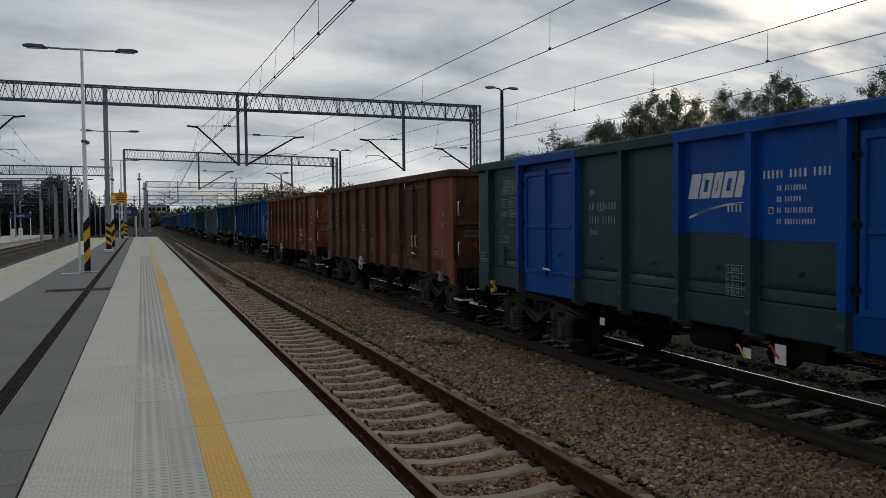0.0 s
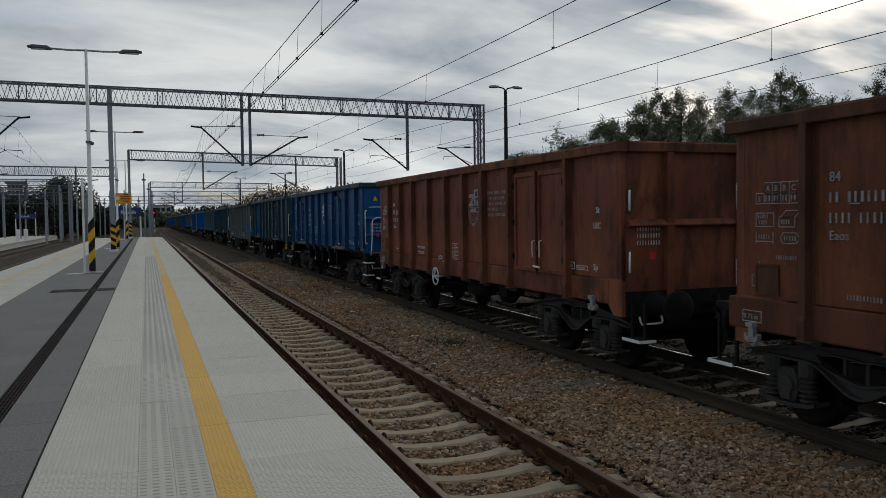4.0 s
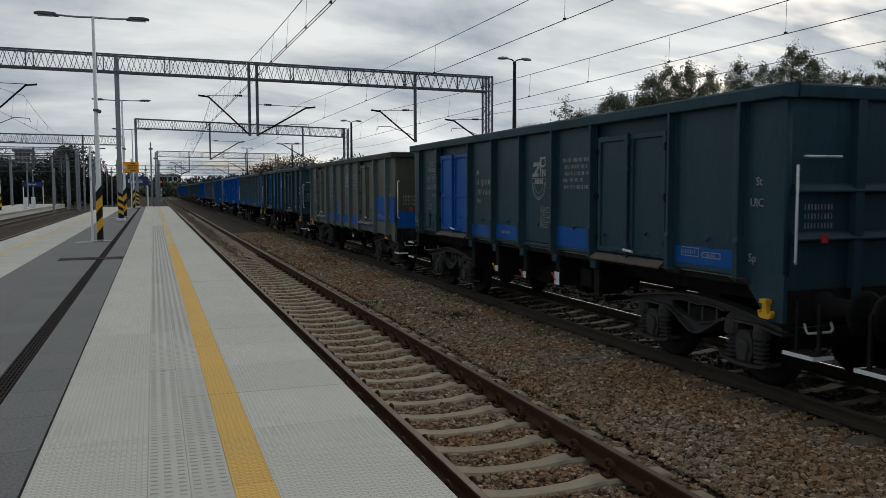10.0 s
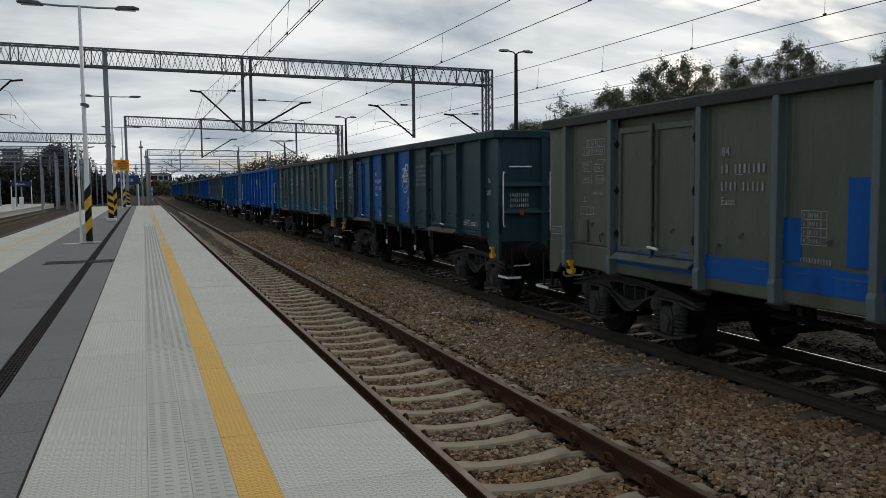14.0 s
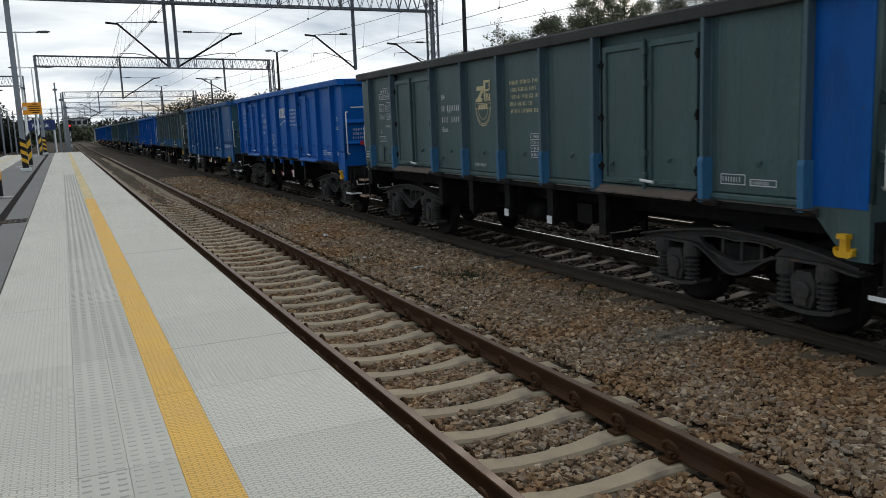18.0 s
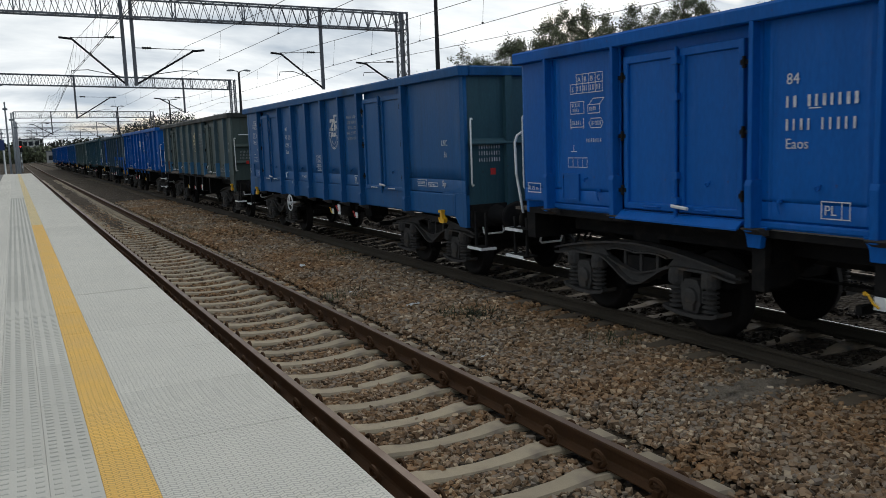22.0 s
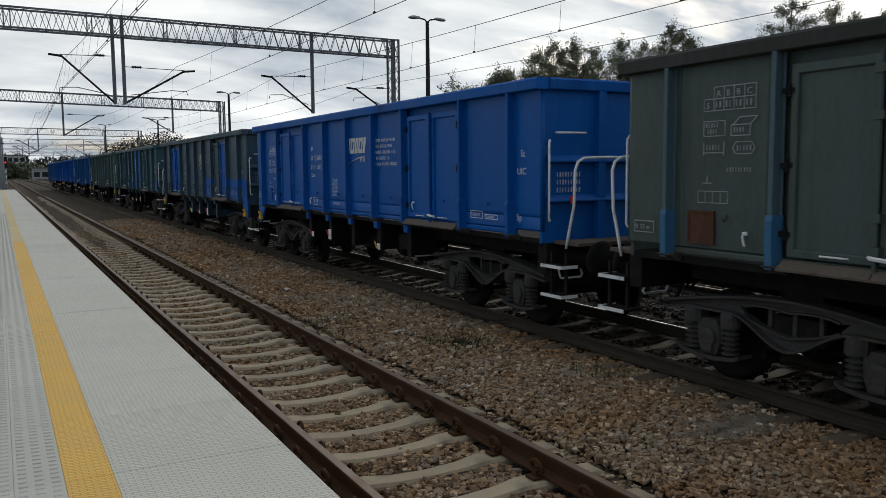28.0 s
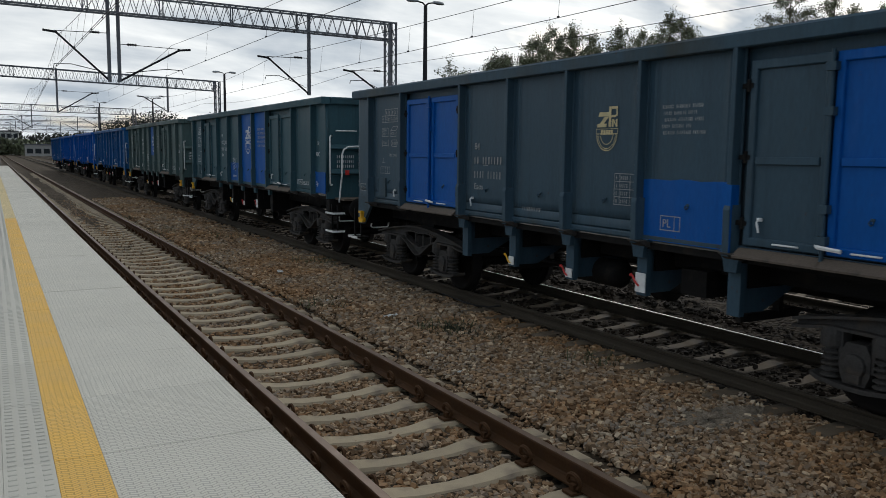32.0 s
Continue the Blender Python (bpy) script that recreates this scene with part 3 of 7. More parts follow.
def ground():
    bm = bmesh.new()
    xs = [-2500, -300, -60, -11.3, -4.9, 1.30, 30, 60, 300, 2500]
    ys = [-300, -40, 100, 300, 900, 3500]
    grid = [[bm.verts.new((x, y, -1.03)) for x in xs] for y in ys]
    for j in range(len(ys) - 1):
        for i in range(len(xs) - 1):
            bm.faces.new((grid[j][i], grid[j][i + 1], grid[j + 1][i + 1], grid[j + 1][i]))
    tagged(place("ground", mesh("ground", bm, MAT["soil"])), "brown trackside earth with sparse grass", "ground", kind="structure")
    # the stone bed of the tracks right of the platform
    bm = bmesh.new()
    xs = [1.42, 1.7, 2.0, 2.5, 3.0, 3.6, 4.2, 4.8, 5.3, 5.8, 6.3, 6.8, 7.6, 8.4, 9.2, 10.2, 11.5, 13, 15, 18, 24, 28, 30]
    ys = [START + 0.5 * i for i in range(72)] + [30 + 3 * i for i in range(60)] + [230, 300, 500, 900]
    rng = random.Random(5)

    def height(x, y):
        h = -0.985 if x > 4.3 else -1.006 + 0.036 * min(1.0, max(0.0, (y - 30) / 10))
        if 4.3 < x < 6.4:
            h += 0.045 * math.sin((x - 4.3) / 2.1 * math.pi)
        if x > 28:
            h -= 0.08
        return h + rng.uniform(-0.012, 0.012)

    grid = [[bm.verts.new((x, y, height(x, y))) for x in xs] for y in ys]
    for j in range(len(ys) - 1):
        for i in range(len(xs) - 1):
            bm.faces.new((grid[j][i], grid[j][i + 1], grid[j + 1][i + 1], grid[j + 1][i]))
    tagged(place("ballast_bed", mesh("ballast_bed", bm, MAT["bed"], True)), "brown and grey crushed stone bed under the tracks", "ballast", kind="structure")
    # a darker bed from the freight track outward, coloured with the train's shade
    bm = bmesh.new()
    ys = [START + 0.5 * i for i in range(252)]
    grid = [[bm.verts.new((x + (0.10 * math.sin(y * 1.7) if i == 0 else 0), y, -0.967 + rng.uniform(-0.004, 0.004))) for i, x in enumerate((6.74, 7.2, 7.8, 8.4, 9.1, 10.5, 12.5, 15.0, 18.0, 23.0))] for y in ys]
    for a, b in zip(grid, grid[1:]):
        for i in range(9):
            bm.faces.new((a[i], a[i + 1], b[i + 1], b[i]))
    tagged(place("oily_bed", mesh("oily_bed", bm, MAT["bed_dark"], True)), "stone bed under and behind the train, its shade put into the colour", "ballast", kind="structure")
    bm = bmesh.new()
    box(bm, -40, -4.65, START, 600, -1.2, -0.985)
    box(bm, -4.65, 1.42, PLATFORM_END + 0.2, 600, -1.2, -0.99)
    tagged(place("ballast_bed_west", mesh("ballast_bed_west", bm, MAT["bed_west"])), "grey-brown crushed stone bed beside the platform", "ballast", kind="structure")


def rocks(rng, n, spots, sizes, name, label, mat="stone"):
    """Loose stones: sharp-edged broken blocks, each skewed and turned its own way."""
    ring = lambda turn, z: [(math.cos(turn + q * 2.0944), math.sin(turn + q * 2.0944), z) for q in range(3)]
    wedge = np.array(ring(0.0, -0.75) + ring(1.0472, 0.75))
    wedge_tri = np.array([(2, 1, 0), (3, 4, 5), (0, 1, 3), (1, 4, 3), (1, 2, 4), (2, 5, 4), (2, 0, 5), (0, 3, 5)])
    block = np.array([(i, j, k) for k in (-0.7, 0.7) for j in (-0.8, 0.8) for i in (-0.8, 0.8)], float)
    block_tri = np.array([(0, 2, 3), (0, 3, 1), (4, 5, 7), (4, 7, 6), (0, 1, 5), (0, 5, 4), (2, 6, 7), (2, 7, 3), (0, 4, 6), (0, 6, 2), (1, 3, 7), (1, 7, 5)])
    verts, faces, count = [], [], 0
    half = n * 2 // 5
    for base, tri, lo, hi in ((wedge, wedge_tri, 0, half), (block, block_tri, half, n)):
        m, k = hi - lo, len(base)
        v = base[None] * rng.uniform(0.55, 1.12, (m, k, 3)) * rng.uniform((0.85, 0.70, 0.55), (1.45, 1.10, 0.90), (m, 3))[:, None]
        a, b = rng.uniform(0, 2 * np.pi, m), rng.uniform(-1.0, 1.0, m)
        ca, sa, cb, sb = np.cos(a), np.sin(a), np.cos(b), np.sin(b)
        x, y, z = v[..., 0], cb[:, None] * v[..., 1] - sb[:, None] * v[..., 2], sb[:, None] * v[..., 1] + cb[:, None] * v[..., 2]
        v = np.stack([ca[:, None] * x - sa[:, None] * y, sa[:, None] * x + ca[:, None] * y, z], -1) * sizes[lo:hi, None, None] + spots[lo:hi, None]
        verts.append(v.reshape(-1, 3))
        faces.append((tri[None] + count + k * np.arange(m)[:, None, None]).reshape(-1, 3))
        count += m * k
    tagged(place(name, solid(name, np.concatenate(verts), np.concatenate(faces), MAT[mat])), label, "ballast", kind="stuff")


def ballast():
    rng = np.random.default_rng(11)

    def field(x0, x1, y0, y1, per, z, size):
        n = int((x1 - x0) * (y1 - y0) * per)
        p = np.stack([rng.uniform(x0, x1, n), rng.uniform(y0, y1, n), np.full(n, z)], 1)
        return p, rng.uniform(size * 0.55, size * 1.35, n)

    sets = []
    for y0, y1, per, size in ((START, 3.5, 170, 0.048), (3.5, 14, 1150, 0.0285), (14, 26, 620, 0.036), (26, 48, 200, 0.050)):
        sets.append(field(4.35, 6.75, y0, y1, per, -0.945, size))
        sets.append(field(1.6, 4.35, y0, y1, per * 0.85, -0.994 if y0 < 4 else -1.002 if y0 < 20 else -0.99, min(size, 0.031)))
        sets.append(field(6.75, 9.3, y0, y1, per * 0.28, -0.965, size))
        sets.append(field(9.3, 11.4, y0, y1, per * 0.2, -0.895, size * 1.2))
        sets.append(field(11.4, 16.0, y0, y1, per * 0.07, -0.965, size * 1.9))
    p, s = np.concatenate([q[0] for q in sets]), np.concatenate([q[1] for q in sets])
    hump = np.clip((p[:, 0] - 4.3) / 2.1, 0, 1)
    p[:, 2] += 0.045 * np.sin(np.pi * hump) * (p[:, 0] < 6.45) + rng.uniform(-0.024, 0.014, len(p))
    # the pieces lie between the sleepers, not on them
    for mid in (NEAR, FREIGHT):
        along = np.abs((p[:, 1] - 0.60) / 0.61 - np.round((p[:, 1] - 0.60) / 0.61)) * 0.61
        on = (np.abs(p[:, 0] - mid) < 1.30) & (along < 0.125)
        rail = np.abs(np.abs(p[:, 0] - mid) - 0.753) < 0.085
        keep = ~(on & (rng.random(len(p)) < (0.99 if mid == NEAR else 0.86))) & ~rail
        p, s = p[keep], s[keep]
    bare = ((p[:, 0] - PATCH[0]) / 0.66) ** 2 + ((p[:, 1] - PATCH[1]) / 0.36) ** 2 < rng.uniform(0.1, 0.9, len(p))
    p, s = p[~bare], s[~bare]
    order = rng.permutation(len(p))
    p, s = p[order], s[order]
    # stones from the near freight rail outward get the colour with the train's shade
    in_shade = p[:, 0] > 6.78 + 0.10 * np.sin(p[:, 1] * 1.7) + rng.uniform(-0.12, 0.12, len(p))
    rocks(rng, int((~in_shade).sum()), p[~in_shade], s[~in_shade], "crushed_stones", "brown and grey crushed stones between the tracks")
    rocks(rng, int(in_shade.sum()), p[in_shade], s[in_shade], "oily_stones", "crushed stones under and behind the train, its shade put into the colour", "stone_dark")


def rail_mesh(name, length, mat, tall=0.15):
    bm = bmesh.new()
    d = 0.15 - tall
    half = [(0.072, d), (0.072, 0.011 + d), (0.018, 0.028 + d), (0.009, 0.044 + d), (0.009, 0.104), (0.034, 0.116), (0.036, 0.142), (0.030, 0.148)]
    outline = half + [(-x, z) for x, z in half[::-1]]
    prism(bm, [(x, z - 0.15) for x, z in outline], "y", 0, length)
    return mesh(name, bm, mat)


def sleeper_mesh(name, mat):
    """A prestressed concrete sleeper: wide under the rails, waisted and dipped in the middle."""
    bm = bmesh.new()
    rings = []
    for x, top, w in ((-1.25, -0.030, 0.115), (-1.22, -0.012, 0.12), (-1.0, 0, 0.12), (-0.5, 0, 0.115), (-0.3, -0.028, 0.10), (0, -0.040, 0.095),
                      (0.3, -0.028, 0.10), (0.5, 0, 0.115), (1.0, 0, 0.12), (1.22, -0.012, 0.12), (1.25, -0.030, 0.115)):
        rings.append([(x, -w - 0.02, top - 0.16), (x, w + 0.02, top - 0.16), (x, w, top - 0.025), (x, w - 0.02, top), (x, -w + 0.02, top), (x, -w, top - 0.025)])
    loft(bm, rings)
    return mesh(name, bm, mat)


def clip_mesh(name):
    """A sprung rail fastening: a shoulder, a bent spring bar and a base pad."""
    bm = bmesh.new()
    box(bm, 0.055, 0.15, -0.045, 0.045, 0.0, 0.014)
    box(bm, 0.085, 0.115, -0.020, 0.020, 0.014, 0.048)
    tube(bm, [(0.045, -0.03, 0.036), (0.075, -0.045, 0.040)] + [(0.088 + 0.012 * math.sin(q), -0.058 * math.cos(q), 0.056 + 0.046 * math.sin(q)) for q in [math.pi * i / 8 for i in range(9)]] + [(0.088, 0.04, 0.030), (0.088, 0.0, 0.018), (0.088, -0.04, 0.030)], 0.0135, 6)
    return mesh(name, bm, MAT["rail"])


def track(name, mid, y0, y1, rail_mat, head_mat, sleeper_mat, label, near_clips=0.0, top=RAIL, sleepers_to=95.0, near_head=None, wide=0.031, tall=0.15):
    t = thing(name, label, "railway track", kind="structure")
    rm = rail_mesh("rail", y1 - y0, rail_mat, tall)
    bm = bmesh.new()
    box(bm, -wide, wide, 0, y1 - y0, -0.0015, 0.0025)
    hm = mesh("rail_head", bm, head_mat)
    for s in (-1, 1):
        r = place("rail", rm, t, pose(mid + s * 0.753, y0, top))
        place("rail_head", hm, r, mat=near_head if s < 0 else None)
    sm, cm = sleeper_mesh("sleeper", sleeper_mat), clip_mesh("fastening")
    k = math.ceil((y0 - 0.6) / 0.61)
    y = 0.60 + 0.61 * k
    rng = random.Random(len(name))
    while y < min(y1, sleepers_to):
        s = place("sleeper", sm, t, pose(mid + rng.uniform(-0.015, 0.015), y, top - tall - 0.015, 0, 0, rng.uniform(-0.4, 0.4)))
        if 3 < y < near_clips:
            for side in (-1, 1):
                for turn in (0, 180):
                    place("fastening", cm, s, pose(side * 0.753, 0, 0.006, 0, 0, turn) @ Matrix.Diagonal((1.12, 1.25, 1.35, 1)))
        y += 0.61
    return t


def platform():
    """The island platform: body, edge strips, paving, grate."""
    p = thing("platform", "island platform of white ribbed slabs with a yellow line and grey paving", "platform", kind="structure")
    bm = bmesh.new()
    box(bm, -4.50, EDGE - 0.08, START, PLATFORM_END, -1.1, -0.06)
    part("body", bm, MAT["concrete"], p)
    bm = bmesh.new()
    box(bm, EDGE - 0.08, EDGE - 0.05, START, PLATFORM_END, -0.13, -0.06)
    part("edge_face", bm, MAT["concrete"], p)
    bm = bmesh.new()
    box(bm, -4.50, EDGE - 0.02, START, PLATFORM_END - 0.01, -0.06, -0.012)
    part("bedding", bm, MAT["joint"], p)

    def slab(name, x0, x1, length, mat, gap=0.004):
        bm = bmesh.new()
        box(bm, x0 + 0.0005, x1 - 0.0005, gap, length - gap, -0.05, 0.0)
        return mesh(name, bm, mat, bevel=0.0016)

    left, right = slab("slab", -0.70, -0.086, 2.03, MAT["slab"], 0.0014), slab("slab", 0.554, EDGE, 1.015, MAT["slab"], 0.0014)
    tact = [slab("tactile_slab", -0.086, 0.127, 1.015, MAT["tactile"], 0.001), slab("tactile_slab", 0.127, 0.341, 1.015, MAT["tactile"], 0.001)]
    line = slab("yellow_slab", 0.341, 0.554, 1.015, MAT["yellow"], 0.0015)
    k = 0
    y = 4.375 - 10 * 1.015
    while y < PLATFORM_END - 1.0:
        rng = random.Random(int(y * 100))
        z = rng.uniform(-0.0012, 0.0012)
        if k % 2 == 1:
            place("slab", left, p, pose(0, y, z))
        place("slab", right, p, pose(0, y, rng.uniform(-0.001, 0.001)))
        for q in tact:
            place("tactile_slab", q, p, pose(0, y, rng.uniform(-0.001, 0.001)))
        # beyond y 24 the line's fading with distance is put into the colour
        place("yellow_slab", line, p, pose(0, y, rng.uniform(-0.001, 0.001)), mat=MAT["worn_yellow"] if y > 24 else None)
        k += 1
        y += 1.015
    # raised bars of the tactile strip
    bm = bmesh.new()
    for x in (-0.052, 0.018, 0.092, 0.165, 0.235, 0.305):
        y = 3.0
        while y < 38:
            h = 0.0036
            v = [bm.verts.new(c) for c in ((x - 0.020, y - 0.011, 0), (x + 0.020, y - 0.011, 0), (x + 0.020, y + 0.011, 0), (x - 0.020, y + 0.011, 0),
                                           (x - 0.016, y - 0.006, h), (x + 0.016, y - 0.006, h), (x + 0.016, y + 0.006, h), (x - 0.016, y + 0.006, h))]
            for f in ((4, 5, 6, 7), (0, 1, 5, 4), (1, 2, 6, 5), (2, 3, 7, 6), (3, 0, 4, 7)):
                bm.faces.new([v[i] for i in f])
            y += 0.0635
    tagged(part("tactile_bars", bm, MAT["tactile"], p), kind="stuff")
    # grey paving between the strips, in long slabs
    for x0, wide, shift in ((-2.65, 0.46, 0.0), (-2.19, 0.455, 0.4), (-1.735, 0.46, 0.2), (-1.115, 0.40, 0.5)):
        me = slab("paving_slab", 0, wide, 0.80, MAT["paving"], 0.002)
        y = START + 0.5
        while y < PLATFORM_END - 1.5:
            place("paving_slab", me, p, pose(x0, y + shift, -0.0015))
            y += 0.80
    bm = bmesh.new()
    box(bm, -0.716, -0.702, START, PLATFORM_END - 0.2, -0.05, -0.004)
    box(bm, -1.275, -1.115, START, PLATFORM_END - 0.2, -0.05, -0.011)
    part("channel", bm, MAT["grate"], p)
    bar = bmesh.new()
    for i in range(5):
        box(bar, -0.075 + 0.032 * i, -0.062 + 0.032 * i, 0.004, 0.996, -0.010, 0.0)
    for j in range(9):
        box(bar, -0.077, 0.077, 0.02 + 0.117 * j, 0.045 + 0.117 * j, -0.0098, -0.002)
    me = mesh("drain_grate", bar, MAT["grate"])
    y = START + 1
    while y < PLATFORM_END - 1.2:
        place("drain_grate", me, p, pose(-1.195, y, -0.001))
        y += 1.0
    bm = bmesh.new()
    for i in range(14):
        box(bm, -2.06 + 0.096 * i, -1.985 + 0.096 * i, 20.0, 20.62, -0.01, 0.004)
    for y in (19.97, 20.29, 20.62):
        box(bm, -2.08, -0.72, y, y + 0.03, -0.01, 0.006)
    part("cross_drain", bm, MAT["grate"], p)
    # western white strip
    west = slab("slab", -4.50, -3.72, 1.015, MAT["slab"]), slab("slab", -3.72, -3.52, 1.015, MAT["worn_yellow"]), slab("slab", -3.52, -2.65, 1.015, MAT["slab"])
    y = START
    while y < PLATFORM_END - 1.0:
        for q in west:
            place("slab", q, p, pose(0, y, 0))
        y += 1.015


ground()
ballast()
platform()
near_track = track("near_track", NEAR, START, 420, MAT["rail"], MAT["rail_head"], MAT["sleeper"], "railway track with rusty rails on pale concrete sleepers", 32, tall=0.172)
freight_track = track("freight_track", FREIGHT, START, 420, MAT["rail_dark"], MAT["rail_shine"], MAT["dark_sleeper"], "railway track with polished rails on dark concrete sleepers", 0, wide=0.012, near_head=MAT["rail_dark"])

# ---- the goods train: nineteen open bogie wagons ----
SPEED, PITCH, FIRST = 5.25, 14.04, 15.15 - 7.02
# how far each wagon stands back from even spacing: those with a brakeman's platform are longer
BACK = (0.15, 0.28, 0.91, 1.24, 1.42, 1.96, 2.78, 2.82, 3.10, 3.46, 4.25, 4.64, 4.52, 5.0, 5.4, 5.8, 6.2, 6.6, 7.0)
SIDE, TOP, END = 1.385, 3.34, 6.40          # wall plane, rim height over the rail, end of the body
RIBS = {"a": (-5.75, -4.45, -2.50, -1.25, 0.0, 1.25, 2.50, 4.45, 5.75), "b": (-4.35, -2.30, -1.27, -0.18, 0.88, 1.95, 3.05, 5.0),
        "c": (-4.92, -2.79, -1.58, -0.57, 0.50, 1.66, 2.86, 3.86, 4.88)}
DOORS = {"a": ((2.62, 4.33), (-4.33, -2.62)), "b": ((3.19, 4.86), (-4.21, -2.45)), "c": (None, (-4.78, -2.94))}
FAR = {"a": 6.40, "b": 6.40, "c": 5.95}    # far end of the body


def panel_mesh(width, z0, z1, seam=0.0):
    """A wall sheet with a pressed, slightly bulged field."""
    bm = bmesh.new()
    h = width / 2
    box(bm, 0.0, 0.05, -h, h, z0, z1)
    rng = random.Random(int(width * 1000))
    levels = [(k / 9, 0.0) for k in range(10)]
    if seam:                           # a welded joint across the sheet
        levels = [q for q in levels if abs(q[0] - seam) > 0.02] + [(seam + d, q) for d, q in ((-0.007, 0.0), (-0.003, -0.009), (0.003, -0.009), (0.007, 0.0))]
    levels.sort()
    nz = len(levels) - 1
    cols = [(k / 6, 0.0) for k in range(7)]
    if width > 1.0:                    # pressed beads beside the stiffeners
        for y in (0.135, width - 0.135, width - 0.185):
            cols += [((y + d - 0.03) / (width - 0.06), q) for d, q in ((-0.016, 0.0), (-0.007, 0.005), (0.007, 0.005), (0.016, 0.0))]
    cols.sort()
    grid = []
    for j in range(nz + 1):
        row = []
        for i, (u, bead) in enumerate(cols):
            w, groove = levels[j]
            out = 0.008 * (1 - (2 * u - 1) ** 4) * (1 - (2 * w - 1) ** 6) + rng.uniform(-0.0022, 0.0022) + groove
            if i in (0, len(cols) - 1) or j in (0, nz):
                out = bead = 0.0
            row.append(bm.verts.new((-0.001 - out - bead, -h + 0.03 + u * (width - 0.06), z0 + 0.02 + w * (z1 - z0 - 0.04))))
        grid.append(row)
    for j in range(nz):
        for i in range(len(cols) - 1):
            bm.faces.new((grid[j][i], grid[j + 1][i], grid[j + 1][i + 1], grid[j][i + 1]))
    return bm


def rib_mesh(z0, h):
    """A welded box stiffener of half width h on a narrow flange."""
    bm = bmesh.new()
    prism(bm, [(0.0, -h - 0.024), (-0.010, -h - 0.024), (-0.014, -h - 0.004), (-0.106, -h), (-0.111, -h + 0.006), (-0.111, h - 0.006), (-0.106, h), (-0.014, h + 0.004), (-0.010, h + 0.024), (0.0, h + 0.024)], "z", z0 + 0.16, 3.28)
    return mesh("rib", bm, PAINT["grey"])


def rib_foot_mesh(z0, h, tall):
    """The deeper shoe at the foot of a stiffener, open below, with a slanted top."""
    bm = bmesh.new()
    rings = []
    for z, out in ((z0 - 0.06, 0.118), (z0 + tall - 0.05, 0.128), (z0 + tall, 0.113)):
        rings.append([(0.0, -h - 0.026, z), (-0.070, -h - 0.010, z), (-out + 0.005, -h - 0.006, z), (-out, -h, z), (-out, h, z), (-out + 0.005, h + 0.006, z), (-0.070, h + 0.010, z), (0.0, h + 0.026, z)])
    loft(bm, rings)
    return mesh("rib_foot", bm, PAINT["grey"])


def ledge_mesh():
    """The small shelf plate welded beside the foot of a stiffener."""
    bm = bmesh.new()
    prism(bm, [(0.02, 0.0), (-0.135, 0.0), (-0.135, -0.012), (-0.02, -0.075), (0.02, -0.075)], "y", -0.13, 0.065)
    return mesh("foot_ledge", bm, MAT["gear"])


def rim_mesh(far=6.40):
    bm = bmesh.new()
    prism(bm, [(-SIDE + 0.06, 3.20), (-SIDE - 0.104, 3.20), (-SIDE - 0.115, 3.210), (-SIDE - 0.123, 3.322), (-SIDE - 0.109, 3.345), (-SIDE + 0.05, 3.345), (-SIDE + 0.075, 3.30)], "y", -END - 0.05, far + 0.05)
    return mesh("top_rail", bm, PAINT["grey"])


def end_rim_mesh():
    bm = bmesh.new()
    prism(bm, [(0.06, 3.20), (-0.052, 3.20), (-0.064, 3.210), (-0.080, 3.322), (-0.066, 3.345), (0.05, 3.345), (0.075, 3.30)], "x", -SIDE + 0.075, SIDE - 0.075)
    return mesh("end_rail", bm, PAINT["grey"])


def leaf_mesh(width, z0, z1):
    """A door leaf: a raised frame round a recessed sheet, in one skin."""
    bm = bmesh.new()
    h, f = width / 2, 0.070
    ring = lambda x, d, e=0.0: [(x, -h + d, z0 + d), (x, h - d, z0 + d), (x, h - d, z1 - d - e), (x, -h + d, z1 - d - e)]
    loft(bm, [ring(0.02, 0.0), ring(-0.038, 0.0), ring(-0.045, 0.007), ring(-0.045, f - 0.008, 0.012), ring(-0.038, f, 0.012), ring(-0.014, f + 0.004, 0.012)])
    return mesh("door", bm, PAINT["grey"])


def cross_rail_mesh(width, z0, z1):
    """The middle rail across a door leaf."""
    bm = bmesh.new()
    mid, h = (z0 + z1) / 2 - 0.06, width / 2 - 0.086
    box(bm, -0.042, -0.012, -h, h, mid - 0.035, mid + 0.035)
    return mesh("cross_rail", bm, PAINT["grey"], bevel=0.006)


def hinge_mesh():
    bm = bmesh.new()
    rod(bm, (-0.050, 0, -0.055), (-0.050, 0, 0.055), 0.020, 8)
    box(bm, -0.054, -0.02, -0.045, 0.0, -0.022, 0.022)
    box(bm, -0.050, 0.055, 0.0, 0.075, -0.022, 0.022)
    return mesh("hinge", bm, MAT["under"])


def leaf_handle_mesh():
    bm = bmesh.new()
    tube(bm, [(0.0, 0.13, 0.0), (-0.030, 0.11, 0.004), (-0.034, -0.11, 0.004), (0.0, -0.13, 0.0)], 0.009, 6)
    return mesh("leaf_handle", bm, MAT["white"])


def hanger_mesh():
    """Two thin rods that carry a marker plate below the side member."""
    bm = bmesh.new()
    rod(bm, (0, -0.05, 0.76), (0, -0.05, 1.22), 0.014, 6)
    rod(bm, (0, 0.05, 0.76), (0.02, 0.05, 1.22), 0.014, 6)
    box(bm, -0.01, 0.35, -0.02, 0.02, 0.92, 0.96)
    return mesh("plate_hanger", bm, MAT["under"])


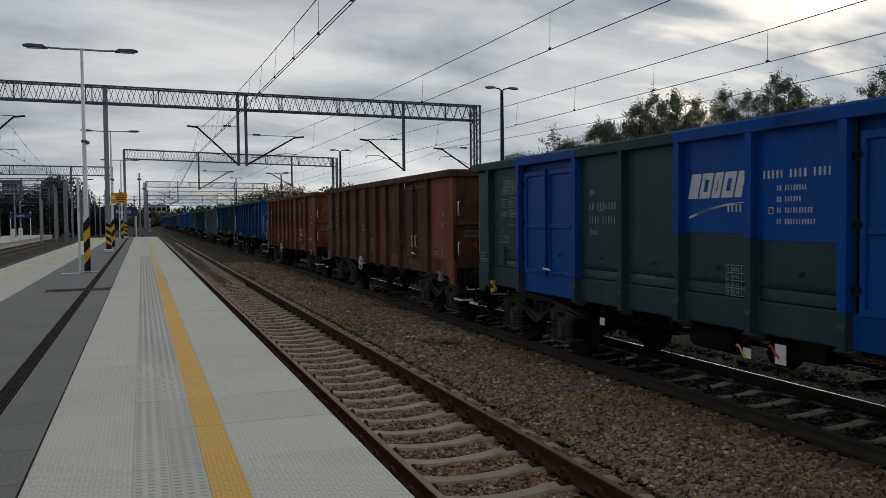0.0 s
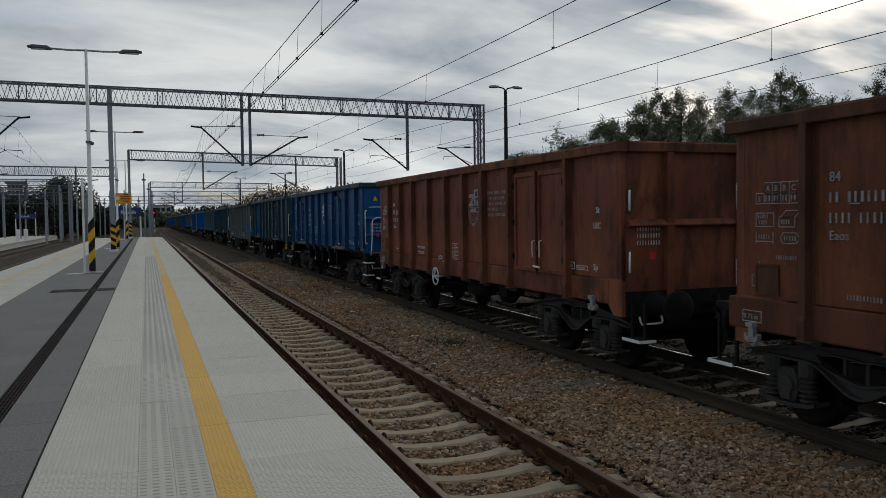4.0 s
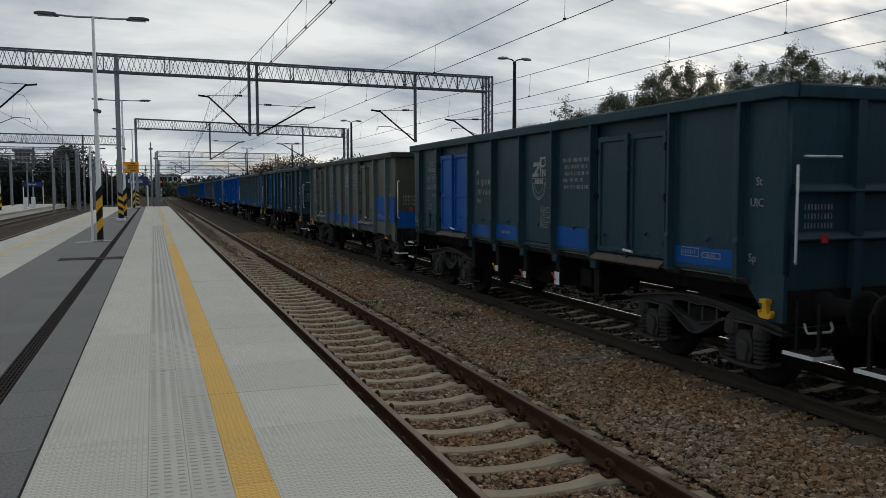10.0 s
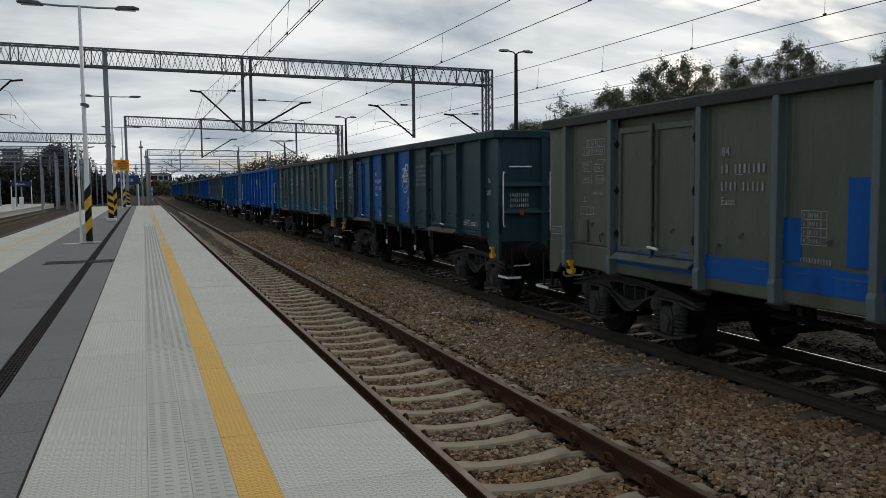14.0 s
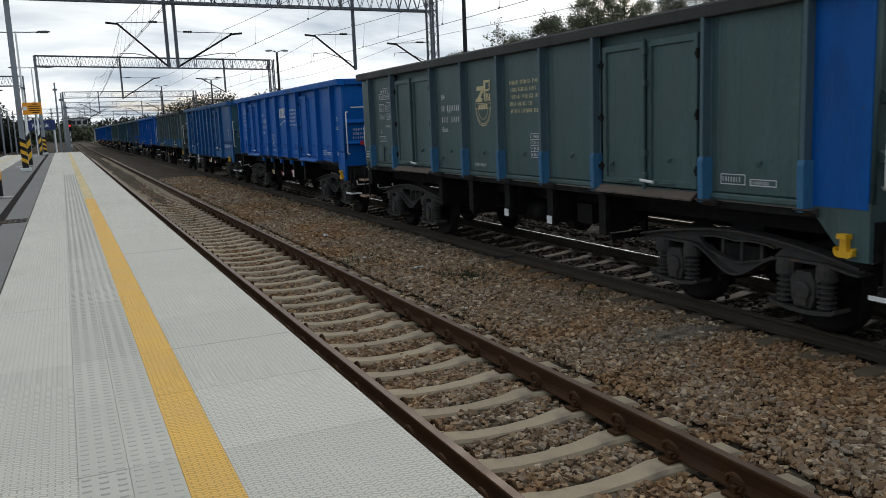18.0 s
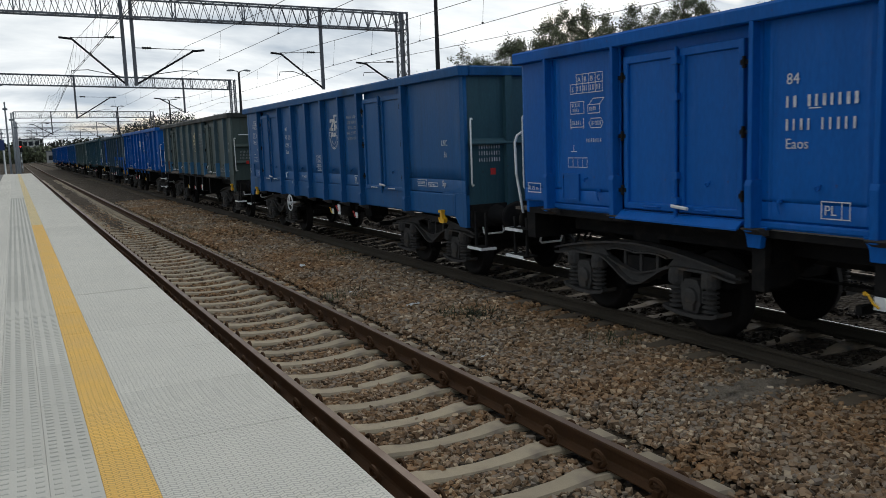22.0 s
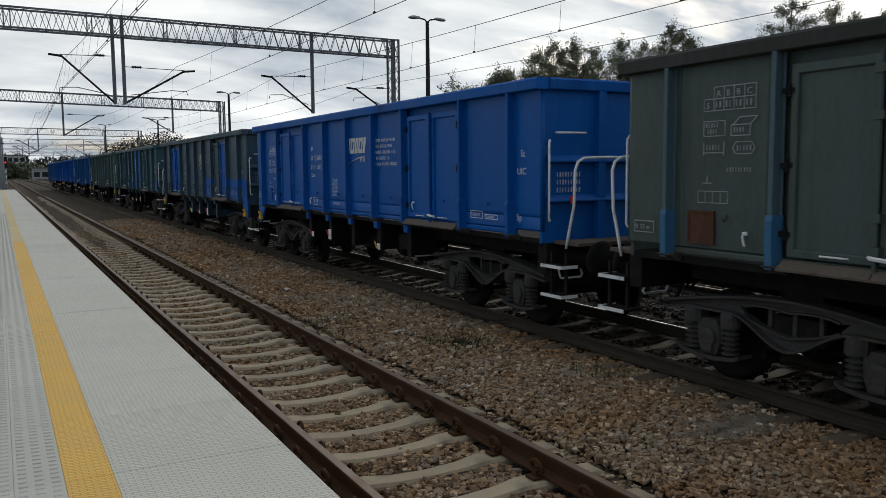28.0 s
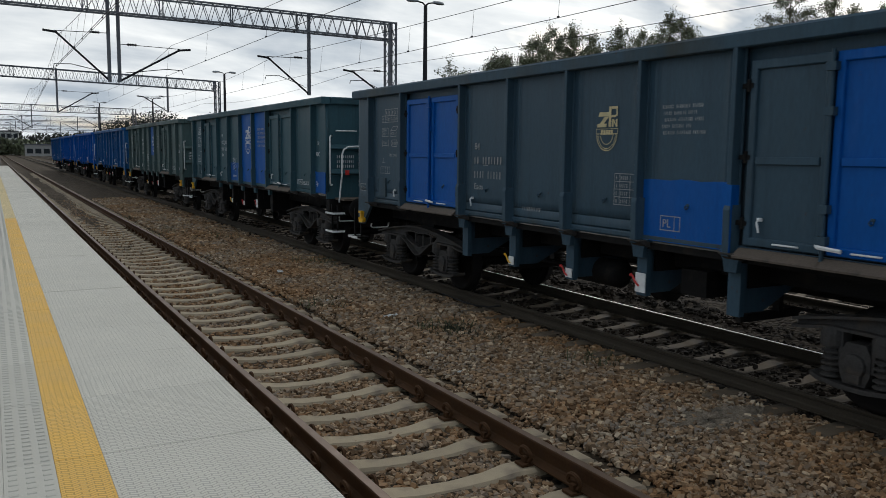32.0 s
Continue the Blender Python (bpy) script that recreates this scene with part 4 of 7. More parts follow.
def cleat_mesh():
    """A hinged white tie-down hook on the wall."""
    bm = bmesh.new()
    box(bm, -0.035, 0.0, -0.030, 0.030, 0.06, 0.10)
    tube(bm, [(-0.03, 0.0, 0.09), (-0.055, 0.012, 0.05), (-0.045, -0.012, -0.07)], 0.014, 6)
    return mesh("tie_hook", bm, MAT["white"])


def bolt_mesh(z0, z1):
    bm = bmesh.new()
    rod(bm, (-0.075, 0, z0 - 0.06), (-0.075, 0, z1 + 0.02), 0.019, 8)
    for z in (z0 + 0.12, (z0 + z1) / 2 - 0.45, (z0 + z1) / 2 + 0.35, z1 - 0.12):
        box(bm, -0.105, -0.035, -0.045, 0.045, z - 0.035, z + 0.035)
    return mesh("locking_bar", bm, PAINT["grey"])


def lever_mesh():
    bm = bmesh.new()
    tube(bm, [(-0.075, 0.03, 0.06), (-0.105, 0.0, 0.045), (-0.11, -0.22, 0.03)], 0.019, 6)
    return mesh("door_lever", bm, MAT["white"])


def doorstep_mesh():
    bm = bmesh.new()
    prism(bm, [(0.02, 0.03), (-0.06, 0.03), (-0.15, -0.04), (-0.15, -0.058), (-0.05, 0.0), (0.02, 0.0)], "y", -0.44, 0.44)
    return mesh("door_sill_plate", bm, MAT["plank"])


def end_wall_mesh():
    bm = bmesh.new()
    box(bm, -SIDE + 0.02, SIDE - 0.02, 0.0, 0.05, 1.25, 3.28)
    return mesh("end_wall", bm, PAINT["grey"])


def end_shelf_mesh(wide):
    bm = bmesh.new()
    prism(bm, [(0.0, 0.06), (-0.035, 0.04), (-0.085, -0.015), (-0.085, -0.03), (0.0, -0.06)], "x", -wide, wide)
    return mesh("end_stiffener", bm, PAINT["grey"])


def end_post_mesh():
    bm = bmesh.new()
    prism(bm, [(-0.07, 0.0), (-0.06, -0.075), (0.06, -0.075), (0.07, 0.0)], "z", 1.05, 3.27)
    return mesh("end_post", bm, PAINT["grey"])


def corner_mesh():
    """The corner plate that drops below the wall beside the buffers."""
    bm = bmesh.new()
    prism(bm, [(-END, 1.42), (-END, 0.90), (-END + 0.22, 0.90), (-END + 0.62, 1.33), (-END + 0.80, 1.42)], "x", -SIDE - 0.012, -SIDE + 0.045)
    return mesh("corner_plate", bm, PAINT["grey"])


def tailing(kind):
    """Side member under the wall: shallow with hanging brackets, or deep."""
    bm = bmesh.new()
    z = 1.33 if kind == "shallow" else 1.05
    prism(bm, [(-SIDE + 0.05, 1.40), (-SIDE - 0.012, 1.40), (-SIDE - 0.018, 1.385), (-SIDE - 0.018, z + 0.02), (-SIDE - 0.005, z), (-SIDE + 0.05, z)], "y", -END + (0.62 if kind == "shallow" else 0.35), END - (0.62 if kind == "shallow" else 0.35))
    return mesh("side_sill", bm, PAINT["grey"])


def bracket_mesh():
    bm = bmesh.new()
    prism(bm, [(-0.10, 1.36), (0.10, 1.36), (0.075, 1.20), (0.075, 0.72), (-0.075, 0.72), (-0.075, 1.20)], "x", -SIDE + 0.035, -SIDE + 0.10)
    prism(bm, [(-SIDE + 0.10, 0.74), (-SIDE + 0.10, 1.30), (-0.40, 1.30), (-0.40, 1.0), (-0.95, 0.74)], "y", -0.02, 0.02)
    return mesh("hanging_bracket", bm, MAT["under"])


def gusset_mesh():
    """The tapered knee plate that hangs below the side member at a stiffener."""
    bm = bmesh.new()
    prism(bm, [(-0.15, 1.345), (0.15, 1.345), (0.082, 1.25), (0.075, 1.14), (-0.075, 1.14), (-0.082, 1.25)], "x", -SIDE - 0.035, -SIDE + 0.034)
    return mesh("knee_plate", bm, PAINT["grey"], bevel=0.006)


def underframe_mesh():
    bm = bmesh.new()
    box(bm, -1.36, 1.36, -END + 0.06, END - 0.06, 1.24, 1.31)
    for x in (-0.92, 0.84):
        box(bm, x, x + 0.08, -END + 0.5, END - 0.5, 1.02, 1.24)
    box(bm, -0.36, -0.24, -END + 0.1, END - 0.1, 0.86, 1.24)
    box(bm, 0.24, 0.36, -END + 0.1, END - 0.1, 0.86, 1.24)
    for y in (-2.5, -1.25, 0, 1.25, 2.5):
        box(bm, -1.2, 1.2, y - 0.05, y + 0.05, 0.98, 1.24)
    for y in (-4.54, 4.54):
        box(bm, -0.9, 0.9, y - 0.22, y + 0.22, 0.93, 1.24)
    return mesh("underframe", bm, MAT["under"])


def headstock_mesh():
    bm = bmesh.new()
    box(bm, -1.33, 1.33, -END - 0.03, -END + 0.16, 0.90, 1.25)
    return mesh("headstock", bm, MAT["under"])


def buffer_mesh():
    bm = bmesh.new()
    spin(bm, [(0, 0.17), (0.03, 0.17), (0.035, 0.125), (0.30, 0.12), (0.31, 0.10), (0.50, 0.095), (0.51, 0.20), (0.53, 0.235), (0.555, 0.24), (0.575, 0.20), (0.585, 0.0001)], (0, 0, 0), (0, -1, 0), 22)
    return mesh("buffer", bm, MAT["under"], True)


def coupler_mesh():
    bm = bmesh.new()
    tube(bm, [(0, 0, 0.0), (0, -0.16, 0.02), (0, -0.24, 0.08), (0, -0.21, 0.14), (0, -0.15, 0.12)], 0.04, 8)
    tube(bm, [(-0.05, -0.18, 0.0), (-0.05, -0.30, -0.16), (-0.05, -0.40, -0.30), (0.05, -0.40, -0.30), (0.05, -0.30, -0.16), (0.05, -0.18, 0.0)], 0.022, 6)
    rod(bm, (-0.12, -0.30, -0.16), (0.12, -0.30, -0.16), 0.03, 8)
    return mesh("screw_coupling", bm, MAT["under"])


def hose_mesh():
    bm = bmesh.new()
    tube(bm, [(0, 0, 0), (0, -0.12, -0.02), (0, -0.22, -0.14), (0.02, -0.30, -0.32), (0.05, -0.42, -0.42), (0.08, -0.52, -0.40)], 0.026, 7)
    return mesh("brake_hose", bm, MAT["black"])


def handle_mesh(kind):
    bm = bmesh.new()
    if kind == "corner":
        tube(bm, [(0.06, 0.02, 2.55), (-0.0, -0.05, 2.56), (-0.02, -0.07, 2.52), (-0.02, -0.07, 1.58), (-0.0, -0.05, 1.54), (0.06, 0.02, 1.55)], 0.0145, 6)
    elif kind == "tall":
        tube(bm, [(0, 0.17, 1.20), (0, 0.13, 1.36), (0.0, 0.02, 1.74), (0, 0.0, 2.18), (0.04, 0.0, 2.28), (0.13, 0.0, 2.33), (0.35, 0.0, 2.34), (0.80, 0.0, 2.34)], 0.018, 7)
    elif kind == "shunter":
        tube(bm, [(0, 0.04, 0.0), (0, 0.0, -0.10), (0.0, -0.02, -0.13), (0.32, -0.02, -0.13), (0.36, 0.0, -0.10), (0.36, 0.04, 0.0)], 0.015, 6)
    elif kind == "short":
        for z in (2.42, 1.56):
            tube(bm, [(0.05, 0.02, z + 0.24), (0.0, -0.05, z + 0.24), (0.0, -0.05, z - 0.04), (0.05, 0.02, z - 0.04)], 0.015, 6)
    elif kind == "end":
        tube(bm, [(-0.22, 0.0, 0.0), (-0.22, -0.06, 0.0), (0.22, -0.06, 0.0), (0.22, 0.0, 0.0)], 0.014, 6)
    else:
        tube(bm, [(-SIDE - 0.03, -0.01, 0), (-SIDE - 0.075, -0.01, 0.02), (-SIDE - 0.075, -0.01, 0.28), (-SIDE - 0.03, -0.01, 0.30)], 0.013, 6)
    return mesh("handrail", bm, MAT["white"], True)


def step_mesh(levels):
    """Hanging corner steps with white-painted edges."""
    out = []
    bm = bmesh.new()
    low = 0.62
    box(bm, -0.03, 0.0, -0.02, 0.02, low, 1.15)
    box(bm, -0.03, 0.0, 0.28, 0.32, low, 1.15)
    out.append(mesh("step_hanger", bm, MAT["under"]))
    for z in ((low, 0.99) if levels == 2 else (low,)):
        bm = bmesh.new()
        box(bm, -0.13, 0.12, -0.05, 0.36, z - 0.02, z + 0.004)
        out.append(mesh("step_board", bm, MAT["under"]))
        bm = bmesh.new()
        box(bm, -0.142, -0.13, -0.06, 0.37, z - 0.028, z + 0.012)
        box(bm, -0.142, 0.12, -0.062, -0.05, z - 0.028, z + 0.012)
        out.append(mesh("step_edge", bm, MAT["white"]))
    return out


def hook_mesh():
    """A cast towing hook."""
    bm = bmesh.new()
    prism(bm, [(-0.055, 0.14), (0.055, 0.14), (0.05, 0.02), (0.06, -0.04), (0.115, -0.045), (0.125, 0.0), (0.15, -0.02), (0.135, -0.09), (0.08, -0.115),
               (-0.08, -0.115), (-0.135, -0.09), (-0.15, -0.02), (-0.125, 0.0), (-0.115, -0.045), (-0.06, -0.04), (-0.05, 0.02)], "x", -0.03, 0.03)
    box(bm, -0.055, 0.03, -0.075, 0.075, 0.095, 0.15)
    for v in bm.verts:
        v.co.y *= 0.68
        v.co.z *= 0.80
    return mesh("towing_hook", bm, MAT["hook"])


def plate_mesh(w, h):
    bm = bmesh.new()
    box(bm, -0.006, 0.006, -w / 2, w / 2, -h / 2, h / 2)
    return mesh("marker_plate", bm, MAT["white"])


def plate_lever(mat, name):
    bm = bmesh.new()
    tube(bm, [(-0.02, 0.16, 0.10), (-0.03, 0.12, 0.09), (-0.035, 0.05, 0.0), (-0.03, -0.02, -0.05)], 0.016, 6)
    bmesh.ops.create_icosphere(bm, subdivisions=1, radius=0.032, matrix=Matrix.Translation((-0.02, 0.17, 0.10)))
    return mesh(name, bm, mat)


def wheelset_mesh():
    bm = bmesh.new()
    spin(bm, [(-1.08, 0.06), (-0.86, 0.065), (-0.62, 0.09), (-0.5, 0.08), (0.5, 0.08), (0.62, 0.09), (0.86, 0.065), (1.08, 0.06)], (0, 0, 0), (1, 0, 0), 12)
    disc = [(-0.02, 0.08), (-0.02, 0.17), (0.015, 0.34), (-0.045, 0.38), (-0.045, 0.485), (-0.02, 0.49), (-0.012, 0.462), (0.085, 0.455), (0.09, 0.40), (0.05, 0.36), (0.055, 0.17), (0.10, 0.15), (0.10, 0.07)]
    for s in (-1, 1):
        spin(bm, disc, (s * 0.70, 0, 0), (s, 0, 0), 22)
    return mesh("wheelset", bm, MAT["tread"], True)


def side_frame_mesh():
    """A welded bogie side: a web between an arched top flange and a bellied lower flange, with a lens-shaped opening."""
    bm = bmesh.new()
    ys = [-1.56 + 3.12 * i / 36 for i in range(37)]
    ease = lambda u: u * u * (3 - 2 * u)
    top = lambda y: 0.96 - 0.19 * (abs(y) / 1.56) ** 1.7
    low = lambda y: 0.50 + 0.27 * ease(min(1.0, abs(y) / 0.66)) - 0.05 * ease(max(0.0, min(1.0, (abs(y) - 1.15) / 0.4)))
    gape = lambda y: max(0.0, 1 - (abs(y) / 0.56) ** 2) ** 0.6
    eye_low = lambda y: 0.715 - 0.095 * gape(y) + 0.08 * (abs(y) / 0.56)
    eye_high = lambda y: 0.715 + 0.125 * gape(y) + 0.08 * (abs(y) / 0.56)
    split = lambda y: (eye_low(y), eye_high(y)) if abs(y) < 0.56 else ((low(y) + top(y)) / 2,) * 2
    bar = lambda x0, x1, f, g, span: loft(bm, [[(x0, y, f(y)), (x1, y, f(y)), (x1, y, g(y)), (x0, y, g(y))] for y in span])
    bar(-0.025, 0.025, low, lambda y: split(y)[0], ys)
    bar(-0.025, 0.025, lambda y: split(y)[1], top, ys)
    bar(-0.105, 0.085, lambda y: top(y) - 0.012, lambda y: top(y) + 0.014, ys)
    bar(-0.105, 0.085, lambda y: low(y) - 0.026, low, ys)
    mids = [y for y in ys if abs(y) < 0.55]
    bar(-0.060, -0.020, lambda y: eye_high(y), lambda y: eye_high(y) + 0.020, mids)
    bar(-0.060, -0.020, lambda y: eye_low(y) - 0.020, lambda y: eye_low(y), mids)
    for y in (-0.28, 0.0, 0.28):
        box(bm, 0.03, 0.07, y - 0.022, y + 0.022, 0.56, 0.90)
    for s in (-1, 1):
        for d in (-0.245, 0.245):
            spin(bm, [(0, 0.105), (0.10, 0.105), (0.16, 0.085)], (-0.04, s * 0.93 + d, 0.605), (0, 0, 1), 14)
        for d in (-0.15, 0.15):
            box(bm, -0.075, 0.05, s * 0.93 + d - 0.018, s * 0.93 + d + 0.018, 0.42, 0.76)
    return mesh("side_frame", bm, MAT["gear"])


def axlebox_mesh():
    bm = bmesh.new()
    prism(bm, [(-0.10, 0.30), (0.10, 0.30), (0.14, 0.40), (0.14, 0.56), (0.09, 0.66), (-0.09, 0.66), (-0.14, 0.56), (-0.14, 0.40)], "x", -0.09, 0.12)
    spin(bm, [(0, 0.105), (0.03, 0.10), (0.04, 0.06), (0.04, 0.0001)], (-0.09, 0, 0.47), (-1, 0, 0), 12)
    loft(bm, [[(-0.12, y, 0.315 - q), (0.10, y, 0.315 - q), (0.10, y, 0.275 - q), (-0.12, y, 0.275 - q)] for y, q in ((-0.40, -0.03), (-0.34, 0.0), (-0.12, 0.03), (0.12, 0.03), (0.34, 0.0), (0.40, -0.03))])
    box(bm, -0.13, -0.09, -0.07, 0.07, 0.33, 0.40)
    return mesh("axlebox", bm, MAT["gear"], bevel=0.006)


def spring_mesh():
    bm = bmesh.new()
    prof = []
    for i in range(6):
        z = i * 0.052
        prof += [(z, 0.056), (z + 0.012, 0.092), (z + 0.026, 0.092), (z + 0.038, 0.056)]
    spin(bm, prof, (0, 0, 0.315), (0, 0, 1), 9)
    return mesh("coil_spring", bm, MAT["gear"])


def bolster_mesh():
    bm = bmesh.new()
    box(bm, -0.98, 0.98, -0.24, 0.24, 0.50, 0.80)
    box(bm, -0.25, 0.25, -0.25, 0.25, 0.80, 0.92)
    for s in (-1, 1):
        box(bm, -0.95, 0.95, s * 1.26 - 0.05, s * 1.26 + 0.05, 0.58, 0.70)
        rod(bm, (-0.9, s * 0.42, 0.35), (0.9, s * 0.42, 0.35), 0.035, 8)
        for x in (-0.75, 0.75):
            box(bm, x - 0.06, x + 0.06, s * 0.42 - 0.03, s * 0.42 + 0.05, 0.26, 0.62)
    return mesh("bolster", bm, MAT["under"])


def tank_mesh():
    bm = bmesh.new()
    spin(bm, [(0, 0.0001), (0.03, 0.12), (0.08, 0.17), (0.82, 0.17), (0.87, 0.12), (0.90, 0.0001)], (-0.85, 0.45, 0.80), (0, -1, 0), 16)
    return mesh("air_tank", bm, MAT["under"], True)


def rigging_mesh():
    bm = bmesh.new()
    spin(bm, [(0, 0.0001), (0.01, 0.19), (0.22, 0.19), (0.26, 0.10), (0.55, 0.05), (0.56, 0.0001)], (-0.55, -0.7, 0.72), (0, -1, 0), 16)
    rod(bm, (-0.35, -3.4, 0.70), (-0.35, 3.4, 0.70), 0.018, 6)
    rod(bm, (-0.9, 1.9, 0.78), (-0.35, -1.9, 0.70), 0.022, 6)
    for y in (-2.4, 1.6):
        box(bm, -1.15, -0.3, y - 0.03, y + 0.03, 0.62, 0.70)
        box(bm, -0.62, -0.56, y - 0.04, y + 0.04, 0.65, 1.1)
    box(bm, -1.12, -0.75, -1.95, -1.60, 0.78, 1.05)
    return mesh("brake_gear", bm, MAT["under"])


def handwheel_mesh():
    bm = bmesh.new()
    ring = [(0, 0.19 * math.cos(a), 0.19 * math.sin(a)) for a in [2 * math.pi * i / 24 for i in range(25)]]
    tube(bm, ring, 0.0145, 6)
    for i in range(3):
        a = math.pi / 2 + 2 * math.pi * i / 3
        tube(bm, [(-0.03, 0.0, 0.0), (-0.01, 0.11 * math.cos(a), 0.11 * math.sin(a)), (0, 0.19 * math.cos(a), 0.19 * math.sin(a))], 0.014, 6)
    rod(bm, (-0.05, 0, 0), (0.25, 0, 0), 0.03, 8)
    return mesh("handwheel", bm, MAT["white"], True)


def ring_mesh():
    bm = bmesh.new()
    box(bm, -0.012, 0, -0.035, 0.035, 0.02, 0.06)
    tube(bm, [(-0.02, -0.025, 0.03), (-0.03, -0.04, -0.02), (-0.03, 0, -0.055), (-0.03, 0.04, -0.02), (-0.02, 0.025, 0.03)], 0.010, 5)
    for v in bm.verts:
        v.co = Vector((v.co.x, v.co.y * 0.5, v.co.z * 0.5))
    return mesh("lashing_ring", bm, MAT["under"])


def patch_mesh(y0, y1, z0, z1, x=0.0):
    """A repainted field: a thin skin of newer paint with a slightly ragged upper edge."""
    bm = bmesh.new()
    rng = random.Random(int((y0 * 7 + z1 * 13) * 100))
    n = max(2, int((y1 - y0) / 0.12))
    rings = []
    for i in range(n + 1):
        y, top = y0 + (y1 - y0) * i / n, z1 + (rng.uniform(-0.012, 0.012) if z1 < 3.1 else 0.0)
        rings.append([(-0.0170 - x, y, z0), (-0.0170 - x, y, top), (-0.004, y, top), (-0.004, y, z0)])
    loft(bm, rings)
    return bm


# ---- markings on the wagon sides: writing runs towards -y, seen from -x ----
def mark_pose(y, z, x=-SIDE - 0.0205):
    return Matrix(((0, 0, -1, x), (-1, 0, 0, y), (0, 1, 0, z), (0, 0, 0, 1)))


def strip(bm, x0, x1, y0, y1):
    v = [bm.verts.new(p) for p in ((x0, y0, 0), (x1, y0, 0), (x1, y1, 0), (x0, y1, 0))]
    bm.faces.new(v)


def shape(bm, pts):
    bm.faces.new([bm.verts.new((x, y, 0)) for x, y in pts])


def frame_lines(bm, x0, x1, y0, y1, w=0.009):
    strip(bm, x0, x1, y0, y0 + w)
    strip(bm, x0, x1, y1 - w, y1)
    strip(bm, x0, x0 + w, y0 + w, y1 - w)
    strip(bm, x1 - w, x1, y0 + w, y1 - w)


def glyph_row(bm, x, y, n, h, rng, gap=0.35, skip=()):
    """A row of unreadable characters as small upright bars."""
    w = h * 0.55
    for i in range(n):
        if i not in skip:
            u = x + i * w * (1 + gap)
            strip(bm, u + w * 0.05, u + w * rng.choice((0.40, 0.5, 0.62)), y, y + h)


def marks():
    m = {}
    rng = random.Random(3)
    bm = bmesh.new()                                   # load table with boxes
    frame_lines(bm, 0, 0.62, 0.22, 0.34)
    frame_lines(bm, 0.12, 0.62, 0.33, 0.45)
    for i in range(1, 5):
        strip(bm, 0.12 * i, 0.12 * i + 0.01, 0.22, 0.45)
    for i in range(4):
        glyph_row(bm, 0.145 + 0.12 * i, 0.25, 2, 0.06, rng)
    frame_lines(bm, 0.0, 0.27, -0.02, 0.13)
    glyph_row(bm, 0.03, 0.065, 5, 0.045, rng)
    glyph_row(bm, 0.05, 0.005, 4, 0.045, rng)
    for p in (((0.34, -0.02), (0.56, -0.02), (0.56, 0.08), (0.34, 0.08)), ((0.36, 0.08), (0.56, 0.08), (0.64, 0.15), (0.44, 0.15))):
        for (x0, y0), (x1, y1) in zip(p, p[1:] + p[:1]):
            d = Vector((x1 - x0, y1 - y0)).normalized() * 0.005
            shape(bm, [(x0 - d.y, y0 + d.x), (x0 + d.y, y0 - d.x), (x1 + d.y, y1 - d.x), (x1 - d.y, y1 + d.x)])
    glyph_row(bm, 0.37, 0.01, 4, 0.045, rng)
    strip(bm, 0.0, 0.012, -0.20, -0.07)
    strip(bm, 0.25, 0.262, -0.20, -0.07)
    strip(bm, 0.012, 0.25, -0.18, -0.17)
    glyph_row(bm, 0.04, -0.15, 5, 0.05, rng)
    hexa = [(0.36, -0.135), (0.40, -0.08), (0.58, -0.08), (0.62, -0.135), (0.58, -0.19), (0.40, -0.19)]
    for (x0, y0), (x1, y1) in zip(hexa, hexa[1:] + hexa[:1]):
        d = Vector((x1 - x0, y1 - y0)).normalized() * 0.005
        shape(bm, [(x0 - d.y, y0 + d.x), (x0 + d.y, y0 - d.x), (x1 + d.y, y1 - d.x), (x1 - d.y, y1 + d.x)])
    glyph_row(bm, 0.41, -0.16, 5, 0.05, rng)
    glyph_row(bm, 0.30, -0.36, 9, 0.045, rng)
    frame_lines(bm, -0.06, 0.32, -0.66, -0.54, 0.008)
    for i in range(1, 4):
        strip(bm, -0.06 + 0.095 * i, -0.053 + 0.095 * i, -0.652, -0.548)
    strip(bm, 0.0, 0.12, -0.47, -0.462)
    strip(bm, 0.055, 0.063, -0.462, -0.39)
    m["table"] = bm
    bm = bmesh.new()                                   # running number lines
    glyph_row(bm, 0.0, -0.18, 2, 0.10, rng)
    glyph_row(bm, 0.22, -0.18, 7, 0.10, rng)
    glyph_row(bm, 0.0, -0.38, 4, 0.10, rng)
    glyph_row(bm, 0.36, -0.38, 5, 0.10, rng)
    strip(bm, 0.24, 0.36, -0.20, -0.19)
    m["number"] = bm
    bm = bmesh.new()                                   # keeper's address
    for i, n in enumerate((23, 19, 22, 17, 24)):
        glyph_row(bm, 0.03 * (i % 3), -0.105 * i, n, 0.058, rng, 0.22, skip=(5, 13) if i % 2 else (7, 16))
    m["address"] = bm
    bm = bmesh.new()                                   # keeper's address, large heading
    glyph_row(bm, 0.0, 0.0, 15, 0.085, rng, 0.34, skip=(5, 10))
    for i, n in enumerate((11, 9, 13, 14)):
        glyph_row(bm, 0.20, -0.13 - 0.115 * i, n, 0.055, rng, 0.25, skip=(2,))
    frame_lines(bm, 0.08, 0.15, -0.37, -0.30)
    m["heading"] = bm
    bm = bmesh.new()                                   # inspection grid
    for i in range(5):
        strip(bm, 0, 0.33, 0.085 * i, 0.085 * i + 0.007)
    for x in (0, 0.085, 0.25, 0.323):
        strip(bm, x, x + 0.007, 0, 0.345)
    for i in range(4):
        glyph_row(bm, 0.105, 0.085 * i + 0.022, 4, 0.042, rng)
        glyph_row(bm, 0.03, 0.085 * i + 0.022, 1, 0.042, rng)
    m["grid"] = bm
    bm = bmesh.new()                                   # boxed notes
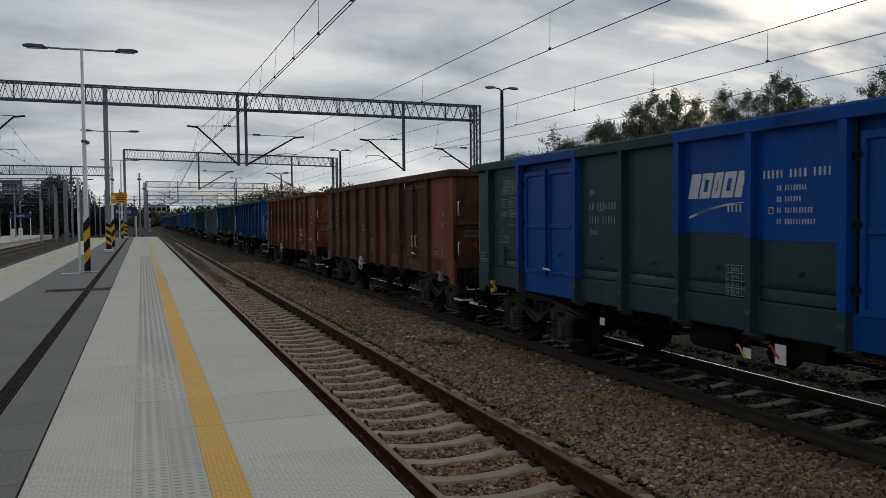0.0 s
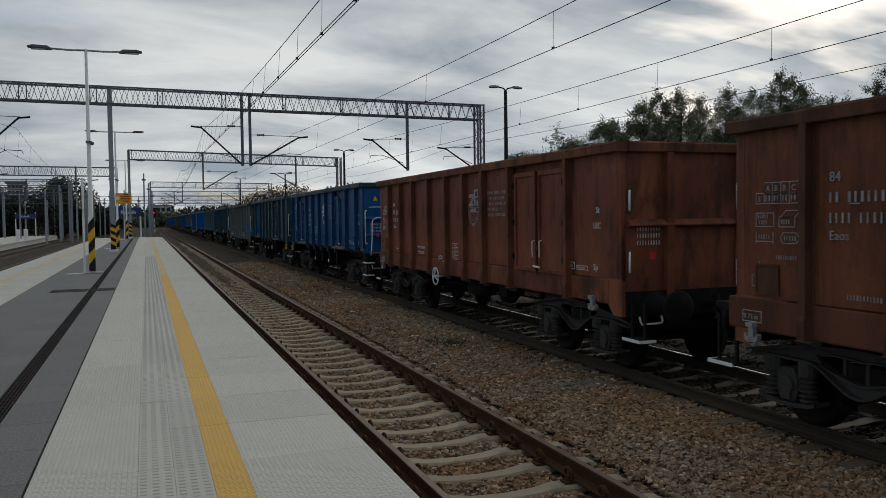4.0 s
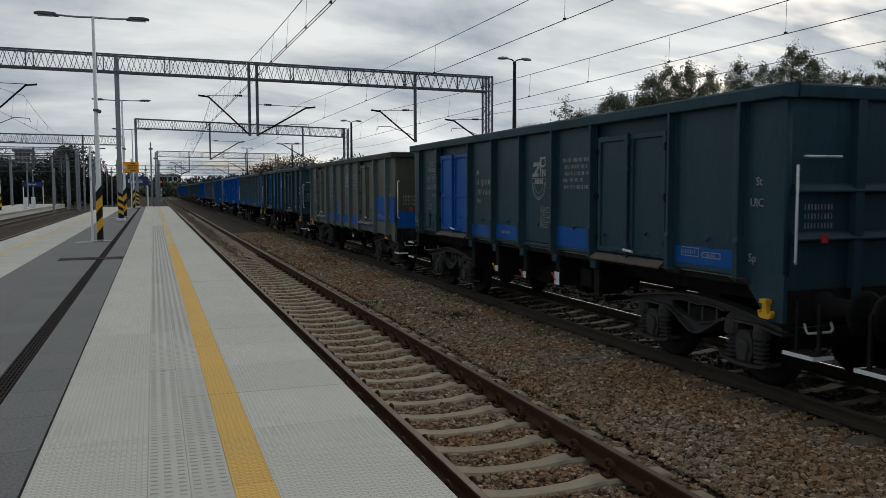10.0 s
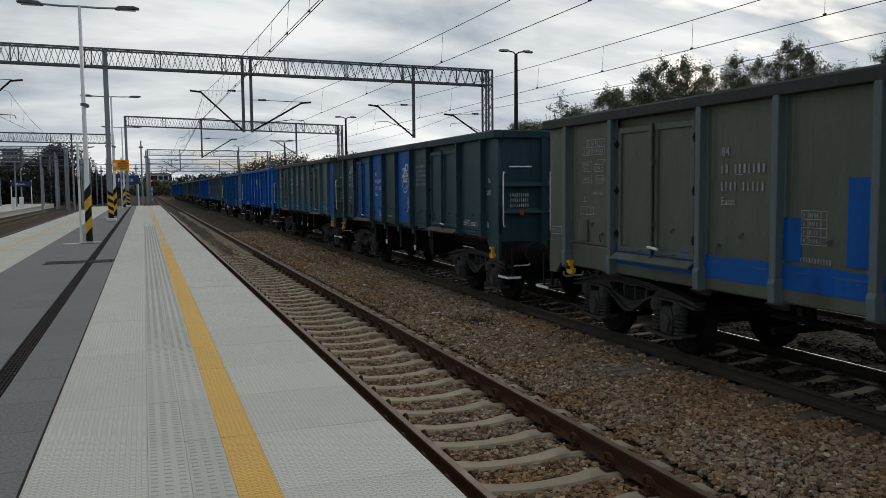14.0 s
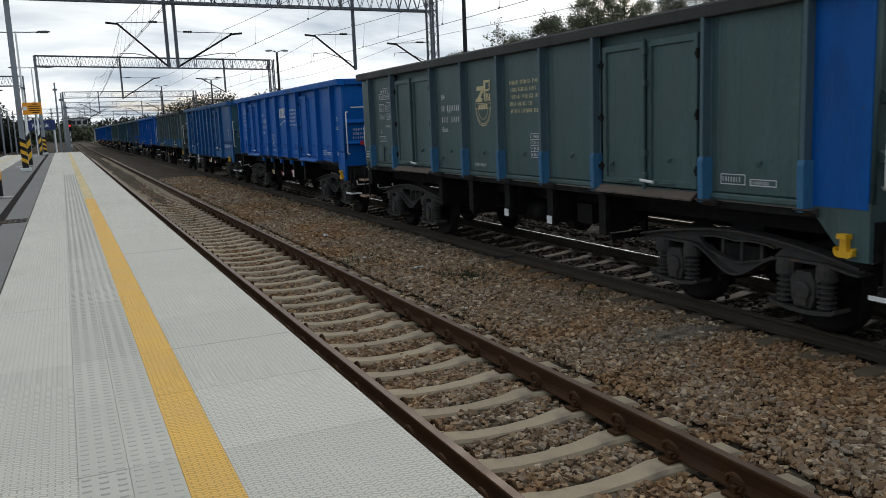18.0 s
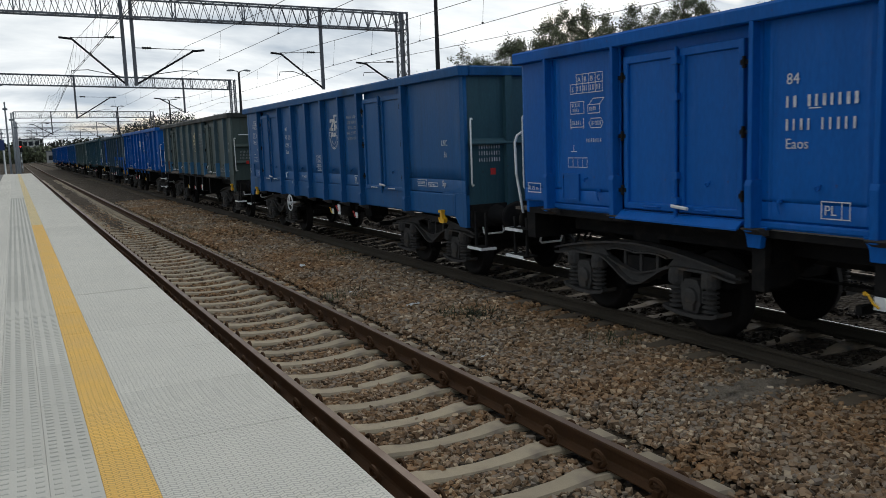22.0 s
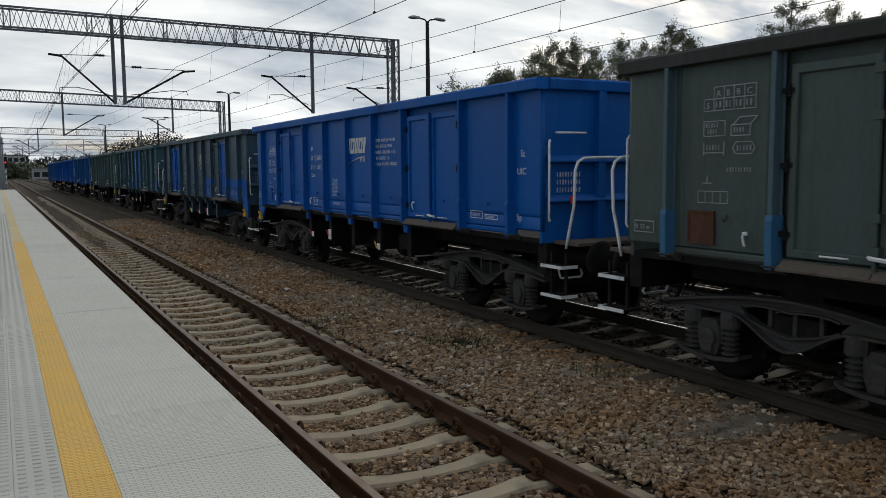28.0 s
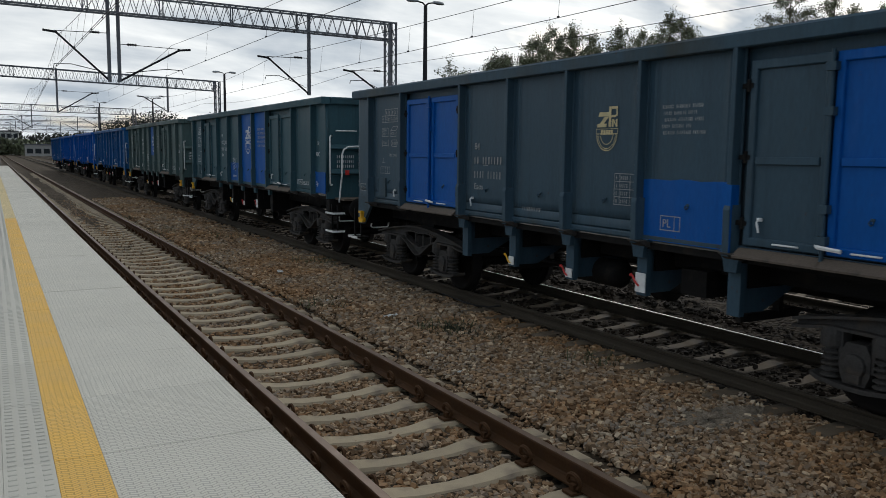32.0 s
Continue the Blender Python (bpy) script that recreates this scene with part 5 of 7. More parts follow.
    frame_lines(bm, 0, 0.34, 0, 0.11, 0.010)
    glyph_row(bm, 0.03, 0.03, 7, 0.05, rng)
    frame_lines(bm, 0.40, 0.74, 0.0, 0.07, 0.010)
    glyph_row(bm, 0.42, 0.015, 9, 0.035, rng)
    m["notes"] = bm
    bm = bmesh.new()                                   # small corner box
    frame_lines(bm, 0, 0.30, 0, 0.13, 0.012)
    m["corner_box"] = bm
    bm = bmesh.new()                                   # country box
    frame_lines(bm, 0, 0.28, 0, 0.155, 0.010)
    strip(bm, 0.195, 0.204, 0.010, 0.145)
    m["country_box"] = bm
    bm = bmesh.new()                                   # arc over the handwheel
    for r, t in ((0.21, 0.018), (0.15, 0.010)):
        ring = [(r * math.cos(a), r * math.sin(a)) for a in [math.pi * (0.12 + 0.76 * i / 14) for i in range(15)]]
        for p, q in zip(ring, ring[1:]):
            shape(bm, [p, q, (q[0] * (r - t) / r, q[1] * (r - t) / r), (p[0] * (r - t) / r, p[1] * (r - t) / r)])
    m["wheel_arc"] = bm
    bm = bmesh.new()                                   # small line of print
    glyph_row(bm, 0, 0, 11, 0.05, rng)
    m["small_print"] = bm
    bm = bmesh.new()                                   # end-wall dates
    for i in range(3):
        glyph_row(bm, 0.0, -0.10 * i, 9, 0.06, rng)
    m["dates"] = bm
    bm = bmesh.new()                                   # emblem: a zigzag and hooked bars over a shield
    shape(bm, [(0.05, 0.37), (0.40, 0.37), (0.42, 0.455), (0.07, 0.455)])
    shape(bm, [(0.02, 0.16), (0.15, 0.16), (0.36, 0.365), (0.23, 0.365)])
    shape(bm, [(0.0, 0.155), (0.30, 0.155), (0.30, 0.225), (0.02, 0.225)])
    for x0, x1, y0, y1 in ((0.36, 0.43, 0.155, 0.56), (0.435, 0.62, 0.51, 0.56), (0.575, 0.62, 0.37, 0.505), (0.435, 0.57, 0.345, 0.39), (0.46, 0.51, 0.155, 0.31), (0.57, 0.62, 0.155, 0.31)):
        strip(bm, x0, x1, y0, y1)
    shape(bm, [(0.515, 0.31), (0.515, 0.25), (0.565, 0.155), (0.565, 0.215)])
    for r, t in ((0.315, 0.016), (0.275, 0.012), (0.20, 0.012)):
        ring = [(0.31 + r * math.cos(a), 0.03 + 1.12 * r * math.sin(a)) for a in [math.pi * (1.0 + i / 20) for i in range(21)]]
        k = (r - t) / r
        for p, q in zip(ring, ring[1:]):
            shape(bm, [p, q, (0.31 + (q[0] - 0.31) * k, 0.03 + (q[1] - 0.03) * k), (0.31 + (p[0] - 0.31) * k, 0.03 + (p[1] - 0.03) * k)])
    for y in (0.125, 0.03):
        strip(bm, -0.02, 0.64, y - 0.010, y)
    strip(bm, -0.02, -0.008, 0.03, 0.115)
    strip(bm, 0.628, 0.64, 0.03, 0.115)
    for i in range(5):
        shape(bm, [(0.125 + 0.075 * i, 0.005), (0.185 + 0.075 * i, 0.005), (0.195 + 0.075 * i, 0.10), (0.135 + 0.075 * i, 0.10)])
    glyph_row(bm, 0.24, -0.295, 5, 0.035, rng)
    m["emblem"] = bm
    bm = bmesh.new()                                   # broad word-shaped emblem with a swoosh
    for x, w in ((0.0, 0.18), (0.20, 0.20), (0.42, 0.15), (0.59, 0.20), (0.81, 0.12)):
        e, hole = x + w - 0.008, w > 0.14 and x > 0.1                # slanted blocks, the broad ones with an opening
        slant = lambda u, v: (u + 0.08 * v / 0.29, v)
        for u0, u1, v0, v1 in ((x, e, 0.0, 0.075), (x, e, 0.215, 0.29), (x, x + 0.062, 0.075, 0.215), (e - 0.062, e, 0.075, 0.215)) if hole else ((x, e, 0.0, 0.29),):
            shape(bm, [slant(u0, v0), slant(u1, v0), slant(u1, v1), slant(u0, v1)])
    for k in (0.0, 0.06):
        arc = [(0.02 + k + 0.9 * i / 10, -0.24 + k * 0.3 + 0.16 * math.sin(i / 10 * math.pi / 2)) for i in range(11)]
        for i, (p, q) in enumerate(zip(arc, arc[1:])):
            t = 0.030 * (1 - i / 11)
            shape(bm, [p, q, (q[0], q[1] + t), (p[0], p[1] + t)])
    glyph_row(bm, 0.70, -0.16, 4, 0.085, rng, 0.4)
    m["wordmark"] = bm
    for v in m["emblem"].verts:
        v.co = Vector((0.06 + v.co.x * 0.82, 0.13 + v.co.y * 0.82, v.co.z))
    for bmx in m.values():
        for v in bmx.verts:
            v.co.z += 0.001
    return {k: mesh(k if k not in ("emblem", "wordmark") else "emblem", bmx, MAT["stencil"]) for k, bmx in m.items()}


MARK = marks()
MARK["uic"] = lettering("UIC", 0.13, MAT["stencil"])
MARK["st"] = lettering("St", 0.13, MAT["stencil"])
MARK["sp"] = lettering("Sp", 0.13, MAT["stencil"])
MARK["pl"] = lettering("PL", 0.12, MAT["stencil"])
MARK["class"] = lettering("Eaos", 0.13, MAT["stencil"])
MARK["floor_a"] = lettering("METALOWA", 0.12, MAT["stencil"])
MARK["floor_b"] = lettering("PODŁOGA", 0.12, MAT["stencil"])
MARK["r75"] = lettering("R 75 m", 0.075, MAT["stencil"])
for q in "ABCS":
    MARK[q] = lettering(q, 0.085, MAT["stencil"])
MARK["84"] = lettering("84", 0.14, MAT["stencil"])


# ---- the shared pieces of all wagons ----
def piece_set():
    g = dict(rim=rim_mesh(), rim_short=rim_mesh(5.95), end_rim=end_rim_mesh(), hinge=hinge_mesh(), lever=lever_mesh(), doorstep=doorstep_mesh(), end_wall=end_wall_mesh(),
             shelf=end_shelf_mesh(1.30), post=end_post_mesh(), corner=corner_mesh(), bracket=bracket_mesh(), knee=gusset_mesh(), underframe=underframe_mesh(), headstock=headstock_mesh(),
             buffer=buffer_mesh(), coupler=coupler_mesh(), hose=hose_mesh(), bar_corner=handle_mesh("corner"), bar_tall=handle_mesh("tall"), bar_shunter=handle_mesh("shunter"),
             bar_door=handle_mesh("door"), bar_end=handle_mesh("end"), bar_short=handle_mesh("short"), steps1=step_mesh(1), steps2=step_mesh(2), hook=hook_mesh(), plate=plate_mesh(0.12, 0.11), plate_large=plate_mesh(0.15, 0.21),
             lever_red=plate_lever(MAT["red"], "brake_lever"), lever_yellow=plate_lever(MAT["hook"], "brake_lever"), wheelset=wheelset_mesh(), side_frame=side_frame_mesh(),
             axlebox=axlebox_mesh(), spring=spring_mesh(), bolster=bolster_mesh(), tank=tank_mesh(), gear=rigging_mesh(), handwheel=handwheel_mesh(), ring=ring_mesh(), hanger=hanger_mesh(), ledge=ledge_mesh(), leaf_handle=leaf_handle_mesh(), cleat=cleat_mesh(),
             sill_shallow=tailing("shallow"), sill_deep=tailing("deep"))
    for z, key in ((1.36, "shallow"), (1.10, "deep")):
        g["rib_" + key] = rib_mesh(z, 0.026 if key == "shallow" else 0.046)
        g["foot_" + key] = rib_foot_mesh(z, 0.034 if key == "shallow" else 0.046, 0.42 if key == "shallow" else 0.20)
    bm = bmesh.new()
    box(bm, -1.2, 1.2, -END - 0.52, -END, 1.24, 1.28)
    g["deck"] = mesh("brake_platform", bm, MAT["plank"])
    bm = bmesh.new()
    box(bm, -0.02, 0.0, -0.155, 0.155, -0.14, 0.14)
    for a, b, c, d in ((-0.17, 0.17, 0.14, 0.165), (-0.17, 0.17, -0.165, -0.14), (-0.17, -0.145, -0.14, 0.14), (0.145, 0.17, -0.14, 0.14)):
        box(bm, -0.028, 0.0, a, b, c, d)
    g["pocket"] = mesh("label_pocket", bm, MAT["under"])
    bm = bmesh.new()
    box(bm, -0.01, 0.0, -0.045, 0.045, -0.05, 0.05)
    g["lamp"] = mesh("tail_reflector", bm, MAT["red"])
    return g


PIECE = piece_set()
PANELS, LEAVES, BOLTS = {}, {}, {}


def panel(width, seam=0.0, z0=1.40, z1=3.28):
    key = (round(width, 3), seam)
    if key not in PANELS:
        PANELS[key] = mesh("wall_panel", panel_mesh(width, z0, z1, seam), PAINT["grey"], True)
    return PANELS[key]


SEAMS = {0: 0.07, 8: 0.09, 9: 0.115, 11: 0.09, 12: 0.06}      # height of the welded joint, as a share of the wall
MIRROR = Matrix.Rotation(math.pi, 4, "Z")
WAGONS, WHEELS = [], []


def bogie(parent, y):
    b = place("bogie", PIECE["bolster"], parent, pose(0, y, 0))
    for s in (-1, 1):
        place("side_frame", PIECE["side_frame"], b, pose(s * 1.02, 0, 0, 0, 0, 0 if s < 0 else 180))
        for a in (-0.93, 0.93):
            place("axlebox", PIECE["axlebox"], b, pose(s * 1.02, a, 0, 0, 0, 0 if s < 0 else 180))
            for d in (-0.245, 0.245):
                place("coil_spring", PIECE["spring"], b, pose(s * 1.06, a + d, 0))
    for a in (-0.93, 0.93):
        WHEELS.append((place("wheelset", PIECE["wheelset"], b, pose(0, a, 0.455)), a))


def wagon(i, kind, sill, body, label, ribs=None, doors=("", "", "", ""), bars=(0, 0), patches=(), rim=None, rim_patches=(), ends=None, ink="stencil",
          emblem="", emblem_ink=None, near_deck=False, far_deck=False, wheel=False, plates=(("y", 1.25), ("r", 0.0), ("R", -1.25)), steps="white", feet=None, near_corner=None, end_field=None):
    y0 = FIRST + PITCH * i + BACK[i]
    high = pose(0, 0, 0.065 if i in (3, 4) else 0.0)           # two wagons have taller walls
    w = thing("goods_wagon", label, "goods wagon", pose(FREIGHT, y0, RAIL), "wagons of the train")
    c = PAINT[body]
    ribc = PAINT[ribs or body]
    footc = PAINT[feet or ribs or body]
    rimc = PAINT[rim or body]
    endc = PAINT[ends or body]
    far = i > 13
    place("underframe", PIECE["underframe"], w)
    for side in (-1, 1):
        turn = Matrix() if side < 0 else MIRROR if kind == "a" else Matrix.Diagonal((-1, 1, 1, 1))
        lines = list(RIBS[kind])
        for y in lines:
            if not (far and side > 0):
                place("rib", PIECE["rib_" + sill], w, turn @ pose(-SIDE, y, 0), mat=ribc)
                place("rib_foot", PIECE["foot_" + sill], w, turn @ pose(-SIDE, y, 0), mat=footc)
        edges = [-END] + lines + [FAR[kind]]
        for a, b in zip(edges, edges[1:]):
            if any(d and d[0] - 0.1 < (a + b) / 2 < d[1] + 0.1 for d in DOORS[kind]):
                continue
            place("wall_panel", panel(b - a, SEAMS.get(i, 0.0)), w, turn @ pose(-SIDE, (a + b) / 2, 0), mat=c)
        place("top_rail", PIECE["rim" if kind != "c" else "rim_short"], w, turn @ high, mat=rimc)
        place("side_sill", PIECE["sill_" + sill], w, turn, mat=c)
        for s in (-1, 1):
            t = turn if s < 0 else turn @ pose(0, FAR[kind] - END, 0) @ Matrix.Diagonal((1, -1, 1, 1))
            if not (near_deck if s < 0 else far_deck):         # none beside a brakeman's platform
                place("corner_plate", PIECE["corner"], w, t, mat=PAINT[near_corner] if near_corner and s < 0 else c)
        # side doors
        z0, z1 = (1.42, 3.08) if sill == "shallow" else (1.38, 3.08)
        for k, door in enumerate(DOORS[kind]):
            if not door:
                continue
            wide, mid = (door[1] - door[0]) / 2, (door[0] + door[1]) / 2
            bar = bars[k]
            if (kind, sill, k) not in LEAVES:
                LEAVES[kind, sill, k] = leaf_mesh(wide - 0.03, z0, z1), cross_rail_mesh(wide - 0.03, z0, z1)
                BOLTS[kind, sill] = bolt_mesh(z0, z1)
            bm_key = ("back", kind)
            if bm_key not in PANELS:
                bm = bmesh.new()
                box(bm, 0.055, 0.095, -wide - 0.15, wide + 0.15, 1.30, 3.28)
                PANELS[bm_key] = mesh("door_surround", bm, PAINT["grey"])
            place("door_surround", PANELS[bm_key], w, turn @ pose(-SIDE, mid, 0), mat=PAINT[doors[2 * k]] if i == 0 else c)
            for q, d in enumerate((wide / 2, -wide / 2)):
                tone = PAINT[doors[2 * k + q] or body] if side < 0 else c
                leaf = place("door", LEAVES[kind, sill, k][0], w, turn @ pose(-SIDE, mid + d, 0), mat=tone)
                if bar:
                    place("cross_rail", LEAVES[kind, sill, k][1], leaf, mat=tone)
                if side < 0:
                    for z in (1.62, 2.22, 2.86):
                        place("hinge", PIECE["hinge"], leaf, pose(0, (wide / 2 - 0.005) * (1 if d > 0 else -1), z) @ (Matrix() if d > 0 else Matrix.Diagonal((1, -1, 1, 1))), mat=MAT["under"])
                    place("leaf_handle", PIECE["leaf_handle"], leaf, pose(-0.045, -0.05 if d > 0 else 0.05, z0 + 0.035), "short white handle bar" if i > 8 else "", mat=None if i > 8 else tone)
            if side < 0 and kind == "c":
                for d in (0.13, -0.13):
                    place("door_handle", PIECE["bar_door"], w, pose(0, mid + d, 1.62), "small white handle")
            if side < 0:
                place("locking_bar", BOLTS[kind, sill], w, pose(-SIDE, mid, 0), mat=PAINT[doors[2 * k] or body])
                place("door_lever", PIECE["lever"], w, pose(-SIDE, mid + 0.02, 1.44))
                for d in (wide / 2, -wide / 2) if kind != "c" and i not in (0, 9) else ():
                    place("door_sill_plate", PIECE["doorstep"], w, pose(-SIDE, mid + d, 1.36 if sill == "shallow" else 1.33), mat=MAT["plank"] if sill == "shallow" and i != 8 else c)
    # repainted fields on the visible side
    for y_a, y_b, z_a, z_b, tone, *out in patches:
        x = out[0] if out else 0.0
        if abs(y_a - y_b) < 0.25 and x > 0.02:                 # paint carried over a stiffener
            mid, x = (y_a + y_b) / 2, 0.098
            half = 0.042 if sill == "shallow" else 0.051
            y_a, y_b = mid - half, mid + half
        elif not out:                                          # a field reaches to the stiffeners beside it
            snap = lambda y: min([q + d for q in RIBS[kind] for d in (-0.03, 0.03)] + [y], key=lambda q: (abs(q - y) > 0.13, q == y, abs(q - y)))
            y_a, y_b = snap(y_a), snap(y_b)
        place("paint_field", mesh("paint_field", patch_mesh(min(y_a, y_b), max(y_a, y_b), z_a, z_b, x), PAINT[tone]), w, pose(-SIDE, 0, 0))
    if end_field:                                              # the foot of the near end wall, repainted
        bm = bmesh.new()
        box(bm, -SIDE + 0.03, -0.54, -END - 0.0, -END + 0.016, end_field[0], end_field[1])
        place("paint_field", mesh("paint_field", bm, PAINT[end_field[2]]), w)
    for y_a, y_b, tone in rim_patches:
        bm = bmesh.new()
        prism(bm, [(-SIDE - 0.100, 3.197), (-SIDE - 0.118, 3.207), (-SIDE - 0.127, 3.324), (-SIDE - 0.111, 3.349), (-SIDE - 0.077, 3.349), (-SIDE - 0.077, 3.33)], "y", y_b, y_a)
        place("rim_paint", mesh("rim_paint", bm, PAINT[tone]), w)
    # ends
    for s in (-1, 1):
        t = Matrix() if s < 0 else pose(0, FAR[kind] - END, 0) @ MIRROR
        deck = near_deck if s < 0 else far_deck
        place("end_wall", PIECE["end_wall"], w, t @ pose(0, -END + 0.02, 0), mat=endc)
        place("end_rail", PIECE["end_rim"], w, t @ high @ pose(0, -END, 0), mat=rimc)
        for z in () if i == 5 else (1.81, 2.32) if kind == "a" else (2.20,):
            place("end_stiffener", PIECE["shelf"], w, t @ pose(0, -END + 0.02, z), mat=endc)
        for x in (-0.45, 0.45) if kind == "a" else (-0.62, 0.62):
            place("end_post", PIECE["post"], w, t @ pose(x, -END + 0.02, 0), mat=endc)
        place("headstock", PIECE["headstock"], w, t)
        for x in (-0.875, 0.875):
            place("buffer", PIECE["buffer"], w, t @ pose(x, -END - 0.02, 1.06))
        place("screw_coupling", PIECE["coupler"], w, t @ pose(0, -END - 0.05, 1.02))
        place("brake_hose", PIECE["hose"], w, t @ pose(0.28, -END - 0.04, 0.98))
        near_x = -1 if s < 0 else 1
        flip = Matrix() if s < 0 else Matrix.Diagonal((-1, 1, 1, 1))
        place("handrail", PIECE["bar_corner" if kind != "c" else "bar_short"], w, t @ pose(near_x * (SIDE - 0.07), -END - 0.02, 0) @ flip, "white-painted handrail")
        place("shunter_handle", PIECE["bar_shunter"], w, t @ (pose(-1.12, -END - 0.04, 0.92) if s < 0 else pose(0.76, -END - 0.04, 0.92)))
        stair = PIECE["steps2"] if deck else PIECE["steps1"]
        for q in stair:
            name = q.name.split(".")[0]
            place(name, q, w, t @ pose(near_x * 1.28, -END - 0.40, 0) @ flip, mat=MAT["board"] if steps == "wood" and name != "step_hanger" and s > 0 else None)
        if deck:
            place("brake_platform", PIECE["deck"], w, t)
            place("handrail", PIECE["bar_tall"], w, t @ pose(near_x * 1.22, -END - 0.47, 0) @ flip, "tall bent white handrail")
        if kind == "a" and not far and i != 5:
            place("end_handle", PIECE["bar_end"], w, t @ pose(near_x * 0.95, -END, 2.66), "short white handle")
        if s < 0:
            place("date", MARK["dates"], w, pose(-1.15, -END - 0.0, 2.10, 90, 0, 0), mat=MAT[ink])
            place("tail_reflector", PIECE["lamp"], w, pose(-0.95, -END - 0.075, 1.80 if kind == "a" else 1.75, 0, 0, 90))
        if not deck:
            place("towing_hook", PIECE["hook"], w, pose(-SIDE - 0.035, s * (END - 0.22) if sill == "shallow" else s * (END - 0.75), 1.02), mat=MAT["hook"] if body not in ("oxide", "rustred") else MAT["faded"])
    if i in (3, 12):
        bm = bmesh.new()
        if i == 3:
            prism(bm, [(-0.08, 0.0), (0.08, 0.0), (0.0, 0.14)], "y", -0.004, 0.0)
        else:
            box(bm, -0.05, 0.05, -0.004, 0.0, 0.0, 0.13)
        place("warning_label", mesh("warning_label", bm, MAT["orange" if i == 12 else "hook"]), w, pose(-0.98, -END + 0.017, 2.86))
    # running gear
    for y in (-4.54, 4.54):
        bogie(w, y)
    place("air_tank", PIECE["tank"], w)
    place("brake_gear", PIECE["gear"], w)
    if sill == "shallow":
        for y in (2.5, 1.25, 0.0, -1.25, -2.5):
            place("hanging_bracket", PIECE["bracket"], w, pose(0, y, 0), mat=PAINT[body] if body in ("slate",) else None)
            if not feet:
                place("knee_plate", PIECE["knee"], w, pose(0, y, 0), mat=c)
    for code, y in plates:
        x = -SIDE + 0.02
        z = 0.80 if code != "R" else 0.86
        bm_plate = place("marker_plate", PIECE["plate_large" if code == "R" else "plate"], w, pose(x, y, z))
        if code != "w":
            place("brake_lever", PIECE["lever_yellow" if code == "y" else "lever_red"], bm_plate, pose(0, 0.02, 0.0) @ Matrix.Scale(0.68, 4))
        if sill == "deep":
            place("plate_hanger", PIECE["hanger"], w, pose(x + 0.02, y + 0.03, 0))
    if wheel:
        place("handwheel", PIECE["handwheel"], w, pose(-SIDE - 0.10, 1.12 if kind == "c" else 2.37, 1.0 if kind == "c" else 0.86), "white handbrake wheel")
        place("wheel_arc", MARK["wheel_arc"], w, mark_pose(0.98 if kind == "c" else 2.15, 1.26), mat=MAT[ink])
    # markings
    ink_m, emb_m = MAT[ink], MAT[emblem_ink or ink]
    two = kind == "a"
    xo = mark_pose
    at = dict(a=(5.32, 5.0, 2.18, 0.95, 0.95, -0.33, -1.52), b=(5.75, 6.0, 2.72, 0.42, 1.5, -0.45, -1.55), c=(5.62, 5.45, 4.62, 0.22, 4.4, -0.68, -1.72))[kind]
    ty = at[0]
    tz = 2.20 if kind == "c" else 2.34 if i == 11 else 2.52
    place("load_table", MARK["table"], w, xo(ty, tz), mat=ink_m)
    for q, dx, dz in (("A", 0.15, 0.355), ("B", 0.27, 0.355), ("B", 0.39, 0.355), ("C", 0.51, 0.355), ("S", 0.03, 0.245)):
        place("table_letter", MARK[q], w, xo(ty - dx, tz + dz), mat=ink_m)
    place("radius_letters", MARK["r75"], w, xo(FAR[kind] - 0.14, 1.555 if kind != "c" else 1.175), mat=ink_m)
    place("label_pocket", PIECE["pocket"], w, pose(-SIDE - 0.005, 5.33 if two else at[1], 1.62), mat=c if i not in (10, 1) else PAINT["rustbrown"])
    place("corner_box", MARK["corner_box"], w, xo(FAR[kind] - 0.12, 1.52 if kind != "c" else 1.14), mat=ink_m)
    place("class_letters", MARK["class"], w, xo(at[2], 2.06 - (0.34 if i == 12 else 0.0)), mat=ink_m)
    drop = 0.34 if i == 12 else 0.0
    place("number_letters", MARK["84"], w, xo(at[2], 2.62 - drop), mat=ink_m)
    place("number_marking", MARK["number"], w, xo(at[2], 2.60 - drop), mat=ink_m)
    if i in (6, 8, 11, 12):
        place("country_box", MARK["country_box"], w, xo({11: 2.12, 12: -1.55}[i] if i > 8 else 1.80, 1.46), mat=ink_m)
        place("country_letters", MARK["pl"], w, xo({11: 2.09, 12: -1.58}[i] if i > 8 else 1.77, 1.495), mat=ink_m)
    if kind == "b":
        place("country_box", MARK["country_box"], w, xo(-1.85, 1.46), mat=ink_m)
        place("country_letters", MARK["pl"], w, xo(-1.87, 1.495), mat=ink_m)
    place("inspection_grid", MARK["grid"], w, xo({0: -0.80, 4: -0.72, 6: -0.78, 7: -0.85, 10: -0.85, 12: -0.82}.get(i, at[3]), 1.42 if kind == "c" or not i else 1.68), mat=ink_m)
    place("small_print", MARK["small_print"], w, xo(at[4], 1.50), mat=ink_m)
    place("note", MARK["notes"], w, xo(-4.65 if two else -4.75, 1.50), mat=ink_m)
    if i != 7:
        place("class_letters", MARK["st"], w, xo(-5.95 if two else -5.73, 2.36 if kind != "b" else 1.98), mat=ink_m)
    if i != 7:
        place("class_letters", MARK["uic"], w, xo(-5.87 if two else -5.65, 2.13 if kind != "b" else 2.16), mat=ink_m)
    if i != 7:
        place("class_letters", MARK["sp"], w, xo(-5.86 if two else -5.65, 1.52), mat=ink_m)
    ex, ax = at[5:]
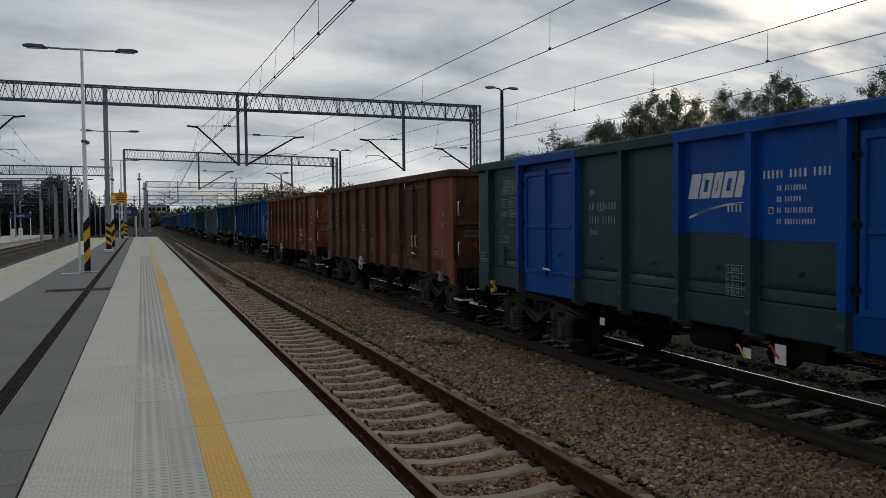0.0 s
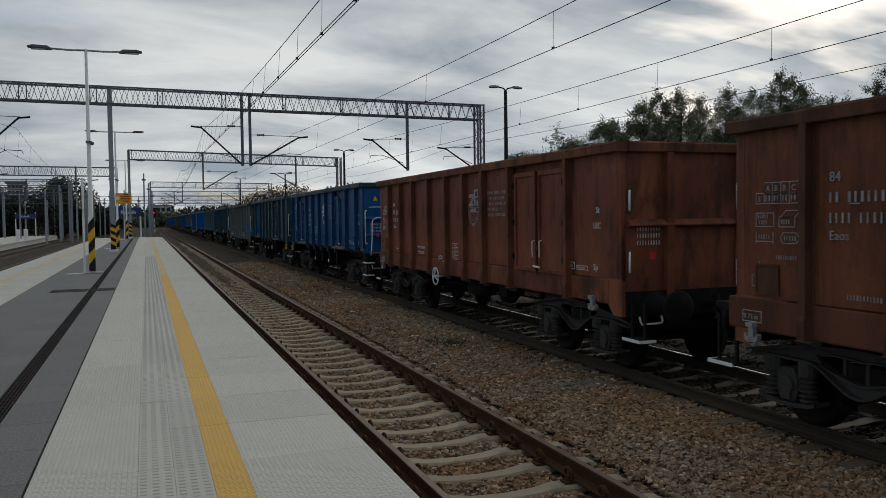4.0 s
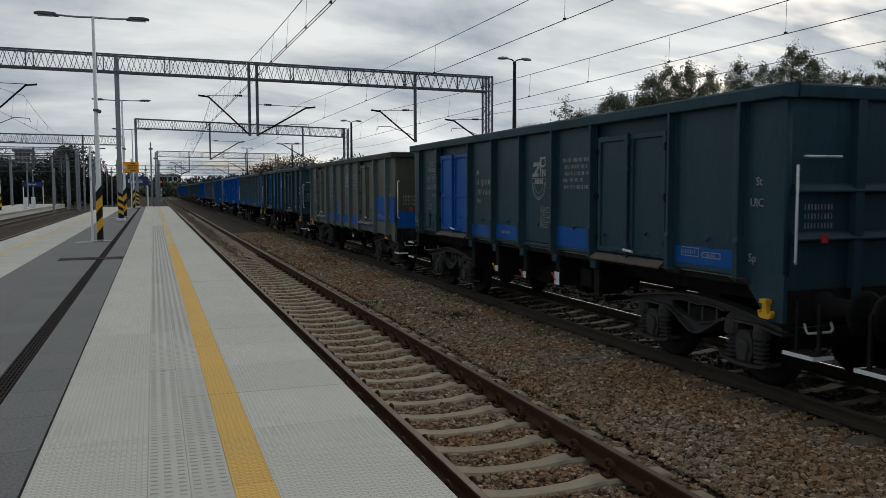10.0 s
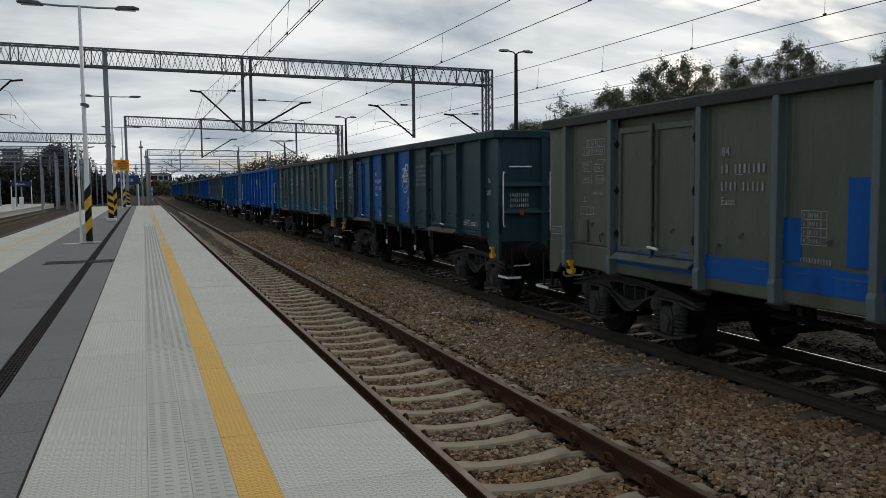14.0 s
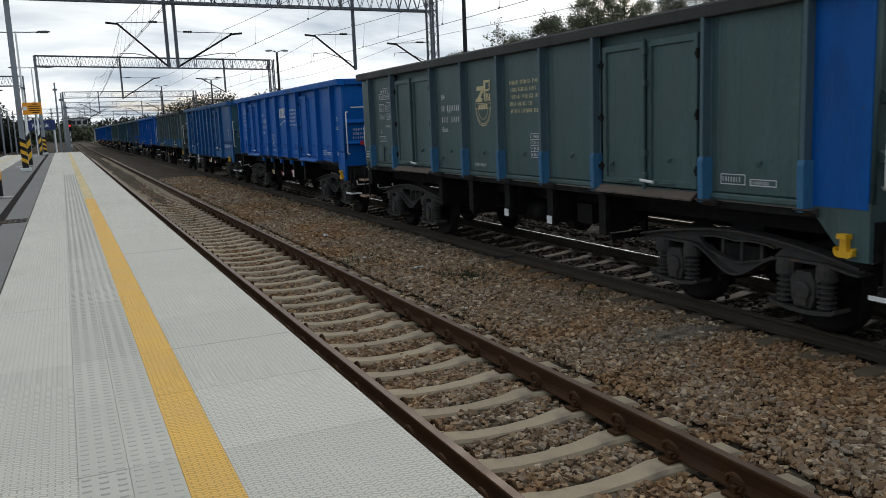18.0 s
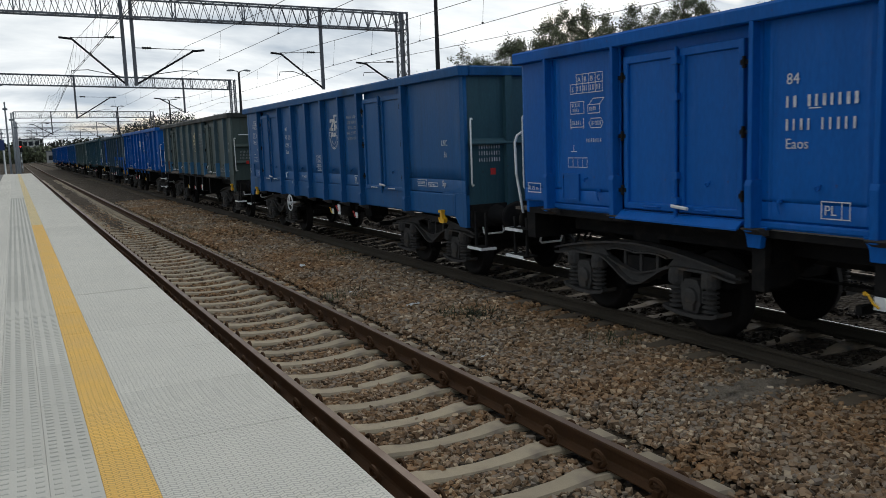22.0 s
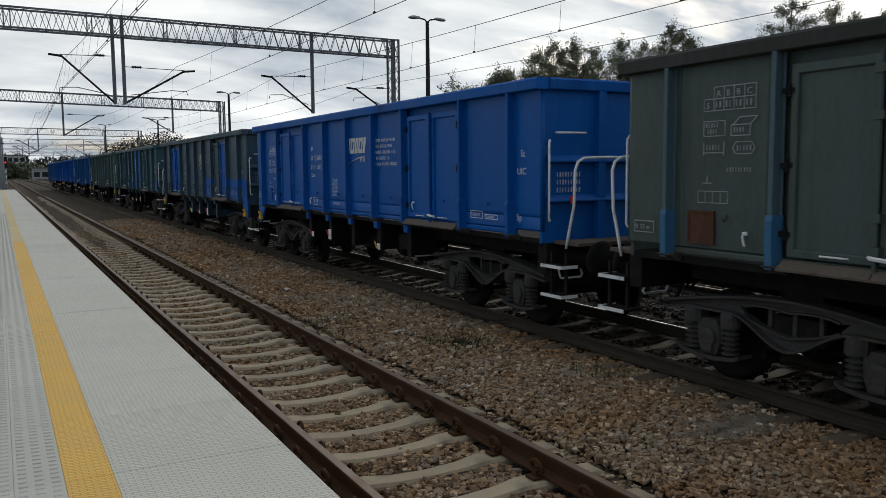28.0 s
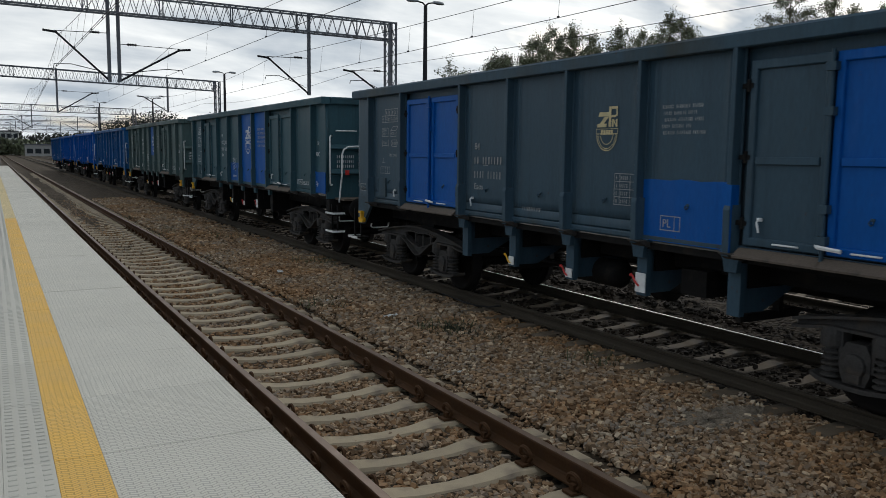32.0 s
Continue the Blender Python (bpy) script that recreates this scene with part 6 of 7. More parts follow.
    if kind == "c":
        for k, q in enumerate(("floor_a", "floor_b")):
            place("floor_letters", MARK[q], w, xo(2.60 if i == 2 else 1.20, (1.58 if i == 2 else 2.08) - 0.12 * k) @ Matrix.Scale(0.78, 4), mat=ink_m)
            if i == 1:
                place("small_print", MARK["small_print"], w, xo(2.45, 2.08 - 0.12 * k), mat=ink_m)
    if emblem == "emblem":
        ahead = 1.25 if i == 7 else 0.0                            # this one carries it one wall sheet further
        small = Matrix.Scale(0.68 if i == 12 else 1.0, 4)
        place("emblem", MARK["emblem"], w, xo(ex + ahead - (0.12 if i == 12 else 0), 2.36 if i == 12 else 2.28) @ small, mat=emb_m)
        place("address", MARK["address"], w, xo(ax + ahead, 2.70 if i == 12 else 2.75) @ (Matrix.Scale(0.62, 4) if i == 12 else Matrix()), mat=MAT["cream" if i == 7 else "faded"])
    elif emblem == "wordmark":
        place("emblem", MARK["wordmark"], w, xo(0.14 if i == 11 else -0.12, 2.52), mat=emb_m)
        place("address", MARK["heading" if i == 0 else "address"], w, xo(-1.22 if i == 11 else -1.38, 2.70), mat=emb_m)
    for q in w.children:
        if q.name.split(".")[0] in ("load_table", "number_marking", "radius_letters", "address", "inspection_grid", "small_print", "note", "date"):
            tagged(q, kind="stuff")
    for a in lines[:-1] if kind != "c" else ():
        place("lashing_ring", PIECE["ring"], w, pose(-SIDE - 0.012, a + 0.58, 1.72), mat=c)
    if i not in (0, 1, 2):
        for a in {"a": (4.78, 2.22, -2.80), "b": (5.25, 2.70, -2.17)}[kind]:
            place("tie_hook", PIECE["cleat"], w, pose(-SIDE - 0.012, a, 1.53 if a > -2 else 1.60) @ Matrix.Scale(0.78, 4), "small white tie-down hook" if i > 8 else "", mat=None if i > 8 else c)
    for a in lines:
        if i < 14:
            place("foot_ledge", PIECE["ledge"], w, pose(-SIDE, a, 1.335 if sill == "shallow" else 1.05))
    WAGONS.append((w, y0))


def train():
    B, C = "blue", "cobalt"
    wagon(0, "a", "deep", "bottle", "green-grey open goods wagon with blue doors and field", doors=(C, C, C, C), bars=(1, 1), rim="bottle",
          patches=((0.05, -1.16, 2.12, 3.2, C), (-1.34, -2.40, 2.05, 3.2, C), (-1.16, -1.34, 2.08, 3.2, C, 0.053), (0.09, -0.09, 2.1, 3.2, C, 0.053), (-2.41, -2.59, 1.4, 3.2, C, 0.053), (4.54, 4.36, 1.4, 3.2, C, 0.053), (2.59, 2.41, 1.4, 3.2, C, 0.053), (4.45, 2.50, 1.06, 1.39, C, 0.008), (-2.5, -4.45, 1.06, 1.39, C, 0.008)),
          rim_patches=((4.6, 2.45, C), (0.05, -6.4, C)), emblem="wordmark", ink="faded", emblem_ink="stencil", plates=(("w", 1.9), ("y", -1.1), ("R", -1.6)))
    wagon(1, "c", "deep", "rustred", "rusty red-brown open goods wagon with faded white markings", ink="faded", wheel=True, ends="rustbrown", doors=("", "", "rustbrown", "rustbrown"), rim="rustbrown", ribs="rustbrown",
          patches=((-4.95, -6.38, 1.41, 3.19, "freshred"), (-1.61, -2.76, 1.41, 3.19, "rustbrown"), (0.47, -0.54, 1.41, 3.19, "rustbrown")), plates=())
    wagon(2, "c", "deep", "oxide", "dark oxide-red open goods wagon with white markings and a handwheel", emblem="emblem", ink="stencil", emblem_ink="faded", wheel=True, rim="rustred", ribs="rustred", plates=())
    wagon(3, "a", "shallow", "navy", "dark blue open goods wagon with a white emblem", bars=(1, 1), emblem="emblem", rim="harbour", ends="steel", near_deck=True, plates=(("w", 1.25), ("w", -1.25)))
    wagon(4, "a", "shallow", "harbour", "dark grey-green open goods wagon with blue doors and blue lower fields", ink="faded", doors=(B, B, "", ""), bars=(1, 0),
          patches=((2.40, 1.35, 1.405, 1.62, B), (1.15, 0.1, 1.405, 1.66, B), (-1.35, -2.40, 1.405, 1.72, B), (-4.6, -5.66, 1.405, 1.62, B)), emblem="emblem", far_deck=True)
    wagon(5, "a", "deep", "khaki", "khaki-grey open goods wagon with blue repainted strips", ink="faded", emblem="emblem", ribs="ribgrey", rim="rimdark", ends="dirty",
          patches=((4.45, -4.45, 1.20, 1.385, B, 0.008), (4.45, -4.45, 1.36, 1.46, B), (1.22, 0.95, 1.50, 1.95, B), (0.38, 0.07, 1.50, 2.36, B), (-0.92, -1.17, 1.50, 2.40, B), (-4.52, -5.66, 1.42, 2.12, B), (-5.84, -6.38, 1.42, 2.12, B)), end_field=(1.27, 1.74, B),
          plates=(("w", -1.3),))
    wagon(6, "a", "shallow", "spruce", "blue-grey open goods wagon with two bright blue wall fields", doors=("navy", "steel", "", ""), emblem="emblem", patches=((2.41, 1.34, 1.40, 3.2, B), (-0.08, -1.17, 1.40, 3.2, B)), plates=(("w", 1.25), ("w", -1.25)))
    wagon(7, "a", "shallow", "grey", "grey open goods wagon with light blue ribs, cream emblem", ribs="ribblue", feet="skyrib", ink="stencil", emblem="emblem", emblem_ink="cream", rim="rimdark", patches=((-5.84, -6.38, 1.36, 3.2, B),), far_deck=True, steps="wood", plates=(("w", 0.0), ("w", -1.25)))
    wagon(8, "a", "shallow", "bright", "bright blue open goods wagon with white lettering", emblem="wordmark", far_deck=True, plates=(("y", 1.25), ("r", 0.0), ("R", -1.25)))
    wagon(9, "b", "deep", "steel", "mid-blue open goods wagon with a handwheel and a pale emblem", ends="teal", rim="steel", ribs="steel", ink="stencil", emblem="emblem", emblem_ink="stencil", wheel=True, plates=(("y", -0.35), ("R", -0.75), ("r", -1.75)))
    wagon(10, "a", "shallow", "olive", "olive-grey open goods wagon with blue-edged ribs and a cream emblem", ribs="ribblue", feet="skyrib", rim="rimdark", ink="faded", emblem="emblem", emblem_ink="cream", far_deck=True)
    wagon(11, "a", "shallow", "azure", "cobalt blue open goods wagon with white lettering", emblem="wordmark", near_deck=True, plates=(("r", 2.3), ("R", 1.25), ("y", -1.25)))
    wagon(12, "a", "shallow", "slate", "slate-grey open goods wagon with blue doors and blue lower fields", doors=(B, B, "", B), bars=(1, 1), emblem="emblem", emblem_ink="cream", ink="faded", near_corner=B,
          patches=((-1.34, -2.41, 1.34, 1.98, B), (-4.54, -5.66, 1.34, 1.95, B), (-5.84, -6.38, 1.34, 1.95, B), (-4.35, -4.55, 1.31, 1.96, B, 0.067), (-5.65, -5.85, 1.31, 1.96, B, 0.067), (-2.40, -2.60, 1.31, 1.97, B, 0.067)))
    wagon(13, "a", "shallow", "teal", "grey-green open goods wagon with blue fields and rails at its end", emblem="emblem", near_deck=True, patches=((0.05, -1.16, 1.4, 3.2, B), (-1.34, -2.41, 1.4, 3.2, B), (1.16, 0.1, 1.4, 1.9, B), (-5.84, -6.38, 1.36, 1.8, B)))
    wagon(14, "a", "shallow", "grey", "grey open goods wagon with one blue wall field", emblem="emblem", patches=((-0.1, -1.17, 2.0, 3.2, B),))
    wagon(15, "a", "shallow", "steel", "blue open goods wagon with white markings", emblem="emblem")
    wagon(16, "a", "shallow", "blue", "blue open goods wagon with white markings", emblem="wordmark")
    wagon(17, "a", "shallow", "blue", "blue open goods wagon with white markings", emblem="wordmark")
    wagon(18, "a", "deep", "steel", "blue open goods wagon at the end of the train", emblem="emblem")


train()


# ---- overhead line: gantries, brackets, wires ----
def gantry(y, x0, x1, top, fall, drops, posts, label, pitch=0.52):
    """A lattice beam across the tracks on its posts; the beam falls by fall from x0 to x1."""
    g = thing("gantry", label, "gantry", pose(0, y, 0), "gantries over the tracks")
    deep, wide, n = 0.83, 0.62, max(4, round((x1 - x0) / pitch))
    at = lambda x: top - fall * (x - x0) / (x1 - x0)
    for z in (0.0, -deep):
        for d in (-wide / 2, wide / 2):
            bm = bmesh.new()
            prism(bm, [(x0, at(x0) + z + 0.038), (x1, at(x1) + z + 0.038), (x1, at(x1) + z - 0.038), (x0, at(x0) + z - 0.038)], "y", d - 0.045, d + 0.045)
            part("chord", bm, MAT["gantry"], g)
    for d in (-wide / 2, wide / 2):
        bm = bmesh.new()
        for i in range(n):
            a, b = (x0 + (x1 - x0) * min(1, (i + q) / n) for q in ((0, 1) if d < 0 else (0.5, 1.5)))
            m = (a + b) / 2
            rod(bm, (a, d, at(a) - deep), (m, d, at(m)), 0.018, 4)
            rod(bm, (m, d, at(m)), (b, d, at(b) - deep), 0.018, 4)
            if i % 6 == 0:
                rod(bm, (a, d, at(a) - deep), (a, d, at(a)), 0.035, 4)
        part("lattice", bm, MAT["gantry"], g)
    bm = bmesh.new()
    for i in range(0, n + 1, 3):
        x = x0 + (x1 - x0) * i / n
        for z in (0, -deep):
            rod(bm, (x, -wide / 2, at(x) + z), (x, wide / 2, at(x) + z), 0.02, 4)
    tagged(part("bracing", bm, MAT["gantry"], g), kind="stuff")
    for x, kind, foot in posts:
        if kind == "lattice":
            for dx in (-0.19, 0.19):
                for dy in (-0.27, 0.27):
                    bm = bmesh.new()
                    box(bm, x + dx - 0.045, x + dx + 0.045, dy - 0.045, dy + 0.045, foot, at(x) + 0.05)
                    part("post_leg", bm, MAT["gantry"], g)
            bm = bmesh.new()
            k, z = 1, foot + 0.3
            while z < at(x) - 0.5:
                for dy in (-0.27, 0.27):
                    rod(bm, (x - 0.19 * k, dy, z), (x + 0.19 * k, dy, z + 0.5), 0.018, 4)
                for dx in (-0.19, 0.19):
                    rod(bm, (x + dx, -0.27 * k, z), (x + dx, 0.27 * k, z + 0.5), 0.018, 4)
                k, z = -k, z + 0.5
            part("post_lattice", bm, MAT["gantry"], g)
        else:
            bm = bmesh.new()
            prism(bm, [(x - 0.11, -0.11), (x + 0.11, -0.11), (x + 0.11, -0.09), (x + 0.015, -0.09), (x + 0.015, 0.09), (x + 0.11, 0.09), (x + 0.11, 0.11), (x - 0.11, 0.11),
                       (x - 0.11, 0.09), (x - 0.015, 0.09), (x - 0.015, -0.09), (x - 0.11, -0.09)], "z", foot, at(x))
            part("post", bm, MAT["galvanised"], g)
            if kind == "striped":
                bm = bmesh.new()
                box(bm, x - 0.22, x + 0.22, -0.22, 0.22, foot, foot + 0.16)
                part("foot", bm, MAT["white"], g, bevel=0.02)
                stripes(g, x, 0, 0.112, foot + 0.16, foot + 1.36, 7, True)
    for x, bottom, arms, *bare in drops:
        if not bare:                                           # a bare set hangs on the main post itself
            bm = bmesh.new()
            box(bm, x - 0.07, x + 0.07, -0.07, 0.07, bottom, at(x) + 0.08)
            part("drop_post", bm, MAT["gantry"], g)
        for tip, z in arms:
            s = 1 if tip > x else -1
            bm = bmesh.new()
            rod(bm, (x, 0, bottom + 0.05), (tip - s * 0.35, 0, z - 0.05), 0.045, 7)
            rod(bm, (tip - s * 0.40, 0, z - 0.06), (tip + s * 0.15, 0, z), 0.05, 7)
            part("bracket_tube", bm, MAT["black_steel"], g)
            bm = bmesh.new()
            rod(bm, (x, 0, z + 0.05), (tip - s * 0.3, 0, z), 0.016, 5)
            part("top_tie", bm, MAT["wire"], g)
            for c in (x + s * 0.35,):
                bm = bmesh.new()
                spin(bm, [(k * 0.05, 0.03 + 0.035 * (k % 2)) for k in range(9)], (c, 0, z + 0.05), (s, 0, 0), 8)
                part("insulator", bm, MAT["black"], g)
            bm = bmesh.new()
            tube(bm, [(x + s * 0.25, 0, bottom + 0.42), (tip - s * 0.9, 0, 5.08), (tip - s * 0.25, 0, 5.05), (tip - s * 0.2, 0, 4.88)], 0.018, 5)
            part("steady_arm", bm, MAT["wire"], g)
    return g


def stripes(parent, x, y, half, z0, z1, n, square):
    """Black and yellow warning bands wound round a post."""
    h = (z1 - z0) / n
    for i in range(n):
        bm = bmesh.new()
        a, b = z0 + h * i, z0 + h * (i + 1) - 0.002
        k = 0.0 if i in (0,) else 0.11
        if square:
            for s in (-1, 1):
                front, back = (0.0, -0.10) if s > 0 else (0.14, 0.24)
                rings = [[(x + s * e, y - half - 0.01, a + (front if i else 0)), (x + s * e, y + half + 0.01, a + (back if i else 0)), (x + s * e, y + half + 0.01, b + back), (x + s * e, y - half - 0.01, b + front)] for e in (half + 0.012, half)]
                loft(bm, rings)
                rings = [[(x - half - 0.012, y + s * (half + 0.012), a + (0.14 if i else 0)), (x + half + 0.012, y + s * (half + 0.012), a), (x + half + 0.012, y + s * (half + 0.012), b), (x - half - 0.012, y + s * (half + 0.012), b + 0.14)],
                         [(x - half - 0.012, y + s * half, a + (0.14 if i else 0)), (x + half + 0.012, y + s * half, a), (x + half + 0.012, y + s * half, b), (x - half - 0.012, y + s * half, b + 0.14)]]
                loft(bm, rings)
        else:
            m = 16
            low = [(x + half * math.cos(2 * math.pi * q / m), y + half * math.sin(2 * math.pi * q / m), a + (k * math.cos(2 * math.pi * q / m) if i else 0)) for q in range(m)]
            high = [(px, py, b + 0.12 * math.cos(2 * math.pi * q / m)) for q, (px, py, _) in enumerate(low)]
            loft(bm, [low, high])
        part("warning_band", bm, MAT["black" if i % 2 == 0 else "hook"], parent)


def catenary(name, x, label, supports, low, rise, contacts, step, phase, far, stagger=0.2, height=4.83):
    """One track's overhead line: a sagging carrier wire, its contact wires and droppers."""
    t = thing(name, label, "overhead wire", group="overhead wires")

    def carrier(y):
        for a, b in zip(supports, supports[1:]):
            if a <= y <= b:
                u = (y - (a + b) / 2) / ((b - a) / 2)
                return low + rise * u * u
        return low + rise

    ys = [supports[0]]
    while ys[-1] < far:
        ys.append(ys[-1] + 2.0)

    def sway(y):
        k = max(0, sum(q <= y for q in supports[:-1]) - 1)
        u = (y - supports[k]) / (supports[k + 1] - supports[k])
        return stagger * (1 if k % 2 == 0 else -1) * (1 - 2 * u)

    bm = bmesh.new()
    tube(bm, [(x + sway(y) * 0.3, y, carrier(y)) for y in ys], 0.009, 5)
    part("carrier_wire", bm, MAT["wire"], t)
    for d in contacts:
        bm = bmesh.new()
        tube(bm, [(x + d + sway(y), y, height) for y in ys[::2]], 0.0085, 5)
        part("contact_wire", bm, MAT["wire"], t)
    y = phase
    while y < min(far, 110):
        bm = bmesh.new()
        rod(bm, (x + sway(y) * 0.3, y, carrier(y)), (x + sway(y), y, height + 0.01), 0.0045, 4)
        box(bm, x + sway(y) - 0.02, x + sway(y) + 0.02, y - 0.03, y + 0.03, height, height + 0.04)
        part("dropper", bm, MAT["wire"], t)
        y += step


def overhead():
    wide = "grey lattice steel gantry carrying the overhead wires across the tracks"
    gantry(44, -15.0, 18.5, 8.40, 0.38, ((4.87, 4.40, ((2.45, 6.43),)), (5.28, 4.40, ((8.20, 6.0),)), (14.0, 4.22, ((11.6, 5.95),)), (18.2, 4.22, ((15.95, 5.55),), True), (-8.75, 3.6, ((-5.3, 6.68),))),
           ((-1.565, "striped", 0.0), (18.4, "lattice", -1.0), (-14.9, "lattice", -1.0)), wide)
    gantry(79, -1.35, 18.0, 8.0, 0.48, ((5.1, 4.37, ((8.1, 6.1),)), (13.75, 4.7, ((11.4, 6.0),))), ((-1.35, "striped", 0.0), (18.0, "lattice", -1.0)), wide)
    gantry(128, 0.7, 18.2, 7.35, 0.22, ((5.2, 4.2, ((2.6, 5.7),)), (13.5, 4.4, ((11.2, 5.6),))), ((0.7, "plain", -1.0), (18.2, "lattice", -1.0)), wide)
    for y, x0, x1, top in ((165, 0.6, 30, 7.2), (205, -30, 26, 7.4), (255, -25, 34, 7.6), (320, -40, 30, 8.0)):
        gantry(y, x0, x1, top, 0.1, ((5.2, 4.6, ((2.8, 5.9), (8.0, 5.9))), (14, 4.6, ((11.6, 5.9),))), ((x0, "plain", -1.0), (x1, "plain", -1.0)), "distant grey lattice gantry over the station throat", 1.4)
    far = "distant grey lattice gantry over the western tracks"
    gantry(85, -30.0, -2.55, 6.98, 0.22, ((-6.2, 4.3, ((-4.4, 5.6),)),), ((-2.6, "plain", -1.0), (-29.9, "lattice", -1.0)), far)
    for y, x0, x1, top in ((110, -42, -8.6, 6.6), (118, -45, -9.5, 7.2), (126, -44, -11.2, 6.2), (133, -46, -7.4, 6.0), (140, -45, -12.5, 7.0), (143, -46, -9.0, 5.4), (160, -48, -10, 7.0), (190, -50, -13, 7.2)):
        gantry(y, x0, x1, top, 0.0, ((x1 - 5, 4.2, ((x1 - 3, 5.6),)), (x1 - 12, 4.2, ((x1 - 10, 5.6),))), ((x1, "plain", -1.0), ((x0 + x1) / 2, "plain", -1.0), (x0, "plain", -1.0)), far, 1.1)
    spans = [-20, 44, 79, 128, 165, 205, 255, 320]
    line = "thin dark overhead contact line with droppers above a track"
    catenary("overhead_line", NEAR, line, spans, 5.49, 0.80, (-0.03, 0.03), 2.35, 4.97, 320, 0.38)
    catenary("overhead_line", FREIGHT, line, spans, 5.55, 0.60, (0.0,), 7.6, 6.7, 320)
    catenary("overhead_line", 12.2, line, spans, 5.36, 0.55, (0.0,), 3.95, 5.6, 320, height=4.70)
    catenary("overhead_line", 16.7, line, spans, 5.09, 0.5, (), 4.0, 400, 320)
    catenary("overhead_line", -5.7, line, [-20, 44, 85, 140, 205, 255, 320], 4.98, 1.15, (0.0,), 4.0, 5.0, 320)


# ---- lamps, signs, signals ----
def platform_lamp(y, x=-1.58, striped=True, far=False, base=0.0):
    t = thing("platform_lamp", "white twin-arm platform lamp post with black and yellow warning bands" if striped else "grey twin-arm platform lamp post", "street lamp", pose(x, y, base), "lamps along the platform")
    bm = bmesh.new()
    spin(bm, [(0.0, 0.090), (1.70, 0.090), (1.76, 0.070), (6.80, 0.042)], (0, 0, 0), (0, 0, 1), 16)
    part("pole", bm, MAT["white"] if not far else MAT["galvanised"], t, smooth=True)
    bm = bmesh.new()
    box(bm, -0.30, 0.30, -0.30, 0.30, -0.0, 0.025)
    part("base_plate", bm, MAT["concrete"], t)
    if striped:
        stripes(t, 0, 0, 0.0945, 0.06, 1.62, 5, False)
    bm = bmesh.new()
    rod(bm, (0, 0, 3.96), (0, 0, 4.03), 0.085, 10)
    bmesh.ops.create_icosphere(bm, subdivisions=2, radius=0.06, matrix=Matrix.Translation((0.10, -0.08, 3.95)))
    part("camera_housing", bm, MAT["gantry"], t)
    for s in (-1, 1):
        bm = bmesh.new()
        tube(bm, [(0, 0, 6.76), (s * 0.5, 0, 6.75), (s * 1.0, 0, 6.77)], 0.03, 7)
        arm = part("arm", bm, MAT["galvanised"], t)
        bm = bmesh.new()
        prism(bm, [(s * 0.92, 6.74), (s * 1.05, 6.83), (s * 1.45, 6.84), (s * 1.60, 6.80), (s * 1.60, 6.77), (s * 1.0, 6.73)], "y", -0.13, 0.13)
        head = part("lamp_head", bm, MAT["gantry"], t, bevel=0.012)
        bm = bmesh.new()
        box(bm, min(s * 1.1, s * 1.5), max(s * 1.1, s * 1.5), -0.09, 0.09, 6.722, 6.735)
        part("lens", bm, MAT["lens"], head)
    bm = bmesh.new()
    rod(bm, (-0.20, -0.22, 0.0), (-0.20, -0.22, 2.9), 0.032, 8)
    box(bm, -0.7, -0.2, -0.36, -0.14, 0.0, 0.012)
    part("side_pipe", bm, MAT["white"], t)


def yard_lamp(x, y, top, base=-1.0):
    t = thing("yard_lamp", "tall black lamp post with two drooping heads", "street lamp", pose(x, y, 0), "yard lamps beyond the tracks")
    bm = bmesh.new()
    spin(bm, [(base, 0.14), (3.0, 0.12), (top - 0.2, 0.085)], (0, 0, 0), (0, 0, 1), 12)
    part("pole", bm, MAT["black_steel"], t, smooth=True)
    for s in (-1, 1):
        bm = bmesh.new()
        tube(bm, [(0, 0, top - 0.2), (s * 0.15, 0, top - 0.08), (s * 0.45, 0, top - 0.03)], 0.035, 7)
        arm = part("arm", bm, MAT["black_steel"], t)
        bm = bmesh.new()
        spin(bm, [(0, 0.05), (0.06, 0.09), (0.30, 0.125), (0.52, 0.10), (0.60, 0.02)], (s * 0.38, 0, top - 0.02), (s, 0, -0.08), 12)
        for v in bm.verts:                                     # flat-bellied head
            v.co.z = top - 0.03 + (v.co.z - top + 0.03) * (0.9 if v.co.z > top - 0.03 else 0.55)
        part("lamp_head", bm, MAT["galvanised"], arm, smooth=True)


def orange_sign():
    t = thing("warning_sign", "orange warning sign with small black print on a post", "sign", pose(-1.04, 43.75, 2.72))
    bm = bmesh.new()
    box(bm, -0.38, 0.38, -0.012, 0.012, -0.26, 0.26)
    part("sheet", bm, MAT["orange"], t, bevel=0.004)
    bm = bmesh.new()
    for i, (a, b) in enumerate(((0.02, 0.22), (-0.14, 0.32), (-0.12, 0.30), (-0.14, 0.32), (-0.02, 0.24))):
        box(bm, a, b, -0.018, -0.0125, 0.17 - 0.09 * i, 0.205 - 0.09 * i)
    tagged(part("print", bm, MAT["black"], t), kind="stuff")
    bm = bmesh.new()
    box(bm, -0.36, -0.20, -0.018, -0.0125, -0.07, 0.09)
    part("pictogram_field", bm, MAT["white"], t)
    bm = bmesh.new()
    box(bm, -0.60, 0.30, 0.012, 0.05, -0.03, 0.03)
    part("bracket", bm, MAT["galvanised"], t)


